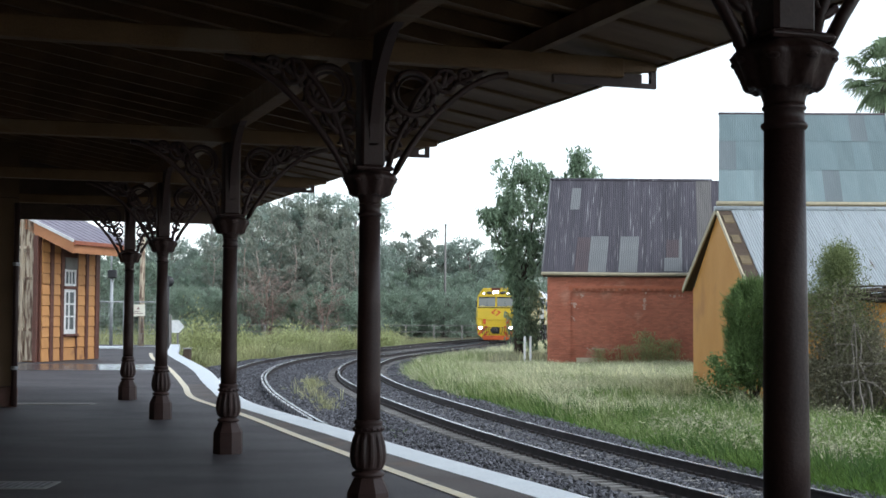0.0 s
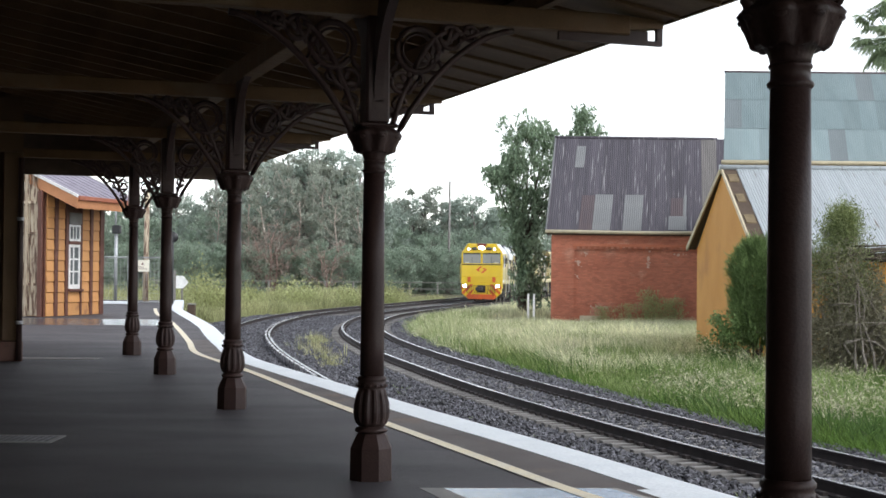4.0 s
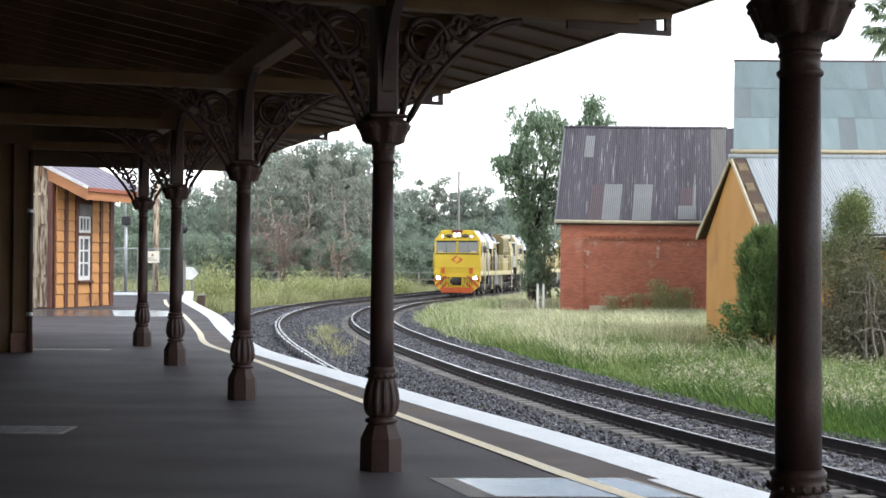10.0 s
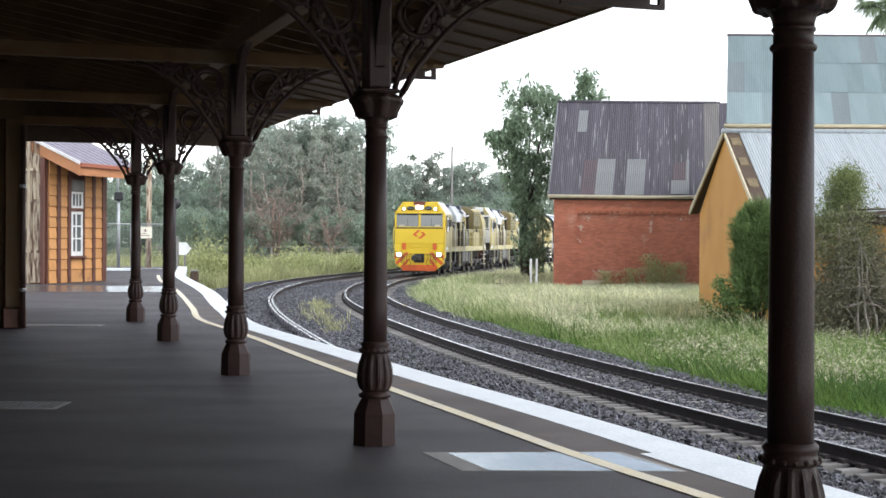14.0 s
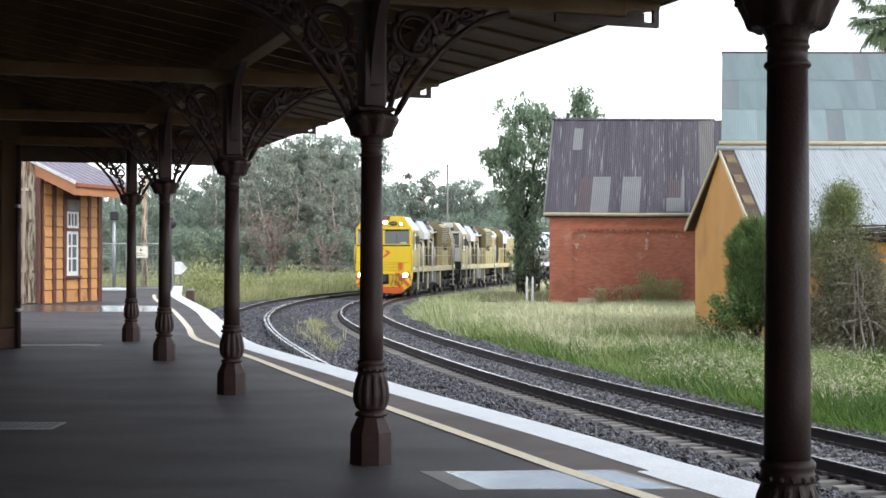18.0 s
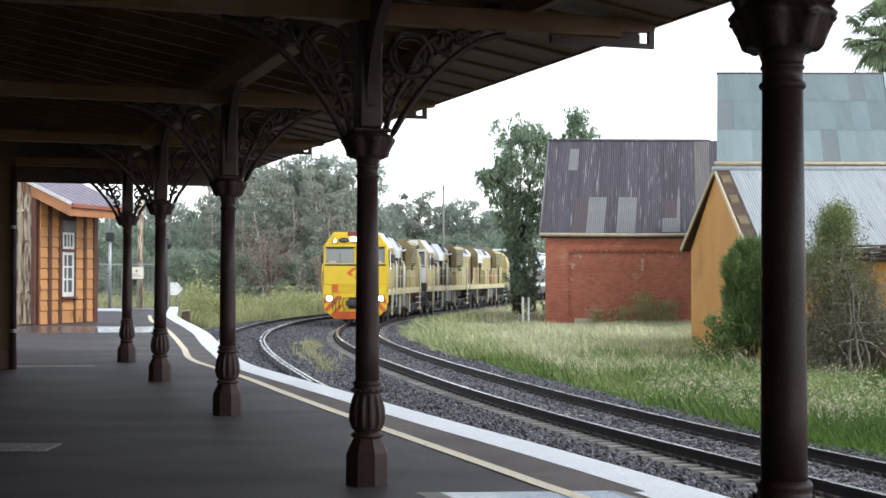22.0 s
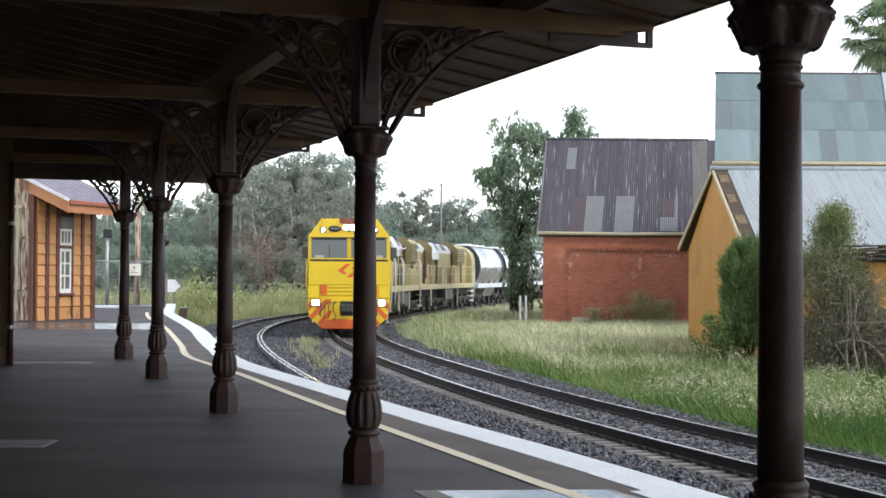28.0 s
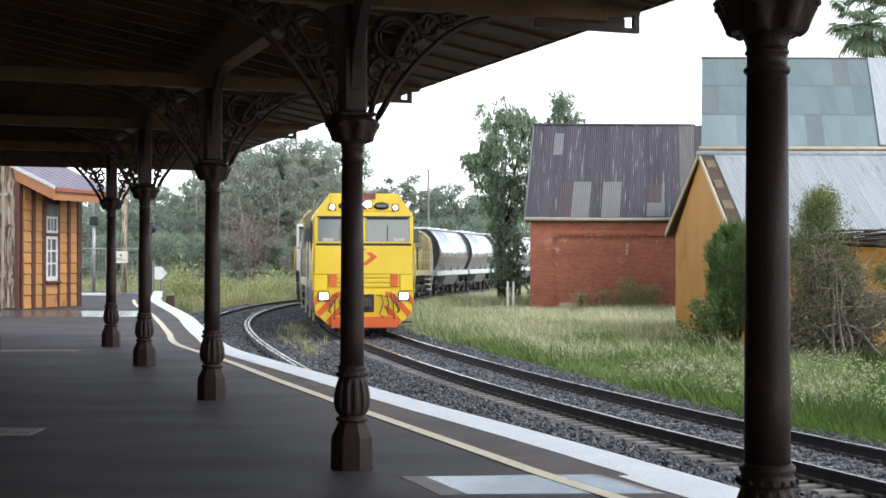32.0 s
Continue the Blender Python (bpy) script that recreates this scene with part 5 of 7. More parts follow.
def woods():
    # crowns of the far woods get their haze from the paled leaf colours
    kinds = [gum("gum_tree", 11, 15, 4.6, 0.3, GUM_LEAF, BARK, "tall gum tree in the far woods, leaves paled grey-green for haze", 46, 330, 0.17, 0.2),
             gum("gum_tree", 12, 13, 4.2, 0.26, GUM_LEAF, BARK, "tall gum tree in the far woods, leaves paled grey-green for haze", 42, 330, 0.17, 0.16),
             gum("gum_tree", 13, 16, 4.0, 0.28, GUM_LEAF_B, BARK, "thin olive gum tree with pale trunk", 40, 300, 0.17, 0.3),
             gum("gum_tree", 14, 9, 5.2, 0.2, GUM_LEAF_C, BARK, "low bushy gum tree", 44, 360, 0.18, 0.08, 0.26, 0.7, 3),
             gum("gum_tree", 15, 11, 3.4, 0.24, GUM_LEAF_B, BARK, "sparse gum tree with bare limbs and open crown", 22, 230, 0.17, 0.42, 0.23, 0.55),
             gum("scrub_tree", 16, 8, 3.6, 0.16, GUM_LEAF_R, RED_BARK, "thin reddish brown scrub tree under the gums", 34, 48, 0.13, 0.2, 0.27, 0.9, 4),
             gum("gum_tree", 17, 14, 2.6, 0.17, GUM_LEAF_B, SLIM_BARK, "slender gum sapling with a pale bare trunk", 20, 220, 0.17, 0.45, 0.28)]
    for i, k in enumerate(kinds):
        k["group"] = "far woods"
    spots = []
    # (bearing as x over y, distance, kind, scale)
    plan = [(-0.225, 150, 3, 0.95), (-0.21, 165, 1, 0.9), (-0.19, 172, 0, 0.82), (-0.172, 160, 1, 0.8), (-0.16, 150, 3, 1.0), (-0.145, 165, 0, 0.95),
            (-0.13, 150, 1, 1.12), (-0.118, 158, 0, 1.05), (-0.1, 150, 2, 0.98), (-0.092, 165, 1, 1.2), (-0.083, 152, 0, 1.08), (-0.07, 150, 2, 0.92), (-0.058, 160, 0, 1.12),
            (-0.05, 175, 1, 1.05), (-0.04, 190, 3, 1.1), (-0.03, 185, 0, 0.85), (-0.018, 190, 4, 1.15), (-0.009, 188, 4, 1.3), (0.002, 185, 4, 1.1), (0.012, 182, 1, 0.95), (0.024, 180, 0, 0.85),
            (0.035, 185, 3, 1.25), (0.046, 180, 1, 0.88), (0.06, 185, 0, 0.7), (0.08, 190, 1, 0.8), (0.1, 200, 0, 0.8), (-0.24, 160, 1, 0.9), (-0.26, 155, 0, 0.8), (-0.29, 150, 3, 1.0), (-0.32, 150, 1, 0.9),
            (-0.185, 134, 3, 0.6), (-0.155, 138, 3, 0.55), (-0.135, 134, 3, 0.55), (-0.112, 136, 3, 0.5), (-0.095, 134, 3, 0.5), (-0.08, 136, 3, 0.62), (-0.06, 138, 3, 0.55), (-0.04, 146, 3, 0.6), (-0.02, 150, 3, 0.6), (0.0, 152, 3, 0.62), (0.02, 154, 3, 0.65), (0.04, 156, 3, 0.7),
            (-0.077, 146, 2, 0.9), (-0.122, 134, 5, 0.95), (-0.117, 133, 5, 0.8), (-0.17, 136, 3, 0.6), (-0.145, 136, 3, 0.5), (-0.103, 137, 3, 0.55), (-0.07, 135, 3, 0.5), (-0.05, 140, 3, 0.55), (0.01, 148, 3, 0.55), (-0.03, 148, 3, 0.5), (-0.2, 140, 3, 0.6), (-0.22, 138, 3, 0.6), (-0.079, 132, 5, 0.7),
            (-0.137, 140, 6, 0.95), (-0.124, 138, 6, 0.8), (-0.113, 141, 6, 1.0), (-0.101, 139, 6, 0.85), (-0.086, 141, 6, 0.9), (-0.073, 138, 6, 0.8), (-0.055, 142, 6, 0.85), (-0.16, 145, 6, 0.8),
            (-0.235, 200, 3, 1.15), (-0.215, 205, 3, 1.2), (-0.195, 200, 3, 1.1), (-0.175, 205, 3, 1.2), (-0.155, 200, 3, 1.3), (-0.138, 196, 3, 1.35), (-0.12, 205, 3, 1.5), (-0.104, 196, 3, 1.45), (-0.088, 204, 3, 1.5), (-0.072, 196, 3, 1.4), (-0.055, 204, 3, 1.3), (-0.015, 205, 3, 0.9), (0.015, 200, 3, 1.2),
            (-0.11, 172, 3, 1.1), (-0.09, 176, 3, 1.15), (-0.07, 174, 3, 1.1), (-0.13, 175, 3, 1.05), (-0.05, 172, 3, 1.0), (0.005, 172, 3, 0.85), (0.03, 174, 3, 0.9), (0.05, 172, 3, 0.9),
            (-0.2, 210, 0, 1.0), (-0.15, 215, 1, 1.1), (-0.11, 210, 0, 1.2), (-0.07, 215, 1, 1.25), (-0.03, 225, 3, 1.1), (0.0, 225, 3, 0.95), (0.03, 225, 3, 1.3), (0.06, 220, 3, 1.3)]
    used = set()
    rng = random.Random(8)
    for b, y, k, s in plan:
        m = pose(b * y, y, GROUND_Z - 0.1, 0, 0, rng.uniform(0, 360))
        m = m @ Matrix.Diagonal((s * rng.uniform(0.9, 1.15), s * rng.uniform(0.9, 1.15), s, 1))
        if k not in used:
            kinds[k].matrix_basis = m
            used.add(k)
        else:
            o = copy_thing(kinds[k], m)
            o.matrix_basis = m
    return kinds


def store_tree():
    """The hanging bright tree by the brick store's corner, reaching over the line's near side."""
    t = empty("pepper_tree", pose(3.95, 80.0, GROUND_Z), label="tall green pepper tree with hanging foliage beside the brick store", category="tree")
    rng = np.random.default_rng(21)
    bm = bmesh.new()
    tube([(1.0, 0.5, -0.2), (0.9, 0.4, 2.0), (0.8, 0.4, 4.2)], 0.28, 8, bm, end=0.2)
    lobes = [(1.35, 10.4, 1.0, 0.9), (0.55, 10.2, 0.9, 0.75), (2.2, 10.0, 0.8, 0.8), (4.15, 11.2, 0.5, 0.75), (4.4, 10.2, 0.6, 0.6), (3.7, 9.9, 0.6, 0.6), (0.2, 8.7, 0.8, 0.6), (-0.75, 8.1, 0.55, 0.3), (-0.2, 8.0, 0.6, 0.4),
             (0.9, 8.9, 1.0, 0.9), (1.9, 8.9, 1.0, 1.1), (0.1, 7.0, 0.65, 0.7), (0.9, 6.9, 0.9, 1.0), (1.9, 7.2, 0.9, 1.2), (0.4, 5.8, 0.55, 0.8), (1.3, 5.4, 0.9, 1.3), (0.75, 4.3, 0.55, 1.0), (1.5, 3.6, 0.8, 1.4), (0.8, 2.4, 0.4, 1.0), (1.6, 1.9, 0.6, 1.2), (2.4, 6.0, 0.6, 1.0)]
    cs = []
    for x, z, rx, rz in lobes:
        x, z = x * 1.06, (z - 2.6) * 1.055 + 2.6
        tube([(0.85, 0.4, min(4.2, z - 0.6)), ((x + 0.85) / 2, 0.2, (z + 3.6) / 2), (x, 0, z)], 0.07, 5, bm, end=0.02)
        sub = [(x + rng.normal() * rx * 0.55, rng.normal() * rx * 0.6, z + rng.normal() * rz * 0.5) for _ in range(30)]
        for sx, sy, sz in sub:
            for _ in range(26):
                cs.append((sx + rng.normal() * 0.12, sy + rng.normal() * 0.15, sz - abs(rng.normal()) * 0.42 + 0.1))
    part("trunk", bm, DARK_BARK, t)
    leaves_mesh("crown", cs, 0.115, PEPPER_LEAF, t, rng, long=2.8, droop=1.6)


def shrubs():
    s = empty("dense_shrub", pose(7.95, 36.4, GROUND_Z), label="dense feathery green shrub against the ochre wall", category="shrub")
    rng = np.random.default_rng(31)
    tips, base = [], []
    for _ in range(620):
        a, h = rng.uniform(0, 6.28), rng.random()
        r = (1.0 * math.sin(math.pi * (0.16 + 0.68 * h)) ** 0.7) * (1 - 0.16 * rng.random() ** 0.5)
        r *= 1 + 0.28 * noise.noise(Vector((math.cos(a) * 1.6, math.sin(a) * 1.6, h * 3.2)))
        p = np.array((0.55 + 0.18 * h + r * math.cos(a), r * math.sin(a) * 0.75, 1.05 + 2.5 * h))
        tips.append(p)
        base.append(np.array((0.5 + 0.55 * (p[0] - 0.5), 0.55 * p[1], p[2] - 0.42)))
    verts, faces = [], []
    for p, q in zip(tips, base):
        d = (p - q) / np.linalg.norm(p - q)
        n = 60
        e = d * 0.75 + rng.normal(size=(n, 3)) * 0.42 + (0, 0, 0.18)
        e /= np.linalg.norm(e, axis=1)[:, None]
        w = np.cross(e, rng.normal(size=(n, 3)))
        w *= 0.011 / np.linalg.norm(w, axis=1)[:, None]
        o = q + (p - q) * rng.random((n, 1)) + rng.normal(size=(n, 3)) * 0.05
        ln = rng.uniform(0.1, 0.24, n)[:, None]
        k = len(verts)
        verts += np.stack([o - w, o + w, o + e * ln], 1).reshape(-1, 3).tolist()
        faces += (k + np.arange(3 * n).reshape(-1, 3)).tolist()
    raw("foliage", verts, faces, SHRUB_LEAF, s)
    bm = bmesh.new()
    for i in range(9):
        a = i * 0.75
        tube([(0.45, 0, 0), (0.5 + 0.2 * math.cos(a), 0.2 * math.sin(a), 1.0), (0.55 + 0.55 * math.cos(a), 0.4 * math.sin(a), 2.3)], 0.035, 5, bm, end=0.01)
    part("stems", bm, DARK_BARK, s)

    w = empty("low_weeds", pose(8.0, 36.6, GROUND_Z), label="broad-leaved weeds at the foot of the shrub", category="weeds")
    cs = []
    for _ in range(80):
        c = np.array((rng.normal() * 0.3 - 0.25, rng.normal() * 0.35 - 0.2, 0.2 + 1.25 * rng.random() ** 1.3))
        for _ in range(34):
            cs.append(c + rng.normal(size=3) * 0.1)
    leaves_mesh("foliage", cs, 0.065, SHRUB_LEAF, w, rng)

    # bare tangled shrub with a leafy top
    d = empty("twiggy_shrub", pose(10.1, 34.6, GROUND_Z), label="tangled grey half-dead shrub with some green on top", category="shrub")
    bm = bmesh.new()
    tips = []
    for i in range(60):
        x, y = abs(rng.normal()) * 1.1 - 0.4, rng.normal() * 0.4
        a = rng.uniform(-0.25 if x < 0.6 else -0.8, 1.0)
        L = rng.uniform(1.4, 3.4)
        p0 = Vector((x, y, 0))
        p1 = p0 + Vector((math.sin(a) * L * 0.4, rng.normal() * 0.2, L * 0.5))
        p2 = p1 + Vector((math.sin(a) * L * 0.8 + rng.normal() * 0.2, rng.normal() * 0.3, L * 0.42 * math.cos(a)))
        tube([p0, p1, p2], 0.022, 4, bm, end=0.007)
        tips += [p1, p2, (p1 + p2) / 2]
        for _ in range(4):
            q = p1 + (p2 - p1) * rng.random()
            tube([q, q + Vector(rng.normal(size=3) * 0.18), q + Vector((rng.normal() * 0.45, rng.normal() * 0.3, rng.normal() * 0.35))], 0.009, 3, bm, end=0.003)
    # long bare boughs sprawling in front, and a fallen bundle lying along the eave
    for x0, z0, x1, z1, bow in ((2.9, 0.3, 0.4, 1.35, 0.5), (3.1, 0.9, 0.9, 1.75, 0.35), (2.6, 0.1, 1.0, 0.9, 0.3), (0.35, 0.15, 0.15, 2.35, -0.25), (0.1, 0.1, 0.12, 2.4, -0.1), (0.55, 0.3, 0.2, 2.3, 0.1), (2.3, 0.1, 1.9, 2.6, 0.2), (2.1, 0.4, 2.3, 2.7, -0.2), (0.9, 0.9, 2.3, 2.1, -0.25), (1.3, 0.2, -0.3, 0.9, 0.4)):
        pts = [Vector((x0 + (x1 - x0) * u + rng.normal() * 0.04, -1.05 + 0.3 * rng.random(), z0 + (z1 - z0) * u + bow * math.sin(math.pi * u))) for u in np.linspace(0, 1, 7)]
        tube(pts, 0.036, 6, bm, end=0.012)
        for q in pts[2:]:
            e = q + Vector((rng.normal() * 0.35, rng.normal() * 0.15, -abs(rng.normal()) * 0.4))
            tube([q, (q + e) / 2 + Vector((0.03, 0, 0.05)), e], 0.013, 4, bm, end=0.004)
    part("branch_tangle", bm, TWIG, d, "bare grey sprawling branches")
    bm = bmesh.new()
    for _ in range(26):
        x, z = rng.uniform(-0.1, 1.2), 3.12 + rng.normal() * 0.09
        L = rng.uniform(1.2, 2.6)
        tube([(x, -0.2 + rng.normal() * 0.2, z - 0.05), (x + L * 0.5, -0.25 + rng.normal() * 0.2, z + rng.normal() * 0.06), (x + L, -0.2, z + rng.normal() * 0.12)], 0.03, 5, bm, end=0.01)
    part("fallen_bough", bm, DARK_BARK, d, "dark fallen boughs lying along the eave")
    cs = []
    for _ in range(44000):
        p = tips[int(rng.integers(len(tips)))]
        q = np.array(p) + rng.normal(size=3) * (0.3, 0.28, 0.3)
        keep = q[2] < 1.7 or q[0] < 1.0
        if q[0] > -1.0 and keep:
            cs.append(q)
    for _ in range(12000):
        cs.append((rng.normal() * 0.45 - 0.45, rng.normal() * 0.35, 1.5 * rng.random() ** 1.2))
    leaves_mesh("dry_foliage", cs, 0.028, TWIG_LEAF, d, rng, long=4.4)
    cs = []
    for cx, cz, r, n in ((0.05, 4.0, 0.3, 1700), (0.0, 3.6, 0.42, 2200), (-0.4, 3.0, 0.4, 900), (0.35, 2.9, 0.45, 900), (-0.4, 2.4, 0.5, 800), (0.5, 2.3, 0.4, 500), (1.7, 2.2, 0.35, 700), (0.1, 2.0, 0.5, 900)):
        for _ in range(3 * n):
            cs.append((cx + rng.normal() * r * 0.55, rng.normal() * 0.35, cz + rng.normal() * r * 0.6))
    leaves_mesh("green_foliage", cs, 0.022, TWIG_TOP, d, rng, long=4.6, droop=-0.8)


def palm():
    p = empty("palm_tree", pose(26.9, 82.0, GROUND_Z), label="fan palm with drooping pale green leaves above the mill roof", category="palm tree")
    part("trunk", tube([(0, 0, 0), (0.1, 0, 8), (0, 0, 16.6)], 0.4, 10, end=0.3), DARK_BARK, p)
    rng = np.random.default_rng(41)
    verts, faces = [], []
    stalks = bmesh.new()
    for i in range(54):
        a, up = i * 2.4, math.sin(radians(rng.uniform(-55, 80)))
        reach = rng.uniform(1.3, 1.9)
        d = Vector((math.cos(a) * math.sqrt(1 - up * up), math.sin(a) * math.sqrt(1 - up * up), up))
        hub = Vector((0, 0, 16.8)) + d * reach
        tube([Vector((0, 0, 16.7)), Vector((0, 0, 16.75)) + d * reach * 0.6, hub], 0.04, 4, stalks, end=0.02)
        side = d.cross(Vector((0, 0, 1))).normalized()
        over = side.cross(d)
        for j in range(17):
            b = radians(-95 + 190 * j / 16)
            L = rng.uniform(1.0, 1.35)
            e = d * math.cos(b) + side * math.sin(b) * 0.9
            w = (side * math.cos(b) - d * math.sin(b)) * 0.075 + over * 0.03
            mid = hub + e * L * 0.55 + over * 0.05
            tip = hub + e * L - Vector((0, 0, 0.28 * L + 0.12 * rng.random()))
            k = len(verts)
            verts += [hub, mid - w, mid + w, tip]
            faces += [(k, k + 1, k + 2), (k + 1, k + 3, k + 2)]
    part("stalks", stalks, PALM_LEAF, p)
    raw("crown", verts, faces, PALM_LEAF, p)


def grass_patch(name, n, place, height, width, material, label, rng, lean=0.5):
    """Blades in one mesh: place(rng, n) gives x, y, z and a scale for each blade."""
    x, y, z, k, a = place(rng, n)
    n = len(x)
    h = height * k * rng.uniform(0.55, 1.2, n)
    lx, ly = np.cos(a) * h * lean * rng.random(n), np.sin(a) * h * lean * rng.random(n)
    b = rng.uniform(0, 2 * math.pi, n)
    w = width * k * rng.uniform(0.7, 1.3, n)
    wx, wy = np.cos(b) * w, np.sin(b) * w
    v = np.stack([np.stack([x - wx, y - wy, z], 1), np.stack([x + wx, y + wy, z], 1),
                  np.stack([x + wx * 0.7 + lx * 0.4, y + wy * 0.7 + ly * 0.4, z + h * 0.6], 1), np.stack([x - wx * 0.7 + lx * 0.4, y - wy * 0.7 + ly * 0.4, z + h * 0.6], 1),
                  np.stack([x + lx, y + ly, z + h], 1)], 1)
    i = np.arange(n)[:, None] * 5
    quads = (i + np.array([0, 1, 2, 3])).tolist()
    tris = (i + np.array([3, 2, 4])).tolist()
    return tagged(raw(name, v.reshape(-1, 3).tolist(), quads + tris, material), label, "grass", kind="stuff")


def tufts(rng, tx, ty, tk, z, per, spread):
    """Blades round each tuft's middle, leaning outwards and with the wind."""
    i = np.repeat(np.arange(len(tx)), per)
    n = len(i)
    dx, dy = rng.normal(size=n) * spread, rng.normal(size=n) * spread
    a = np.arctan2(dy + rng.normal(size=n) * spread * 0.5, dx - 0.5 * spread + rng.normal(size=n) * spread * 0.5)
    return tx[i] + dx, ty[i] + dy, np.full(n, z), tk[i] * rng.uniform(0.8, 1.1, n), a


def patchy(tx, ty, scale, seed):
    return np.array([noise.noise(Vector((a * scale, b * scale * 0.6, seed))) for a, b in zip(tx, ty)])


def field_places(y0, y1, power, lo, hi, edge=2.6, cut=-1.0, seed=1.0, per=14):
    """Blades on the field right of the main line, gathered in tufts and patches."""
    def place(rng, n):
        m = n // per
        ty = y0 + (y1 - y0) * rng.random(m) ** power
        lim = lo * ty
        cx = np.array([main_line(q) for q in ty]) + edge + rng.normal(size=m) * 0.15
        tx = cx + (np.maximum(hi * ty, cx + 1) - cx) * rng.random(m)
        tk = rng.uniform(0.55, 1.2, m) * (0.85 + 0.45 * patchy(tx, ty, 0.35, 9.0))
        tk *= np.clip(1 - (ty - 55) / 26, 0.45, 1)
        ok = patchy(tx, ty, 0.45, seed) + 0.25 * rng.normal(size=m) > cut
        return tufts(rng, tx[ok], ty[ok], tk[ok], GROUND_Z - 0.02, per, 0.1)
    return place


def grasses():
    rng = np.random.default_rng(51)
    grass_patch("lawn_grass", 120000, field_places(11, 52, 1.35, 0, 0.36, 2.05), 0.36, 0.009, GRASS_GREEN, "lush green grass beside the track", rng, 1.3)
    grass_patch("tall_grass", 90000, field_places(24, 74, 1.0, 0, 0.32, 2.6, -0.08, 3.0), 0.55, 0.01, GRASS_MIX, "tall mixed green and straw grass in the field", rng, 1.2)
    grass_patch("seeding_grass", 120000, field_places(34, 72, 0.7, 0, 0.24, 3.6, 0.06, 5.0), 0.62, 0.01, GRASS_PALE, "tall pale seeding grass heads in the field", rng, 1.2)
    grass_patch("wall_grass", 40000, field_places(46, 72, 0.8, 0, 0.2, 3.4, -0.1, 13.0), 0.6, 0.01, GRASS_PALE, "fluffy pale grass before the brick store", rng, 1.3)
    grass_patch("dark_grass", 64000, field_places(14, 60, 1.15, 0, 0.34, 2.4, 0.1, 11.0), 0.5, 0.012, GRASS_DEEP, "patches of deep green rank grass", rng, 1.0)
    grass_patch("dry_grass", 9000, field_places(18, 66, 1.0, 0, 0.3, 2.6, 0.3, 7.0), 0.58, 0.009, GRASS_DULL, "dull mauve-brown dry stalks in the grass", rng, 1.0)
    x, y, z, k, _ = field_places(19, 68, 0.85, 0, 0.34, 3.0, 0.12, 5.0)(rng, 40000)
    tuft = np.stack([x + rng.normal(size=len(x)) * 0.15, y + rng.normal(size=len(x)) * 0.15, z + rng.uniform(0.32, 0.72, len(x)) * k], 1)
    tagged(leaves_mesh("seed_heads", tuft, 0.026, SEED_HEAD, None, rng, long=3.4, droop=-0.3), "pale drooping seed heads over the grass", "grass", kind="stuff")

    def far_places(rng, n):
        m = n // 9
        ty = rng.uniform(66, 122, m)
        tx = np.array([main_line(q) for q in ty]) - 7.5 - 22 * rng.random(m) ** 1.3
        k = rng.uniform(0.6, 1.2, m) * (0.7 + 1.2 * np.array([noise.noise(Vector((a * 0.18, b * 0.12, 4))) for a, b in zip(tx, ty)]))
        ok = patchy(tx, ty, 0.3, 2.0) + 0.2 * rng.normal(size=m) > -0.22
        return tufts(rng, tx[ok], ty[ok], k[ok], GROUND_Z, 9, 0.24)
    grass_patch("rank_grass", 120000, far_places, 0.95, 0.022, GRASS_FAR, "rank yellow-green grass beyond the tracks", rng, 1.0)
    for x, y, r, h in ((-13.0, 76, 1.0, 2.5), (-12.2, 77.5, 0.9, 1.8), (-15.0, 80, 1.2, 1.7), (-11.5, 84, 1.1, 1.5), (-8.6, 88, 1.3, 1.6), (-6.0, 92, 1.0, 1.4), (-17.5, 84, 1.3, 1.6), (-10, 95, 1.5, 1.7), (-3.5, 98, 1.2, 1.5)):
        sb = empty("broom_bush", pose(x, y, GROUND_Z), label="soft yellow-green broom bush beyond the tracks", category="bush", group="bushes beyond the tracks")
        cs = [(rng.normal() * r * 0.5, rng.normal() * r * 0.5, abs(rng.normal()) * h * 0.4 + 0.1) for _ in range(2600)]
        leaves_mesh("foliage", cs, 0.07, GRASS_BROOM, sb, rng, long=2.8, droop=-1.5)

    def verge(rng, n):
        m = n // 12
        ty = rng.uniform(40, 80, m)
        tx = np.array([main_line(q) for q in ty]) + 1.95 + 2.6 * rng.random(m) ** 0.8
        ok = patchy(tx, ty, 0.5, 6.0) + 0.3 * rng.normal(size=m) > -0.2
        return tufts(rng, tx[ok], ty[ok], rng.uniform(0.6, 1.25, m)[ok], GROUND_Z, 12, 0.13)
    grass_patch("verge_grass", 17000, verge, 0.46, 0.009, GRASS_PALE, "pale seeding grass crowding the track's shoulder", rng, 1.1)
    grass_patch("verge_weeds", 30000, verge, 0.42, 0.01, GRASS_MIX, "green weeds crowding the track's shoulder", rng, 1.1)

    def near_right(rng, n):
        m = n // 9
        ty = rng.uniform(74, 120, m)
        tx = np.array([main_line(q) for q in ty]) + 2.4 + 14 * rng.random(m) ** 1.4
        return tufts(rng, tx, ty, rng.uniform(0.6, 1.1, m), GROUND_Z, 9, 0.2)
    grass_patch("far_field_grass", 30000, near_right, 0.5, 0.02, GRASS_PALE, "pale seeding grass along the far track", rng)

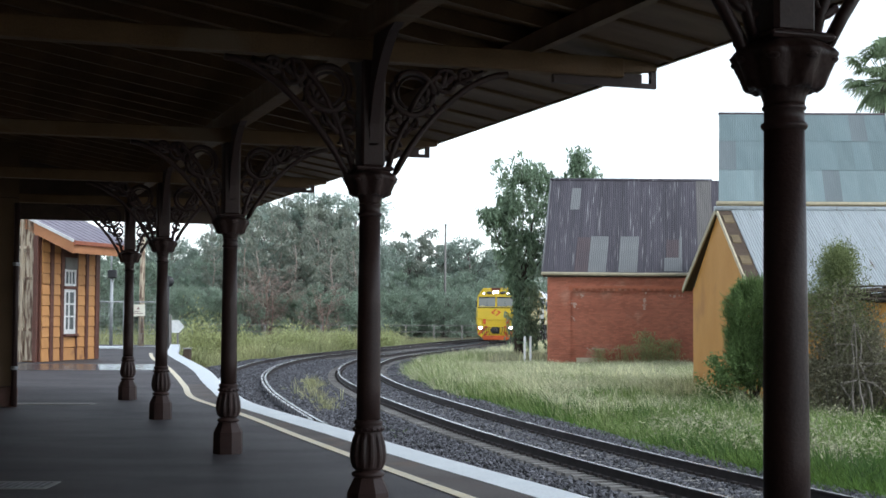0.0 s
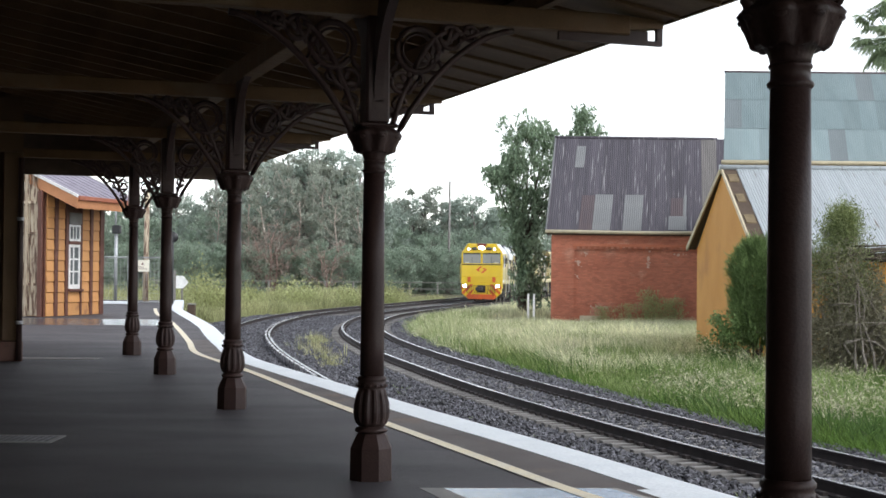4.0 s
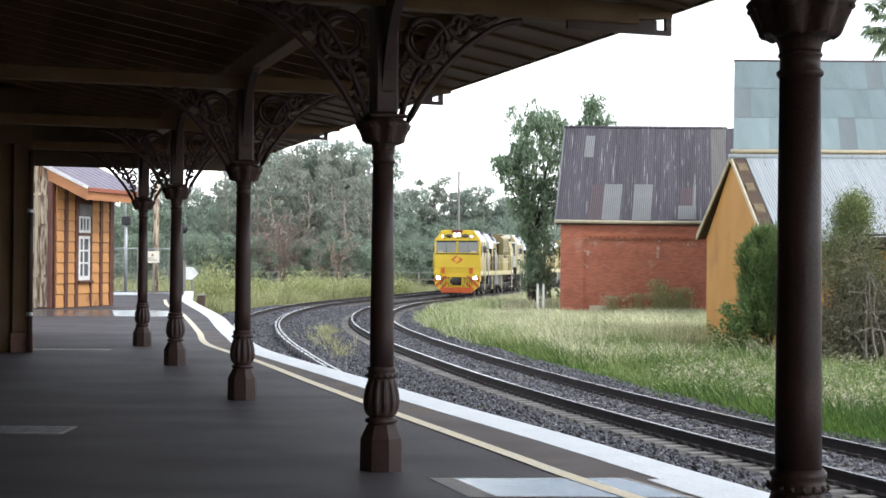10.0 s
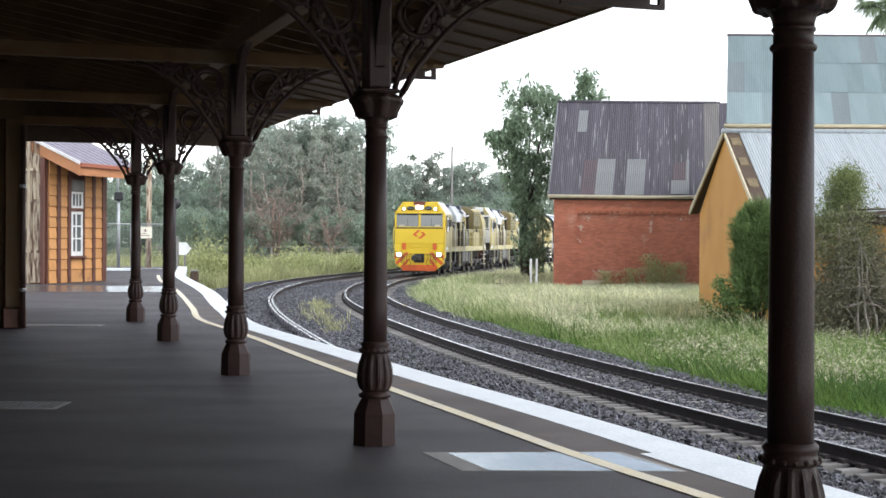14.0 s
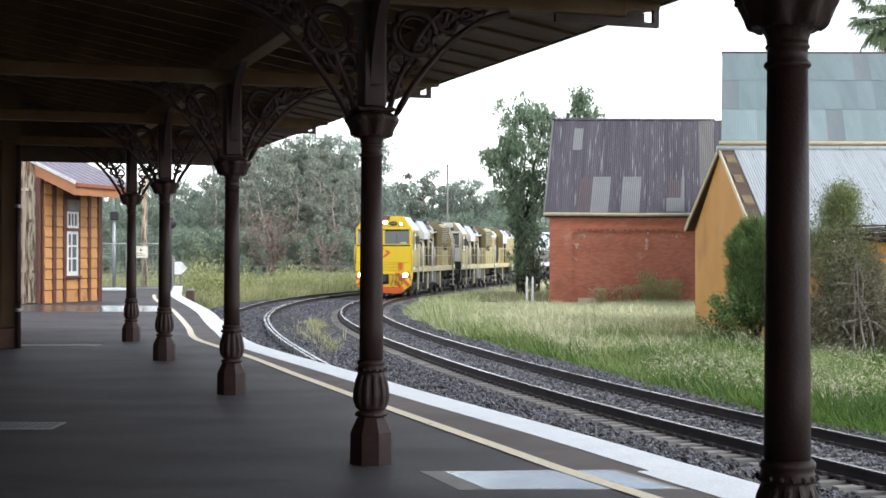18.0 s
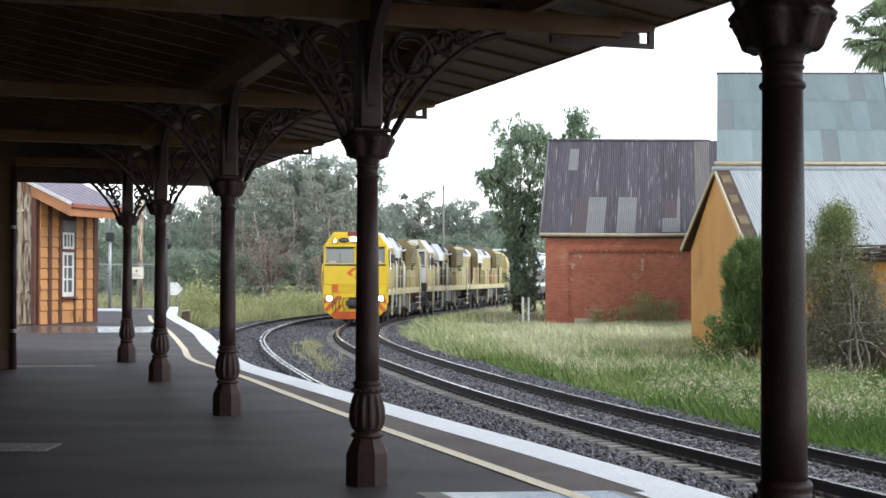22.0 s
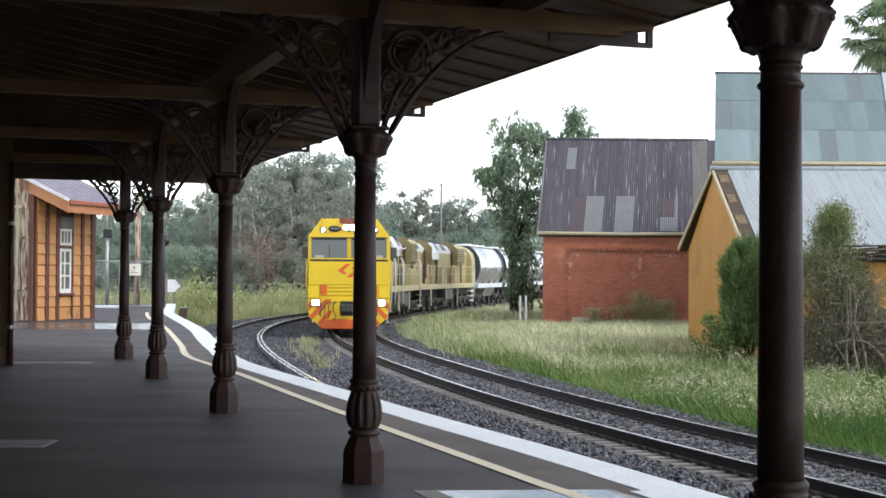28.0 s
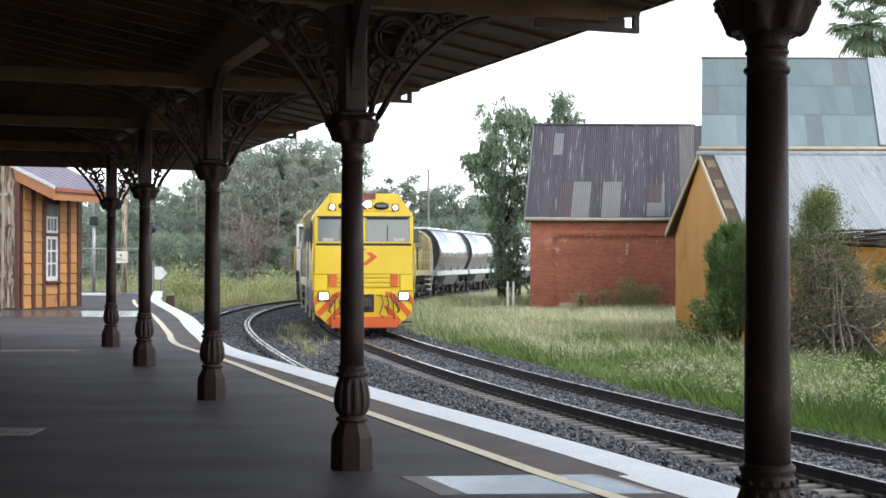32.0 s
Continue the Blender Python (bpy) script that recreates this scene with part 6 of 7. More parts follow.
    def weeds(rng, n):
        spots = [(-4.0, 44.6, 0.45), (-3.7, 42.0, 0.4), (-2.9, 37.4, 0.3), (-4.3, 47.5, 0.3), (-3.3, 39.4, 0.35), (-3.9, 45.5, 0.3), (-2.6, 35.0, 0.2)]
        m = n // 9
        s = np.array(spots)[rng.integers(0, len(spots), m)]
        return tufts(rng, s[:, 0] + rng.normal(size=m) * s[:, 2] * 0.6, s[:, 1] + rng.normal(size=m) * s[:, 2] * 1.8, rng.uniform(0.4, 1.1, m), -0.93, 9, 0.07)
    grass_patch("track_weeds", 1100, weeds, 0.36, 0.011, GRASS_STRAW, "straw-coloured weeds growing between the tracks", rng, 1.0)

    def sprigs(rng, n):
        m = n // 7
        ty = rng.uniform(12, 34, m)
        tx = np.array([main_line(q) for q in ty]) - 1.75 - 0.5 * rng.random(m)
        return tufts(rng, tx, ty, rng.uniform(0.3, 1.0, m), -0.93, 7, 0.04)
    grass_patch("ballast_sprigs", 420, sprigs, 0.13, 0.006, GRASS_MIX, "small green sprigs in the ballast by the platform", rng, 1.0)

    # tall weeds along the foot of the brick wall
    for x, y, h in ((9.9, 71.9, 1.2), (10.9, 71.8, 2.1), (11.2, 71.6, 1.6), (11.8, 71.7, 1.4), (12.3, 71.8, 1.6), (8.6, 71.8, 1.0)):
        wd = empty("wall_weed", pose(x, y, GROUND_Z), label="tall thin green weed against the brick wall", category="weed", group="weeds along the brick wall")
        cs = [(rng.normal() * 0.3, rng.normal() * 0.12, 0.8 * h * rng.random() ** 1.1) for _ in range(int(420 * h))]
        leaves_mesh("foliage", cs, 0.045, GRASS_BROOM, wd, rng, long=3.2, droop=-1.6)
        for k in range(4):
            part("stem", tube([(rng.normal() * 0.05, 0, 0), (rng.normal() * 0.1, 0, h * 0.5), (rng.normal() * 0.25, 0, h * 0.9)], 0.012, 4, end=0.005), GRASS_BROOM, wd)


def lineside():
    for x, y, lean in ((-26.2, 163, 0.0), (-9.05, 158, 0.0), (1.15, 150, 0.3)):
        p = empty("telegraph_pole", pose(x, y, GROUND_Z, 0, lean, 0), label="tall grey wooden telegraph pole", category="pole", group="telegraph poles")
        part("shaft", tube([(0, 0, 0), (0, 0, 6), (0, 0, 13.5 if x < -1 else 12.2)], 0.2 if x < -1 else 0.15, 8, end=0.15 if x < -1 else 0.11), POLE_WOOD, p)
        part("cap", boxes((-0.16, -0.16, 0, 0.16, 0.16, 0.05)), GALV_POST, p).location.z = 13.5 if x < -1 else 12.2
    for x in (4.87, 5.18):
        w = empty("white_marker_post", pose(x * 0.985, 73.2, GROUND_Z), label="white-painted marker post in the grass", category="post", group="white marker posts")
        part("shaft", boxes((-0.055, -0.055, 0, 0.055, 0.055, 1.36), bevel=0.015), WHITE_POST, w)
        part("cap", boxes((-0.065, -0.065, 1.362, 0.065, 0.065, 1.39), bevel=0.012), WHITE_POST, w)
    f = empty("boundary_fence", pose(-26, 128, GROUND_Z), label="low rail fence beyond the rank grass", category="fence")
    for i in range(14):
        part("post", boxes((i * 2.6 - 0.07, -0.07, 0, i * 2.6 + 0.07, 0.07, 1.45)), POLE_WOOD, f)
    for z in (0.8, 1.4):
        part("rail", boxes((-0.5, -0.03, z, 34.5, 0.03, z + 0.06)), POLE_WOOD, f)
    s = empty("point_lever", pose(-3.0, 69.5, RAIL_Z - 0.2), label="dark point lever stand beside the track", category="point lever")
    part("stand", boxes((-0.18, -0.18, 0, 0.18, 0.18, 0.4), bevel=0.03), LOCO_DARK, s)
    part("lever", tube([(0, 0, 0.4), (0.05, 0, 0.9), (0.12, 0, 1.5)], 0.04, 8), LOCO_DARK, s)


BRICK_FRONT = mat("red_brick_front", (0.53, 0.19, 0.115), (0.42, 0.14, 0.085), scale=0.9, rough=0.85, fine=20, island=0.15, stain=(0.52, 0.25, 0.17), stain_scale=0.7, stain_at=0.58)
MILL_PATCH = mat("brown_grey_patched_iron", (0.15, 0.175, 0.182), (0.125, 0.15, 0.157), scale=0.6, rough=0.55, stretch=(3, 1, 0.5))
PALE_GALV = mat("pale_blue_galvanised_iron", (0.205, 0.262, 0.268), (0.165, 0.22, 0.225), scale=0.5, rough=0.55, metal=0.05, vary=0.12, stretch=(3, 1, 0.5))
PALE_ROOF = mat("faded_grey_iron", (0.17, 0.158, 0.15), (0.13, 0.12, 0.115), scale=0.6, rough=0.6, metal=0.2, stretch=(5, 1, 0.4))
GUM_LEAF_R = leafy("reddish_scrub_leaf", (0.33, 0.27, 0.235), (0.26, 0.245, 0.205), 0.3, 0.15)
RED_BARK = mat("red_brown_bark", (0.3, 0.2, 0.165), (0.22, 0.15, 0.125), scale=1.2, rough=0.9, fine=14)
SLIM_BARK = mat("pale_smooth_bark", (0.5, 0.43, 0.38), (0.38, 0.3, 0.25), scale=1.2, rough=0.9, fine=14, stretch=(3, 3, 0.6))
CHIP = mat("pale_pink_render_flake", (0.6, 0.42, 0.33), (0.5, 0.32, 0.24), scale=4, rough=0.85)
RAKE_TRIM = mat("weathered_olive_cream_rake", (0.46, 0.41, 0.27), (0.34, 0.3, 0.19), scale=3, rough=0.7)
BLOCK_TIMBER = mat("weathered_block_timber", (0.19, 0.14, 0.075), (0.12, 0.09, 0.05), rough=0.8)
# raised in tone as well, with the woods' haze in its colour
GUM_LEAF_C = leafy("hazed_understorey_leaf", (0.35, 0.425, 0.33), (0.21, 0.275, 0.21), 0.35, 0.16)
GRASS_DULL = leafy("dull_dry_stalk", (0.36, 0.31, 0.26), (0.28, 0.26, 0.2), 0.5, 0.4)
GRASS_BROOM = leafy("yellow_green_broom", (0.47, 0.49, 0.25), (0.35, 0.39, 0.18), 0.5, 0.3)
GRASS_DEEP = leafy("deep_green_grass", (0.085, 0.15, 0.045), (0.13, 0.2, 0.07), 0.5, 0.4)
GRASS_STRAW = leafy("straw_weed", (0.48, 0.46, 0.27), (0.33, 0.36, 0.17), 0.8, 0.45)
SEED_HEAD = leafy("pale_seed_head", (0.6, 0.58, 0.4), (0.46, 0.46, 0.29), 0.5, 0.25)
TWIG_TOP = leafy("dull_green_shrub_leaf", (0.24, 0.28, 0.12), (0.15, 0.18, 0.085), 1.0, 0.4)
TWIG_LEAF = leafy("grey_brown_dry_leaf", (0.27, 0.255, 0.175), (0.17, 0.165, 0.115), 1.0, 0.4)
GRASS_MIX = leafy("green_straw_grass", (0.21, 0.3, 0.1), (0.39, 0.43, 0.2), 0.35, 0.45)

brick_store()
ochre_shed()
grey_mill()
woods()
store_tree()
shrubs()
palm()
grasses()
lineside()


# ---- the train ----
def bogie(parent, y, wheels, base, w=0.82, material=None):
    """A bogie under a vehicle: side frames, bolster and its wheelsets."""
    material = material or LOCO_DARK
    b = part("bogie", boxes((-0.3, y - 0.5, 0.55, 0.3, y + 0.5, 0.8)), LOCO_DARK, parent)
    for s in (-1, 1):
        bm = boxes((s * 1.12 - 0.09, y - base / 2 - 0.5, 0.48, s * 1.12 + 0.09, y + base / 2 + 0.5, 0.74), bevel=0.03)
        part("side_frame", bm, material, b)
        for i in range(wheels):
            wy = y - base / 2 + base * i / (wheels - 1)
            bm = boxes((s * 1.2 - 0.1, wy - 0.16, 0.3, s * 1.2 + 0.1, wy + 0.16, 0.66), bevel=0.03)
            part("axle_box", bm, material, b)
    out = []
    for i in range(wheels):
        wy = y - base / 2 + base * i / (wheels - 1)
        bm = bmesh.new()
        rot = Matrix.Rotation(radians(90), 4, 'Y')
        for s in (-1, 1):
            lathe([(0.12, -0.06), (0.3, -0.05), (0.42, -0.065), (0.5, -0.065), (0.5, 0.05), (0.52, 0.065), (0.42, 0.07), (0.3, 0.04), (0.12, 0.05)], 20, Matrix.Translation((s * 0.74, 0, 0)) @ rot, bm)
        lathe([(0.09, -0.8), (0.09, 0.8)], 10, rot, bm)
        for s in (-1, 1):
            for k in range(4):
                a = k * math.pi / 2
                box(bm, s * 0.8 - 0.01, 0.3 * math.cos(a) - 0.035, 0.3 * math.sin(a) - 0.035, s * 0.8 + 0.01, 0.3 * math.cos(a) + 0.035, 0.3 * math.sin(a) + 0.035)
        wob = part("wheelset", bm, WHEEL_STEEL, b)
        wob.matrix_basis = pose(0, wy, 0.5)
        out.append(wob)
    return out


def locomotive(label, leading):
    """Cab at the front end, which is y = 0 and looks to -y; the hood runs back."""
    v = empty("locomotive", label=label, category="locomotive", group="locomotives of the train")
    bright = LOCO_ORANGE if leading else LOCO_DARK
    L = 13.2
    # frame and walkways
    part("underframe", boxes((-1.4, 0.43, 1.28, 1.4, L - 0.4, 1.58), bevel=0.02), LOCO_SILL, v, "dusty cream side sill")
    part("frame_core", boxes((-0.9, 0.8, 0.85, 0.9, L - 0.5, 1.28)), LOCO_DARK, v)
    # nose and cab: an outline with chamfered roof
    cab = [(-1.475, 0.95 if leading else 1.5), (1.475, 0.95 if leading else 1.5), (1.475, 3.46), (1.43, 3.58), (1.0, 4.17), (-1.0, 4.17), (-1.43, 3.58), (-1.475, 3.46)]
    bm = bmesh.new()
    prism(bm, cab, 0.06, 0.42)
    part("cab", bm, LOCO_YELLOW if leading else LOCO_HOOD, v, "flat-fronted bright yellow cab" if leading else "dusty cream cab shell")
    bm = bmesh.new()
    prism(bm, [(-1.474, 1.584), (1.474, 1.584), (1.474, 3.46), (-1.474, 3.46)], 0.424, 1.95)
    part("cab_body", bm, LOCO_HOOD, v, "dusty pale yellow cab body")
    face = LOCO_YELLOW if leading else LOCO_WHITE
    part("front_panel", boxes((-1.45, 0.0, 1.78, 1.45, 0.06, 2.63), bevel=0.02), face, v)
    bm = boxes(*[(-1.05 if k else -0.75, 0.01, 1.26 + 0.14 * k, 1.05 if k else 0.75, 0.075, 1.355 + 0.14 * k) for k in range(4)], bevel=0.012)
    part("front_grille", bm, LOCO_YELLOW, v, "yellow slatted panel")
    for s in (-1, 1):
        part("front_corner", boxes((s * 1.27 - 0.2, 0.0, 1.3, s * 1.27 + 0.2, 0.06, 1.77), bevel=0.02), LOCO_YELLOW if leading else LOCO_DARK, v)
        part("jacking_pad", boxes((s * 0.9 - 0.11, -0.02, 1.42, s * 0.9 + 0.11, 0.01, 1.79), bevel=0.01), bright, v, "orange step square" if leading else "")
    # windscreen
    part("windscreen_surround", boxes((-1.44, 0.015, 2.63, 1.44, 0.055, 2.745), (-1.44, 0.015, 3.475, 1.44, 0.055, 3.62), (-1.44, 0.015, 2.745, -1.36, 0.055, 3.475), (1.36, 0.015, 2.745, 1.44, 0.055, 3.475), (-0.035, 0.015, 2.745, 0.035, 0.055, 3.475)), face, v)
    part("upper_seal", boxes((-1.38, 0.005, 3.46, 1.38, 0.014, 3.5)), BLACK_PAINT, v)
    part("lower_seal", boxes((-1.4, 0.005, 2.63, 1.4, 0.014, 2.7)), BLACK_PAINT, v)
    for s in (-1, 1):
        wsc = part("windscreen", boxes((min(s * 0.075, s * 1.355), 0.035, 2.75, max(s * 0.075, s * 1.355), 0.05, 3.47)), CAB_GLASS, v, "dark reflective windscreen")
        part("wiper", boxes((s * 0.7 - 0.012, 0.02, 2.76, s * 0.7 + 0.012, 0.03, 3.22)), BLACK_PAINT, wsc)
        part("sun_visor", boxes((s * 0.7 - 0.6, 0.028, 3.4, s * 0.7 + 0.6, 0.033, 3.465)), LOCO_DARK, wsc)
        part("console", boxes((s * 1.05 - 0.16, 0.028, 2.755, s * 1.05 + 0.16, 0.033, 2.85)), LOCO_SIDE_GREY, wsc)
    # brow with number boards and lights
    part("brow", boxes((-0.98, 0.02, 3.64, 0.98, 0.06, 4.14), bevel=0.015), face, v)
    for s in (-1, 1):
        nb = part("number_board", lathe([(0.02, 0), (0.19, 0), (0.19, 0.02), (0.02, 0.02)], 20, Matrix.Translation((s * 0.52, 0.02, 3.8)) @ Matrix.Rotation(radians(90), 4, 'X') @ Matrix.Diagonal((1.25, 0.6, 1, 1))), BLACK_PAINT, v, "black oval number board")
        part("digit_bars", boxes((s * 0.52 - 0.14, -0.006, 3.765, s * 0.52 + 0.14, -0.001, 3.835)), LOCO_TANK, nb)
        mk = part("marker_light", boxes((s * 0.93 - 0.11, -0.01, 3.66, s * 0.93 + 0.11, 0.05, 3.86), bevel=0.02), LAMP_HOUSING, v)
        part("marker_lens", lathe([(0.005, 0), (0.065, 0), (0.06, 0.02), (0.005, 0.025)], 14, Matrix.Translation((s * 0.93, -0.011, 3.76)) @ Matrix.Rotation(radians(90), 4, 'X')), DITCH_LIGHT if leading else LAMP_HOUSING, mk)
    hl = part("headlight", boxes((-0.24, -0.05, 3.72, 0.24, 0.02, 3.98), bevel=0.03), LAMP_HOUSING, v, "twin headlight in a dark housing")
    for s in (-1, 1):
        part("headlight_lens", lathe([(0.005, 0), (0.105, 0), (0.1, 0.02), (0.005, 0.03)], 16, Matrix.Translation((s * 0.115, -0.051, 3.85)) @ Matrix.Rotation(radians(90), 4, 'X')), HEADLIGHT if leading else LAMP_HOUSING, hl)
    part("headlight_rim", boxes((-0.34, -0.02, 4.0, 0.34, 0.04, 4.17)), HEADLIGHT_BROW if leading else LOCO_YELLOW, v)
    # emblem: two facing chevrons drawn as plain shapes
    for s in (1, -1):
        bm = bmesh.new()
        pts = [(-0.4, 0.0), (-0.1, 0.24), (0.08, 0.24), (-0.2, 0.0), (-0.05, -0.13), (-0.22, -0.13)]
        prism(bm, [(s * x + 0.0, s * z + 2.3) for x, z in pts], -0.008, -0.001)
        part("emblem", bm, LOCO_ORANGE, v, "orange chevron emblem")
    # pilot
    bm = bmesh.new()
    prism(bm, [(-1.42, 0.62), (-1.0, 0.28), (1.0, 0.28), (1.42, 0.62), (1.45, 1.27), (-1.45, 1.27)], -0.02, 0.3)
    part("pilot", bm, LOCO_YELLOW if leading else LOCO_DARK, v, "yellow pilot sheet" if leading else "")
    part("plough", boxes((-0.98, -0.12, 0.2, 0.98, 0.0, 0.55), bevel=0.03), bright, v, "orange-red plough at rail height" if leading else "")
    for s in (-1, 1):
        for quad in ([(1.02, 1.27), (1.28, 1.27), (1.45, 1.1), (1.45, 0.84)], [(0.6, 1.27), (0.82, 1.27), (1.42, 0.66), (1.3, 0.53)], [(0.55, 0.86), (0.72, 0.86), (1.12, 0.42), (1.0, 0.29)]):
            bm = bmesh.new()
            prism(bm, [(s * x, z) for x, z in quad], -0.03, -0.021)
            part("warning_stripe", bm, bright, v, "orange diagonal warning stripe" if leading else "")
        dl = part("ditch_light", boxes((s * 1.18 - 0.17, -0.09, 1.0, s * 1.18 + 0.17, 0.0, 1.28), bevel=0.03), LAMP_HOUSING, v)
        part("ditch_lens", boxes((s * 1.18 - 0.115, -0.12, 1.05, s * 1.18 + 0.115, -0.092, 1.24), bevel=0.012), DITCH_LIGHT if leading else LAMP_HOUSING, dl)
    cp = part("coupler", boxes((-0.16, -0.62, 0.8, 0.16, 0.0, 1.08), bevel=0.05), LOCO_DARK, v, "grimy knuckle coupler")
    part("knuckle", boxes((-0.3, -0.75, 0.8, 0.05, -0.5, 1.1), bevel=0.06), LOCO_DARK, cp)
    part("coupler_pocket", boxes((-0.3, -0.05, 0.68, 0.3, -0.021, 1.2), bevel=0.01), BLACK_PAINT, v)
    for s in (-1, 1):
        for k, (x, z) in enumerate(((0.5, 0.52), (0.66, 0.6), (0.8, 0.48), (0.9, 0.66))):
            part("brake_hose", tube([(s * x, -0.04, 1.2), (s * (x + 0.06), -0.16, 0.95), (s * (x - 0.05 + 0.06 * k), -0.2, z + 0.1), (s * (x + 0.08), -0.14, z)], 0.017 + 0.006 * (k % 2), 6), HOSE_RED if k % 2 else LOCO_DARK, v)
        part("uncoupling_lever", tube([(s * 0.35, -0.1, 1.18), (s * 0.8, -0.14, 1.12), (s * 1.05, -0.12, 0.7)], 0.016, 6), HOSE_RED, v)
        part("hand_rail", tube([(s * 1.5, -0.02, 1.4), (s * 1.53, -0.05, 2.0), (s * 1.5, -0.02, 2.7)], 0.018, 6), LOCO_YELLOW, v)
        for sz in (0.34, 0.66):
            part("corner_step", boxes((min(s * 1.1, s * 1.46), 0.32, sz, max(s * 1.1, s * 1.46), 0.62, sz + 0.04)), LOCO_DARK, v)
        # cab side
        part("cab_side", boxes((min(s * 1.476, s * 1.49), 0.5, 1.6, max(s * 1.476, s * 1.49), 1.93, 3.35)), LOCO_HOOD if s > 0 else LOCO_SIDE_GREY, v, "dusty cab side panel")
        sw = part("side_window", boxes((min(s * 1.491, s * 1.5), 0.55, 2.45, max(s * 1.491, s * 1.5), 1.2, 3.3)), SIDE_GLASS, v, "dark cab side window")
        for wy in (0.49, 1.2):
            part("window_surround", boxes((min(s * 1.501, s * 1.52), wy, 2.54, max(s * 1.501, s * 1.52), wy + 0.06, 3.36)), BLACK_PAINT, sw)
        part("cab_door", boxes((min(s * 1.491, s * 1.5), 1.34, 1.62, max(s * 1.491, s * 1.5), 1.88, 3.3)), LOCO_HOOD, v)
        part("mirror", boxes((min(s * 1.52, s * 1.72), 0.75, 2.75, max(s * 1.52, s * 1.72), 0.8, 3.15)), LAMP_HOUSING, v)
    bm = bmesh.new()
    prism(bm, [(-1.47, 3.462), (1.47, 3.462), (1.42, 3.58), (0.98, 4.15), (-0.98, 4.15), (-1.42, 3.58)], 0.42, 1.95)
    part("cab_roof", bm, LOCO_WHITE, v, "white cab roof")
    # hood sections
    part("hood", boxes((-0.98, 1.96, 1.58, 0.98, L - 1.2, 3.46), bevel=0.04), LOCO_HOOD, v, "pale yellow hood with doors")
    part("hood_roof", lathe_roof(1.0, 3.44, 4.06, 1.97, L - 1.25), LOCO_WHITE, v, "white hood roof")
    part("radiator", boxes((-1.36, 8.6, 2.7, 1.36, 11.1, 3.95), bevel=0.12), LOCO_HOOD, v, "flared radiator wings")
    bm = bmesh.new()
    prism(bm, [(-1.3, 3.05), (1.3, 3.05), (1.3, 3.4), (0.9, 4.02), (-0.9, 4.02), (-1.3, 3.4)], 4.0, 5.6)
    part("dynamic_brake", bm, LOCO_SILVER, v, "silver-white sloped brake housing")
    # front face of the radiator wings: its shade is put into the colour
    bm = bmesh.new()
    prism(bm, [(-1.42, 2.62), (1.42, 2.62), (1.42, 3.72), (1.05, 4.06), (-1.05, 4.06), (-1.42, 3.72)], 8.5, 8.595)
    part("radiator_end", bm, LOCO_HOOD_SHADED, v, "front edge of the radiator wings, its shade painted in dark olive")
    for s in (-1, 1):
        for y0, y1 in ((2.3, 3.1), (5.7, 6.4), (6.9, 7.6), (11.3, 11.8)):
            bm = bmesh.new()
            prism(bm, [(s * 0.985, 3.6), (s * 1.0, 3.62), (s * 0.72, 4.0), (s * 0.7, 3.98)], y0, y1)
            part("roof_grille", bm, LOCO_NAVY, v, "dark grille let into the sloped roof")
    part("exhaust", boxes((-0.3, 7.4, 4.05, 0.3, 8.1, 4.2), bevel=0.03), LOCO_DARK, v)
    for y in (3.9, 6.9, 9.0, 11.2):
        for s in (-1, 1):
            part("roof_hatch", boxes((min(s * 0.3, s * 0.86), y, 3.92, max(s * 0.3, s * 0.86), y + 0.75, 4.09), bevel=0.02), LOCO_NAVY, v, "dark roof hatch")
    for k, y in enumerate((6.4, 9.9)):
        part("roof_fan", lathe([(0.02, 4.05), (0.6, 4.05), (0.6, 4.14), (0.5, 4.16), (0.02, 4.16)], 18, Matrix.Translation((0, y, 0))), LAMP_HOUSING, v)
    if leading:
        part("rear_cowl", lathe_roof(1.38, 1.6, 4.05, L - 1.6, L - 0.5, full=True), LOCO_HOOD, v, "rounded rear end")
    for s in (-1, 1):
        for i in range(9):
            y = 2.02 + i * 0.73
            if i in (3, 7):
                part("side_grille", boxes((min(s * 0.981, s * 1.01), y, 1.9, max(s * 0.981, s * 1.01), y + 0.64, 3.1)), LOCO_DARK, v, "dark louvred grille")
                continue
            dr = part("hood_door", boxes((min(s * 0.981, s * 1.0), y, 1.75, max(s * 0.981, s * 1.0), y + 0.64, 3.2), bevel=0.006), LOCO_RUST if i in (2, 5) else LOCO_HOOD, v)
            part("door_latch", boxes((min(s * 1.001, s * 1.02), y + 0.5, 2.4, max(s * 1.001, s * 1.02), y + 0.56, 2.55)), LOCO_DARK, dr)
        for i in range(9):
            part("radiator_slat", boxes((min(s * 1.361, s * 1.39), 8.8, 2.8 + 0.11 * i, max(s * 1.361, s * 1.39), 10.9, 2.84 + 0.11 * i)), LOCO_DARK, v)
        part("equipment_locker", boxes((min(s * 0.99, s * 1.3), 6.5, 1.58, max(s * 0.99, s * 1.3), 7.6, 2.5), bevel=0.02), LOCO_TANK, v)
        part("battery_box", boxes((min(s * 0.99, s * 1.34), 9.0, 1.58, max(s * 0.99, s * 1.34), 10.9, 2.45), bevel=0.02), LOCO_HOOD, v)
        # hand rails
        bm = bmesh.new()
        for z in (2.15, 2.62):
            tube([(s * 1.4, 2.0, z), (s * 1.4, 8, z), (s * 1.4, L - 1.0, z)], 0.02, 6, bm)
        part("walkway_rail", bm, LOCO_RAIL, v)
        for i in range(12):
            y = 2.05 + i * 0.9
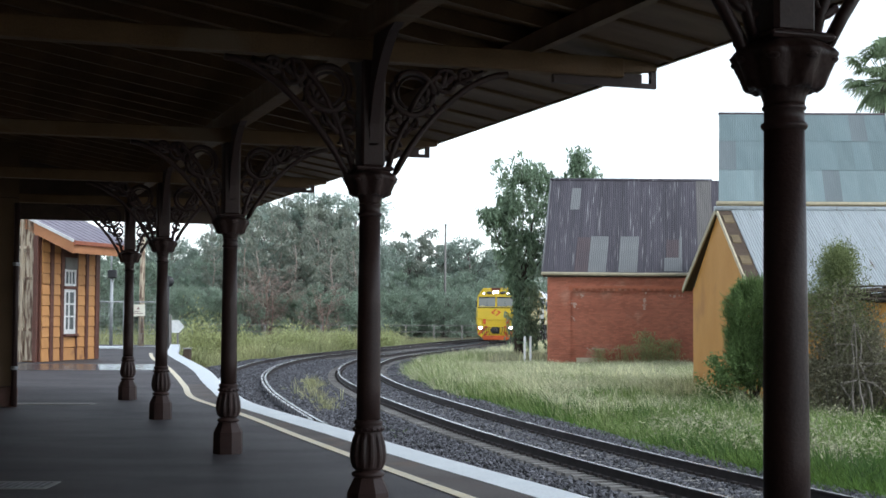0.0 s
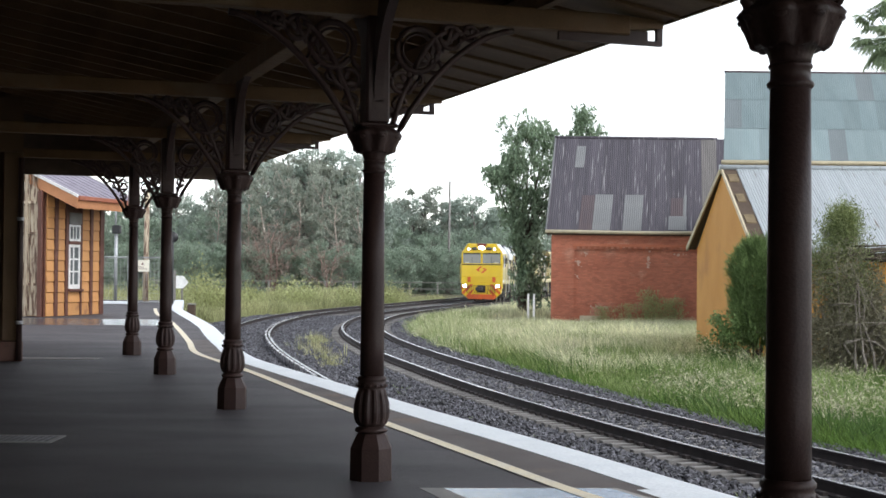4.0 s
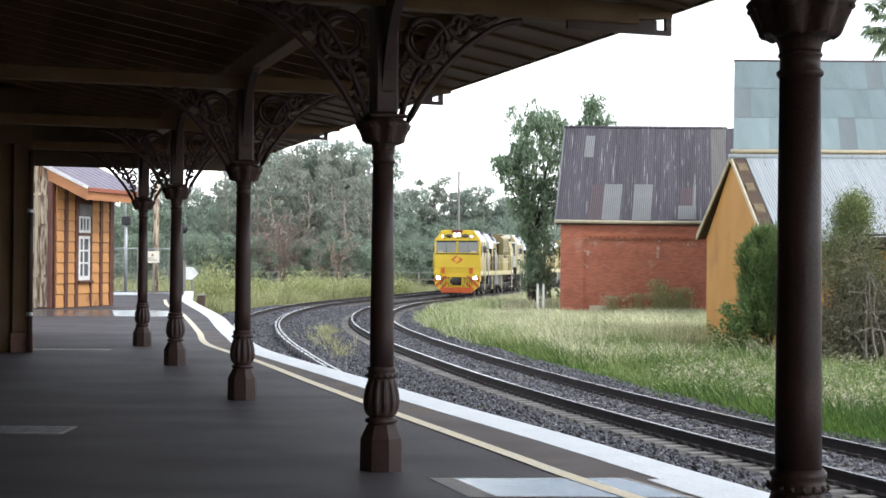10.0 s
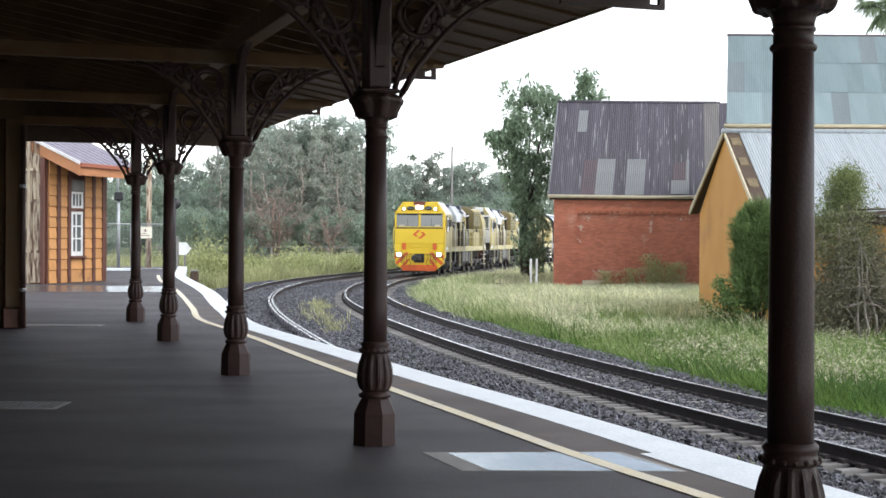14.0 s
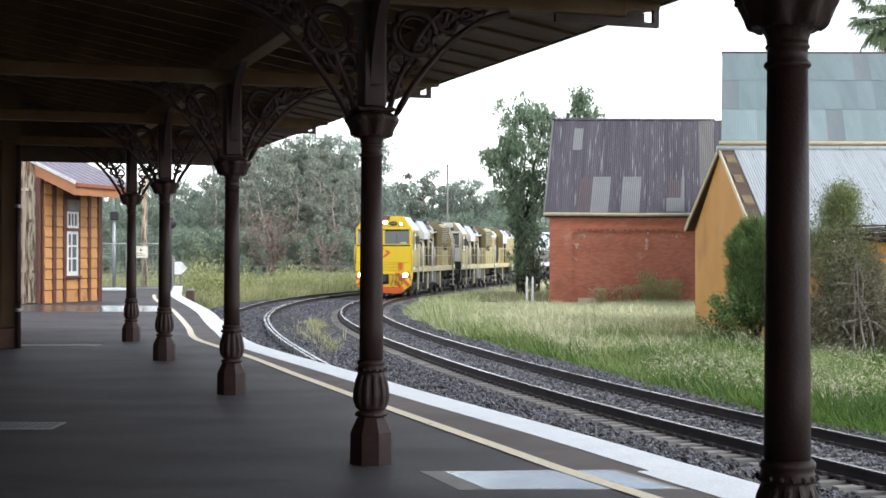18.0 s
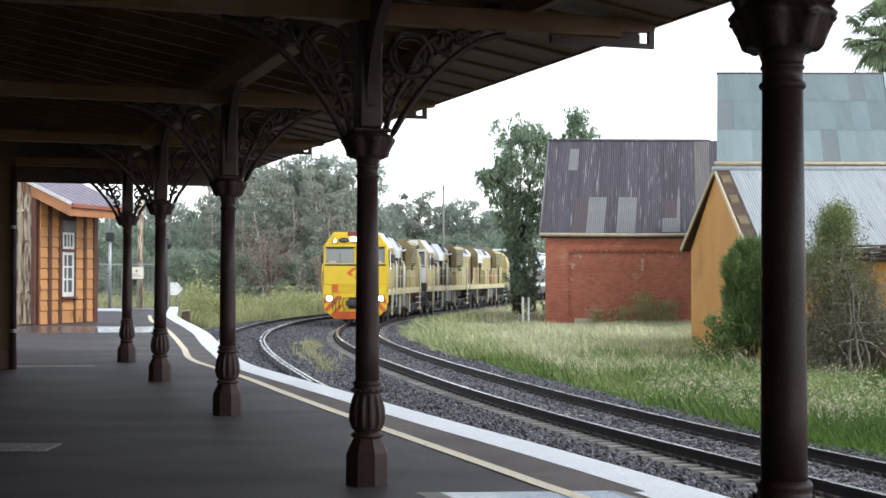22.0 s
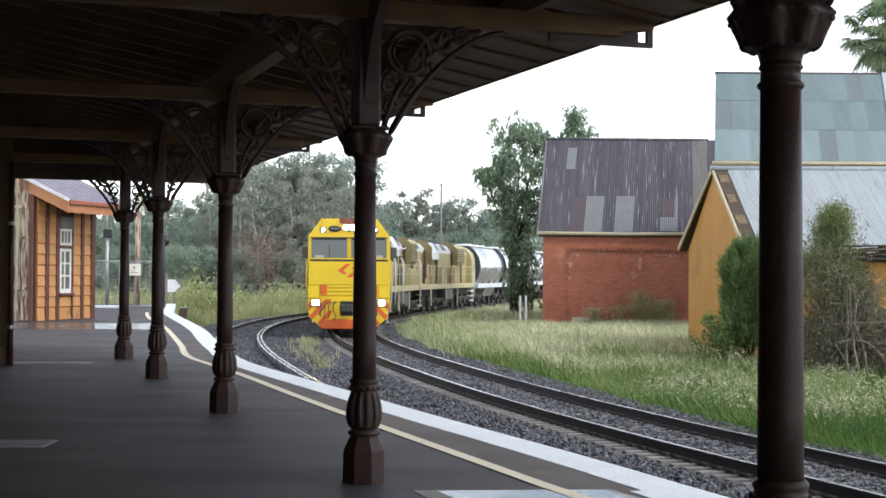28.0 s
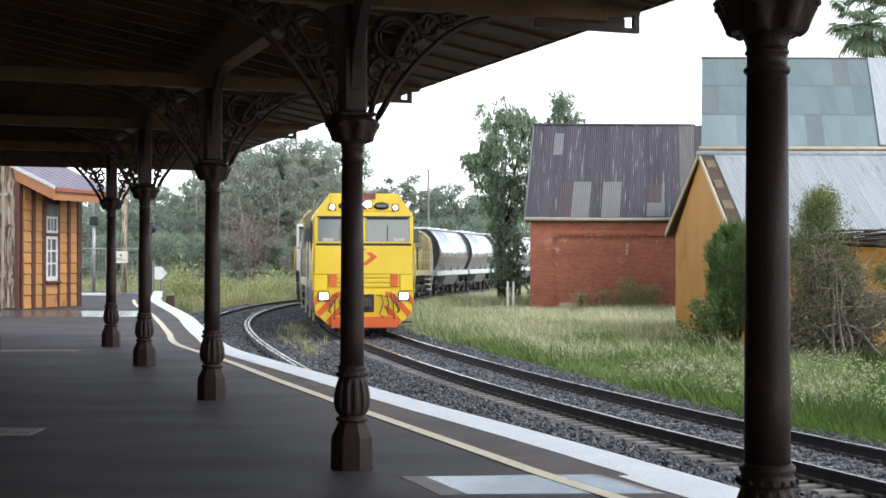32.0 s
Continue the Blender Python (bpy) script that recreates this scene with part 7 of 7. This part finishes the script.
            part("stanchion", tube([(s * 1.4, y, 1.58), (s * 1.4, y, 2.1), (s * 1.4, y, 2.63)], 0.02, 6), LOCO_RAIL, v)
        for y in (2.02, 3.1, 5.6, L - 1.4):
            part("hoop_rail", tube([(s * 1.42, y + 0.1, 1.58), (s * 1.44, y + 0.1, 2.5), (s * 1.44, y + 0.3, 2.72), (s * 1.44, y + 0.5, 2.5), (s * 1.42, y + 0.5, 1.58)], 0.035, 6), LOCO_RAIL, v)
            part("grab_rail", tube([(s * 1.44, y, 0.7), (s * 1.46, y, 1.9), (s * 1.44, y, 2.85), (s * 1.3, y, 2.95)], 0.03, 6), LOCO_WHITE, v)
        for y in (2.0, 4.6, 8.1, L - 1.1):
            part("ladder_rail", boxes((min(s * 1.36, s * 1.42), y, 0.35, max(s * 1.36, s * 1.42), y + 0.09, 1.3)), LOCO_RAIL, v)
        # near-black boxes on the hood side stand in for shade between its sections
        for y0, y1, z1 in ((1.97, 2.14, 3.3), (5.62, 5.9, 3.7), (8.25, 8.56, 3.6), (11.15, 11.5, 3.5)):
            part("shadow_gap", boxes((min(s * 0.985, s * 1.12), y0, 1.62, max(s * 0.985, s * 1.12), y1, z1)), LOCO_DARK, v, "dark raised strip painting the shade between hood sections")
        part("conduit", tube([(s * 1.15, 5.9, 3.5), (s * 1.16, 7.0, 3.42), (s * 1.15, 8.3, 3.5)], 0.05, 6), LOCO_WHITE, v)
        part("sand_box", boxes((min(s * 1.0, s * 1.32), 7.7, 0.5, max(s * 1.0, s * 1.32), 8.2, 1.2), bevel=0.03), LOCO_TANK, v)
        part("white_marker", boxes((min(s * 1.381, s * 1.41), 0.5, 1.42, max(s * 1.401, s * 1.47), 1.0, 1.72), bevel=0.01), LOCO_WHITE, v)
        part("white_marker", boxes((min(s * 1.381, s * 1.41), L - 1.0, 1.42, max(s * 1.381, s * 1.41), L - 0.65, 1.72), bevel=0.01), LOCO_WHITE, v)
        part("step_ladder", boxes(*[(min(s * 1.15, s * 1.4), L - 1.0, 0.4 + 0.3 * i, max(s * 1.15, s * 1.4), L - 0.5, 0.44 + 0.3 * i) for i in range(3)]), LOCO_WHITE, v)
        part("air_tank", lathe([(0.02, 0), (0.2, 0.05), (0.2, 0.9), (0.02, 0.95)], 12, Matrix.Translation((s * 1.1, 4.6, 1.05)) @ Matrix.Rotation(radians(-90), 4, 'X')), LOCO_TANK, v)
    bm = bmesh.new()
    prism(bm, [(-1.3, 1.25), (-1.3, 0.65), (-1.0, 0.35), (1.0, 0.35), (1.3, 0.65), (1.3, 1.25)], 5.7, 7.5)
    part("fuel_tank", bm, LOCO_TANK, v, "grimy grey fuel tank")
    wheels = bogie(v, 3.1, 3, 3.0, material=LOCO_BOGIE) + bogie(v, 10.1, 3, 3.0, material=LOCO_BOGIE)
    part("rear_coupler", boxes((-0.18, L - 0.4, 0.8, 0.18, L + 0.2, 1.1), bevel=0.04), LOCO_DARK, v)
    return v, wheels


def booster_unit():
    """A cabless hood unit close behind the second locomotive, of the same length."""
    v = empty("booster_unit", label="dusty pale yellow cabless diesel unit with walkways and white roof", category="locomotive", group="locomotives of the train")
    L = 14.6
    part("underframe", boxes((-1.38, -1.4, 1.28, 1.38, L - 0.4, 1.58), bevel=0.02), LOCO_SILL, v, "dusty cream side sill")
    part("frame_core", boxes((-0.9, 0.1, 0.85, 0.9, L - 0.5, 1.28)), LOCO_DARK, v)
    part("hood", boxes((-1.0, -2.2, 1.58, 1.0, L - 1.2, 3.42), bevel=0.04), LOCO_HOOD, v, "pale yellow hood with doors")
    part("hood_roof", lathe_roof(1.02, 3.4, 4.04, -2.2, L - 1.25), LOCO_WHITE, v, "white hood roof")
    part("rear_cowl", lathe_roof(1.38, 1.6, 4.05, L - 1.6, L - 0.5, full=True), LOCO_HOOD, v, "rounded rear end")
    part("radiator", boxes((-1.34, 8.3, 2.75, 1.34, 10.9, 3.9), bevel=0.12), LOCO_HOOD, v, "flared radiator wings")
    bm = bmesh.new()
    prism(bm, [(-1.28, 3.0), (1.28, 3.0), (1.28, 3.38), (0.88, 3.98), (-0.88, 3.98), (-1.28, 3.38)], 1.2, 3.4)
    part("brake_housing", bm, LOCO_SILVER, v, "silver-white sloped brake housing")
    # thin slabs painting the shaded front faces of the wings
    for y0 in (0.9, 8.08):
        bm = bmesh.new()
        prism(bm, [(-1.4, 2.7), (1.4, 2.7), (1.4, 3.66), (1.04, 4.05), (-1.04, 4.05), (-1.4, 3.66)], y0 + 0.12, y0 + 0.2)
        part("wing_end", bm, LOCO_HOOD_SHADED, v, "front edge of a flared wing, darkened to olive for its shade")
    for s in (-1, 1):
        for y0, y1 in ((-1.2, -0.4), (3.8, 4.6), (5.9, 6.7), (11.2, 12.0)):
            bm = bmesh.new()
            prism(bm, [(s * 1.0, 3.58), (s * 1.015, 3.6), (s * 0.74, 3.98), (s * 0.72, 3.96)], y0, y1)
            part("roof_grille", bm, LOCO_NAVY, v, "dark grille let into the sloped roof")
    part("exhaust", boxes((-0.3, 5.0, 4.03, 0.3, 5.7, 4.18), bevel=0.03), LOCO_DARK, v)
    for y in (0.3, 3.7, 6.4, 9.2):
        part("roof_fan", lathe([(0.02, 4.02), (0.5, 4.02), (0.5, 4.12), (0.42, 4.14), (0.02, 4.14)], 16, Matrix.Translation((0, y + 0.4, 0))), LAMP_HOUSING, v)
    for s in (-1, 1):
        def side(name, y0, y1, z0, z1, x0, x1, material, label=""):
            return part(name, boxes((min(s * x0, s * x1), y0, z0, max(s * x0, s * x1), y1, z1), bevel=0.006), material, v, label)
        for i in range(13):
            y = -1.6 + i * 0.76
            if i in (3, 7):
                side("side_grille", y, y + 0.66, 1.9, 3.1, 1.001, 1.03, LOCO_DARK, "dark louvred grille")
            else:
                dr = side("hood_door", y, y + 0.66, 1.72, 3.25, 1.001, 1.02, LOCO_RUST if i in (2, 5) else LOCO_HOOD)
                part("door_latch", boxes((min(s * 1.021, s * 1.04), y + 0.52, 2.4, max(s * 1.021, s * 1.04), y + 0.58, 2.55)), LOCO_DARK, dr)
        side("battery_box", 4.2, 5.6, 1.58, 2.5, 1.02, 1.34, LOCO_HOOD)
        side("equipment_locker", 6.6, 7.9, 1.58, 2.5, 1.02, 1.34, LOCO_RUST)
        for i in range(9):
            side("radiator_slat", 8.5, 10.7, 2.85 + 0.1 * i, 2.89 + 0.1 * i, 1.341, 1.37, LOCO_DARK)
        # dark strips laid on the hood paint the shade of its gaps
        for y0 in (0.5, 3.5, 8.0, 11.05):
            side("shadow_gap", y0, y0 + 0.2, 1.62, 3.5, 1.03, 1.1, LOCO_DARK, "dark raised strip painting the shade between hood sections")
        bm = bmesh.new()
        for z in (2.15, 2.62):
            tube([(s * 1.4, 0.0, z), (s * 1.4, 6, z), (s * 1.4, L - 1.0, z)], 0.02, 6, bm)
        part("walkway_rail", bm, LOCO_RAIL, v)
        for i in range(14):
            part("stanchion", tube([(s * 1.4, 0.05 + i * 0.94, 1.58), (s * 1.4, 0.05 + i * 0.94, 2.1), (s * 1.4, 0.05 + i * 0.94, 2.63)], 0.02, 6), LOCO_RAIL, v)
        for y in (0.9, 4.9, 8.3, L - 1.1):
            part("ladder_rail", boxes((min(s * 1.36, s * 1.42), y, 0.35, max(s * 1.36, s * 1.42), y + 0.09, 1.3)), LOCO_RAIL, v)
        part("grab_rail", tube([(s * 1.44, L - 0.9, 0.7), (s * 1.46, L - 0.9, 1.9), (s * 1.44, L - 0.9, 2.85), (s * 1.3, L - 0.9, 2.95)], 0.03, 6), LOCO_WHITE, v)
        side("white_marker", L - 1.0, L - 0.65, 1.42, 1.72, 1.381, 1.41, LOCO_WHITE)
        for i in range(3):
            side("step", L - 2.0, L - 1.2, 0.4 + 0.3 * i, 0.48 + 0.3 * i, 1.15, 1.42, LOCO_WHITE, "white-edged step")
    bm = bmesh.new()
    prism(bm, [(-1.3, 1.25), (-1.3, 0.65), (-1.0, 0.35), (1.0, 0.35), (1.3, 0.65), (1.3, 1.25)], 5.4, 7.4)
    part("fuel_tank", bm, LOCO_TANK, v, "grimy grey fuel tank")
    wheels = bogie(v, 3.1, 3, 3.0, material=LOCO_BOGIE) + bogie(v, 11.2, 3, 3.0, material=LOCO_BOGIE)
    part("rear_coupler", boxes((-0.18, L - 0.4, 0.8, 0.18, L + 0.2, 1.1), bevel=0.04), LOCO_DARK, v)
    return v, wheels


def lathe_roof(w, z0, z1, y0, y1, full=False):
    """A barrel roof section from y0 to y1."""
    bm = bmesh.new()
    out = [(-w, z0)] if not full else [(-w, z0), (-w, z1 - 0.9)]
    for i in range(9):
        a = math.pi * (1 - i / 8)
        out.append((w * math.cos(a) * 0.98, z0 + (z1 - z0) * math.sin(a) if not full else z1 - 0.9 + 0.9 * math.sin(a)))
    out += [(w, z0)] if not full else [(w, z1 - 0.9), (w, z0)]
    keep = []
    for p in out:
        if not keep or abs(p[0] - keep[-1][0]) + abs(p[1] - keep[-1][1]) > 0.01:
            keep.append(p)
    prism(bm, keep, y0, y1)
    return bm


def hopper_wagon():
    v = empty("hopper_wagon", label="silver bulk hopper wagon with rounded sides and white roof", category="wagon", group="hopper wagons of the train")
    L = 10.4
    bm = bmesh.new()
    half = [(1.1, 1.52), (1.26, 1.86), (1.38, 2.18), (1.445, 2.44), (1.46, 2.68), (1.43, 2.94), (1.35, 3.22), (1.22, 3.48), (1.04, 3.72), (0.84, 3.9), (0.66, 4.0)]
    body = half + [(-x, z) for x, z in reversed(half)]
    prism(bm, body, 0.6, L - 0.6)
    for f in bm.faces:
        f.smooth = abs(f.normal.y) < 0.5 and len(f.verts) == 4
    part("hopper_body", bm, HOPPER, v, "silver rounded hopper body")
    part("roof", boxes((-0.72, 0.7, 4.03, 0.72, L - 0.7, 4.1), bevel=0.02), LOCO_WHITE, v, "white roof walkway and hatches")
    for i in range(3):
        part("hatch", boxes((-0.45, 1.9 + i * 2.4, 4.1, 0.45, 3.1 + i * 2.4, 4.2), bevel=0.03), LOCO_WHITE, v)
    # end frames carry the shade of the wagon gap in their dark steel
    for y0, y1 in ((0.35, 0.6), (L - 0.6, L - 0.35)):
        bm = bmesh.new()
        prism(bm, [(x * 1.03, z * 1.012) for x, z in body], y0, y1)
        part("end_frame", bm, HOPPER_DARK, v, "end frame darkened in colour for the gap's shade")
    part("sill", boxes((-1.4, 0.3, 1.2, 1.4, L - 0.3, 1.5), bevel=0.02), HOPPER_SILL, v)
    # overlay on the lower side: the dark ground reflection is painted in grey
    for s in (-1, 1):
        bm = bmesh.new()
        prism(bm, [(s * 1.13, 1.52), (s * 1.3, 1.87), (s * 1.415, 2.18), (s * 1.46, 2.36), (s * 1.44, 2.37), (s * 1.37, 2.18), (s * 1.25, 1.86), (s * 1.1, 1.53)], 0.62, L - 0.62)
        part("lower_panel", bm, HOPPER_LOW, v, "grey lower side panel with the ground's reflection put into its colour")
    for i in range(3):
        for s in (-1, 1):
            part("side_rib", boxes((min(s * 1.1, s * 1.3), 2.9 + i * 2.3, 1.5, max(s * 1.1, s * 1.3), 2.96 + i * 2.3, 1.9)), HOPPER_LOW, v)
    bm = bmesh.new()
    prism(bm, [(-1.34, 1.19), (-1.05, 0.6), (1.05, 0.6), (1.34, 1.19)], 3.2, L - 3.2)
    part("lower_hopper", bm, HOPPER_LOW, v, "grey sloping lower hopper")
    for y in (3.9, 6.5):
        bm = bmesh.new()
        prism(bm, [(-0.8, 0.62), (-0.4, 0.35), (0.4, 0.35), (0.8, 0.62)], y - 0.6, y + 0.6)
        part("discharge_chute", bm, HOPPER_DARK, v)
    wheels = bogie(v, 1.8, 2, 1.7) + bogie(v, L - 1.8, 2, 1.7)
    for y in (-0.1, L - 0.2):
        part("coupler", boxes((-0.15, y, 0.8, 0.15, y + 0.4, 1.1), bevel=0.03), LOCO_DARK, v)
    return v, wheels


LOCO_RUST = mat("rust_brown_hood_door", (0.36, 0.22, 0.09), (0.26, 0.16, 0.07), scale=1.5, rough=0.6)
LOCO_SILVER = mat("weathered_silver_roof", (0.74, 0.76, 0.78), (0.55, 0.57, 0.58), scale=1.2, rough=0.35, metal=0.35, stain=(0.25, 0.22, 0.17), stain_scale=1.6, stain_at=0.6)
LOCO_SILL = mat("pale_cream_sill_paint", (0.6, 0.53, 0.3), (0.5, 0.43, 0.22), scale=2, rough=0.5, stain=(0.25, 0.2, 0.11), stain_scale=2, stain_at=0.63)
# hood yellow darkened to olive, a shaded tone for front faces
LOCO_HOOD_SHADED = mat("hood_paint_shaded_to_olive", (0.24, 0.19, 0.08), (0.16, 0.13, 0.06), scale=2, rough=0.6)
SIDE_GLASS = glass("dark_side_glass", (0.03, 0.033, 0.035), 0.08)
LOCO_NAVY = mat("dark_blue_grey_hatch", (0.06, 0.07, 0.1), rough=0.4)
HOSE_RED = mat("red_brown_hose", (0.2, 0.06, 0.035), rough=0.6)
LOCO_RAIL = mat("pale_handrail_paint", (0.62, 0.56, 0.36), rough=0.5)
LOCO_BOGIE = mat("dusty_grey_bogie", (0.06, 0.057, 0.053), (0.04, 0.038, 0.035), scale=3, rough=0.8)
HEADLIGHT_BROW = mat("red_brown_light_hood", (0.2, 0.05, 0.03), rough=0.5)
# lower hopper steel; on the side panels it paints the ground's reflection
HOPPER_LOW = mat("streaked_grey_lower_hopper", (0.36, 0.35, 0.35), (0.2, 0.195, 0.19), scale=1.4, rough=0.4, metal=0.3, stretch=(1, 4, 0.25), stain=(0.13, 0.11, 0.1), stain_scale=1.6, stain_at=0.58)
HOPPER_SILL = mat("pale_grey_sill", (0.74, 0.77, 0.8), (0.6, 0.63, 0.66), scale=2, rough=0.5)

lead_loco, lead_wheels = locomotive("bright yellow flat-fronted diesel locomotive leading the train, headlights on", True)
second_loco, second_wheels = locomotive("dusty pale yellow diesel locomotive coupled in the train", False)
third_loco, third_wheels = booster_unit()
wagons = [hopper_wagon()]
for _ in range(7):
    w = copy_thing(wagons[0][0], pose(0, 0, 0))
    wagons.append((w, []))

# lengths along the main line, from y = 14
_ys = np.arange(14, 330, 0.25)
_p = np.array([(main_line(y), y) for y in _ys])
_s = np.concatenate([[0], np.cumsum(np.linalg.norm(np.diff(_p, axis=0), axis=1))])


def on_line(s):
    return Vector((float(np.interp(s, _s, _p[:, 0])), float(np.interp(s, _s, _p[:, 1])), RAIL_Z))


def smooth_front(t):
    """How far up the line the leading face stands at t seconds: it rolls in at about two metres a second."""
    return 105.84 - 1.7816 * t - 0.00783 * t * t


def vehicle_pose(t, back, a, b):
    """A vehicle whose front stands back metres behind the train's front; its pivots are a and b metres along it."""
    s0 = float(np.interp(smooth_front(t), _p[:, 1], _s)) + back
    p, q = on_line(s0 + a), on_line(s0 + b)
    d = (q - p).normalized()
    o = p - d * a + Vector((-0.09, 0, 0))
    return pose(o.x, o.y, o.z, 0, 0, math.degrees(math.atan2(-d.x, d.y)))


def motions():
    times = [i * 0.5 for i in range(65)]
    for back, v in ((0.0, lead_loco), (13.9, second_loco), (28.4, third_loco)):
        walk(v, [(t, vehicle_pose(t, back, 4.0, 11.0)) for t in times])
    for i, (w, _) in enumerate(wagons):
        walk(w, [(t, vehicle_pose(t, 43.4 + 10.7 * i, 1.8, 8.6)) for t in times])
    # wheels roll under the locomotives
    steps = [i * 0.3 for i in range(107)] + [32.0]
    wagon_wheels = [c for w, _ in wagons for b in w.children for c in b.children if c.name.startswith("wheelset")]
    for ob in lead_wheels + second_wheels + third_wheels + wagon_wheels:
        y = ob.matrix_basis.translation.y
        walk(ob, [(t, pose(0, y, 0.5, math.degrees((float(np.interp(smooth_front(0), _p[:, 1], _s)) - float(np.interp(smooth_front(t), _p[:, 1], _s))) / 0.5), 0, 0)) for t in steps])


motions()
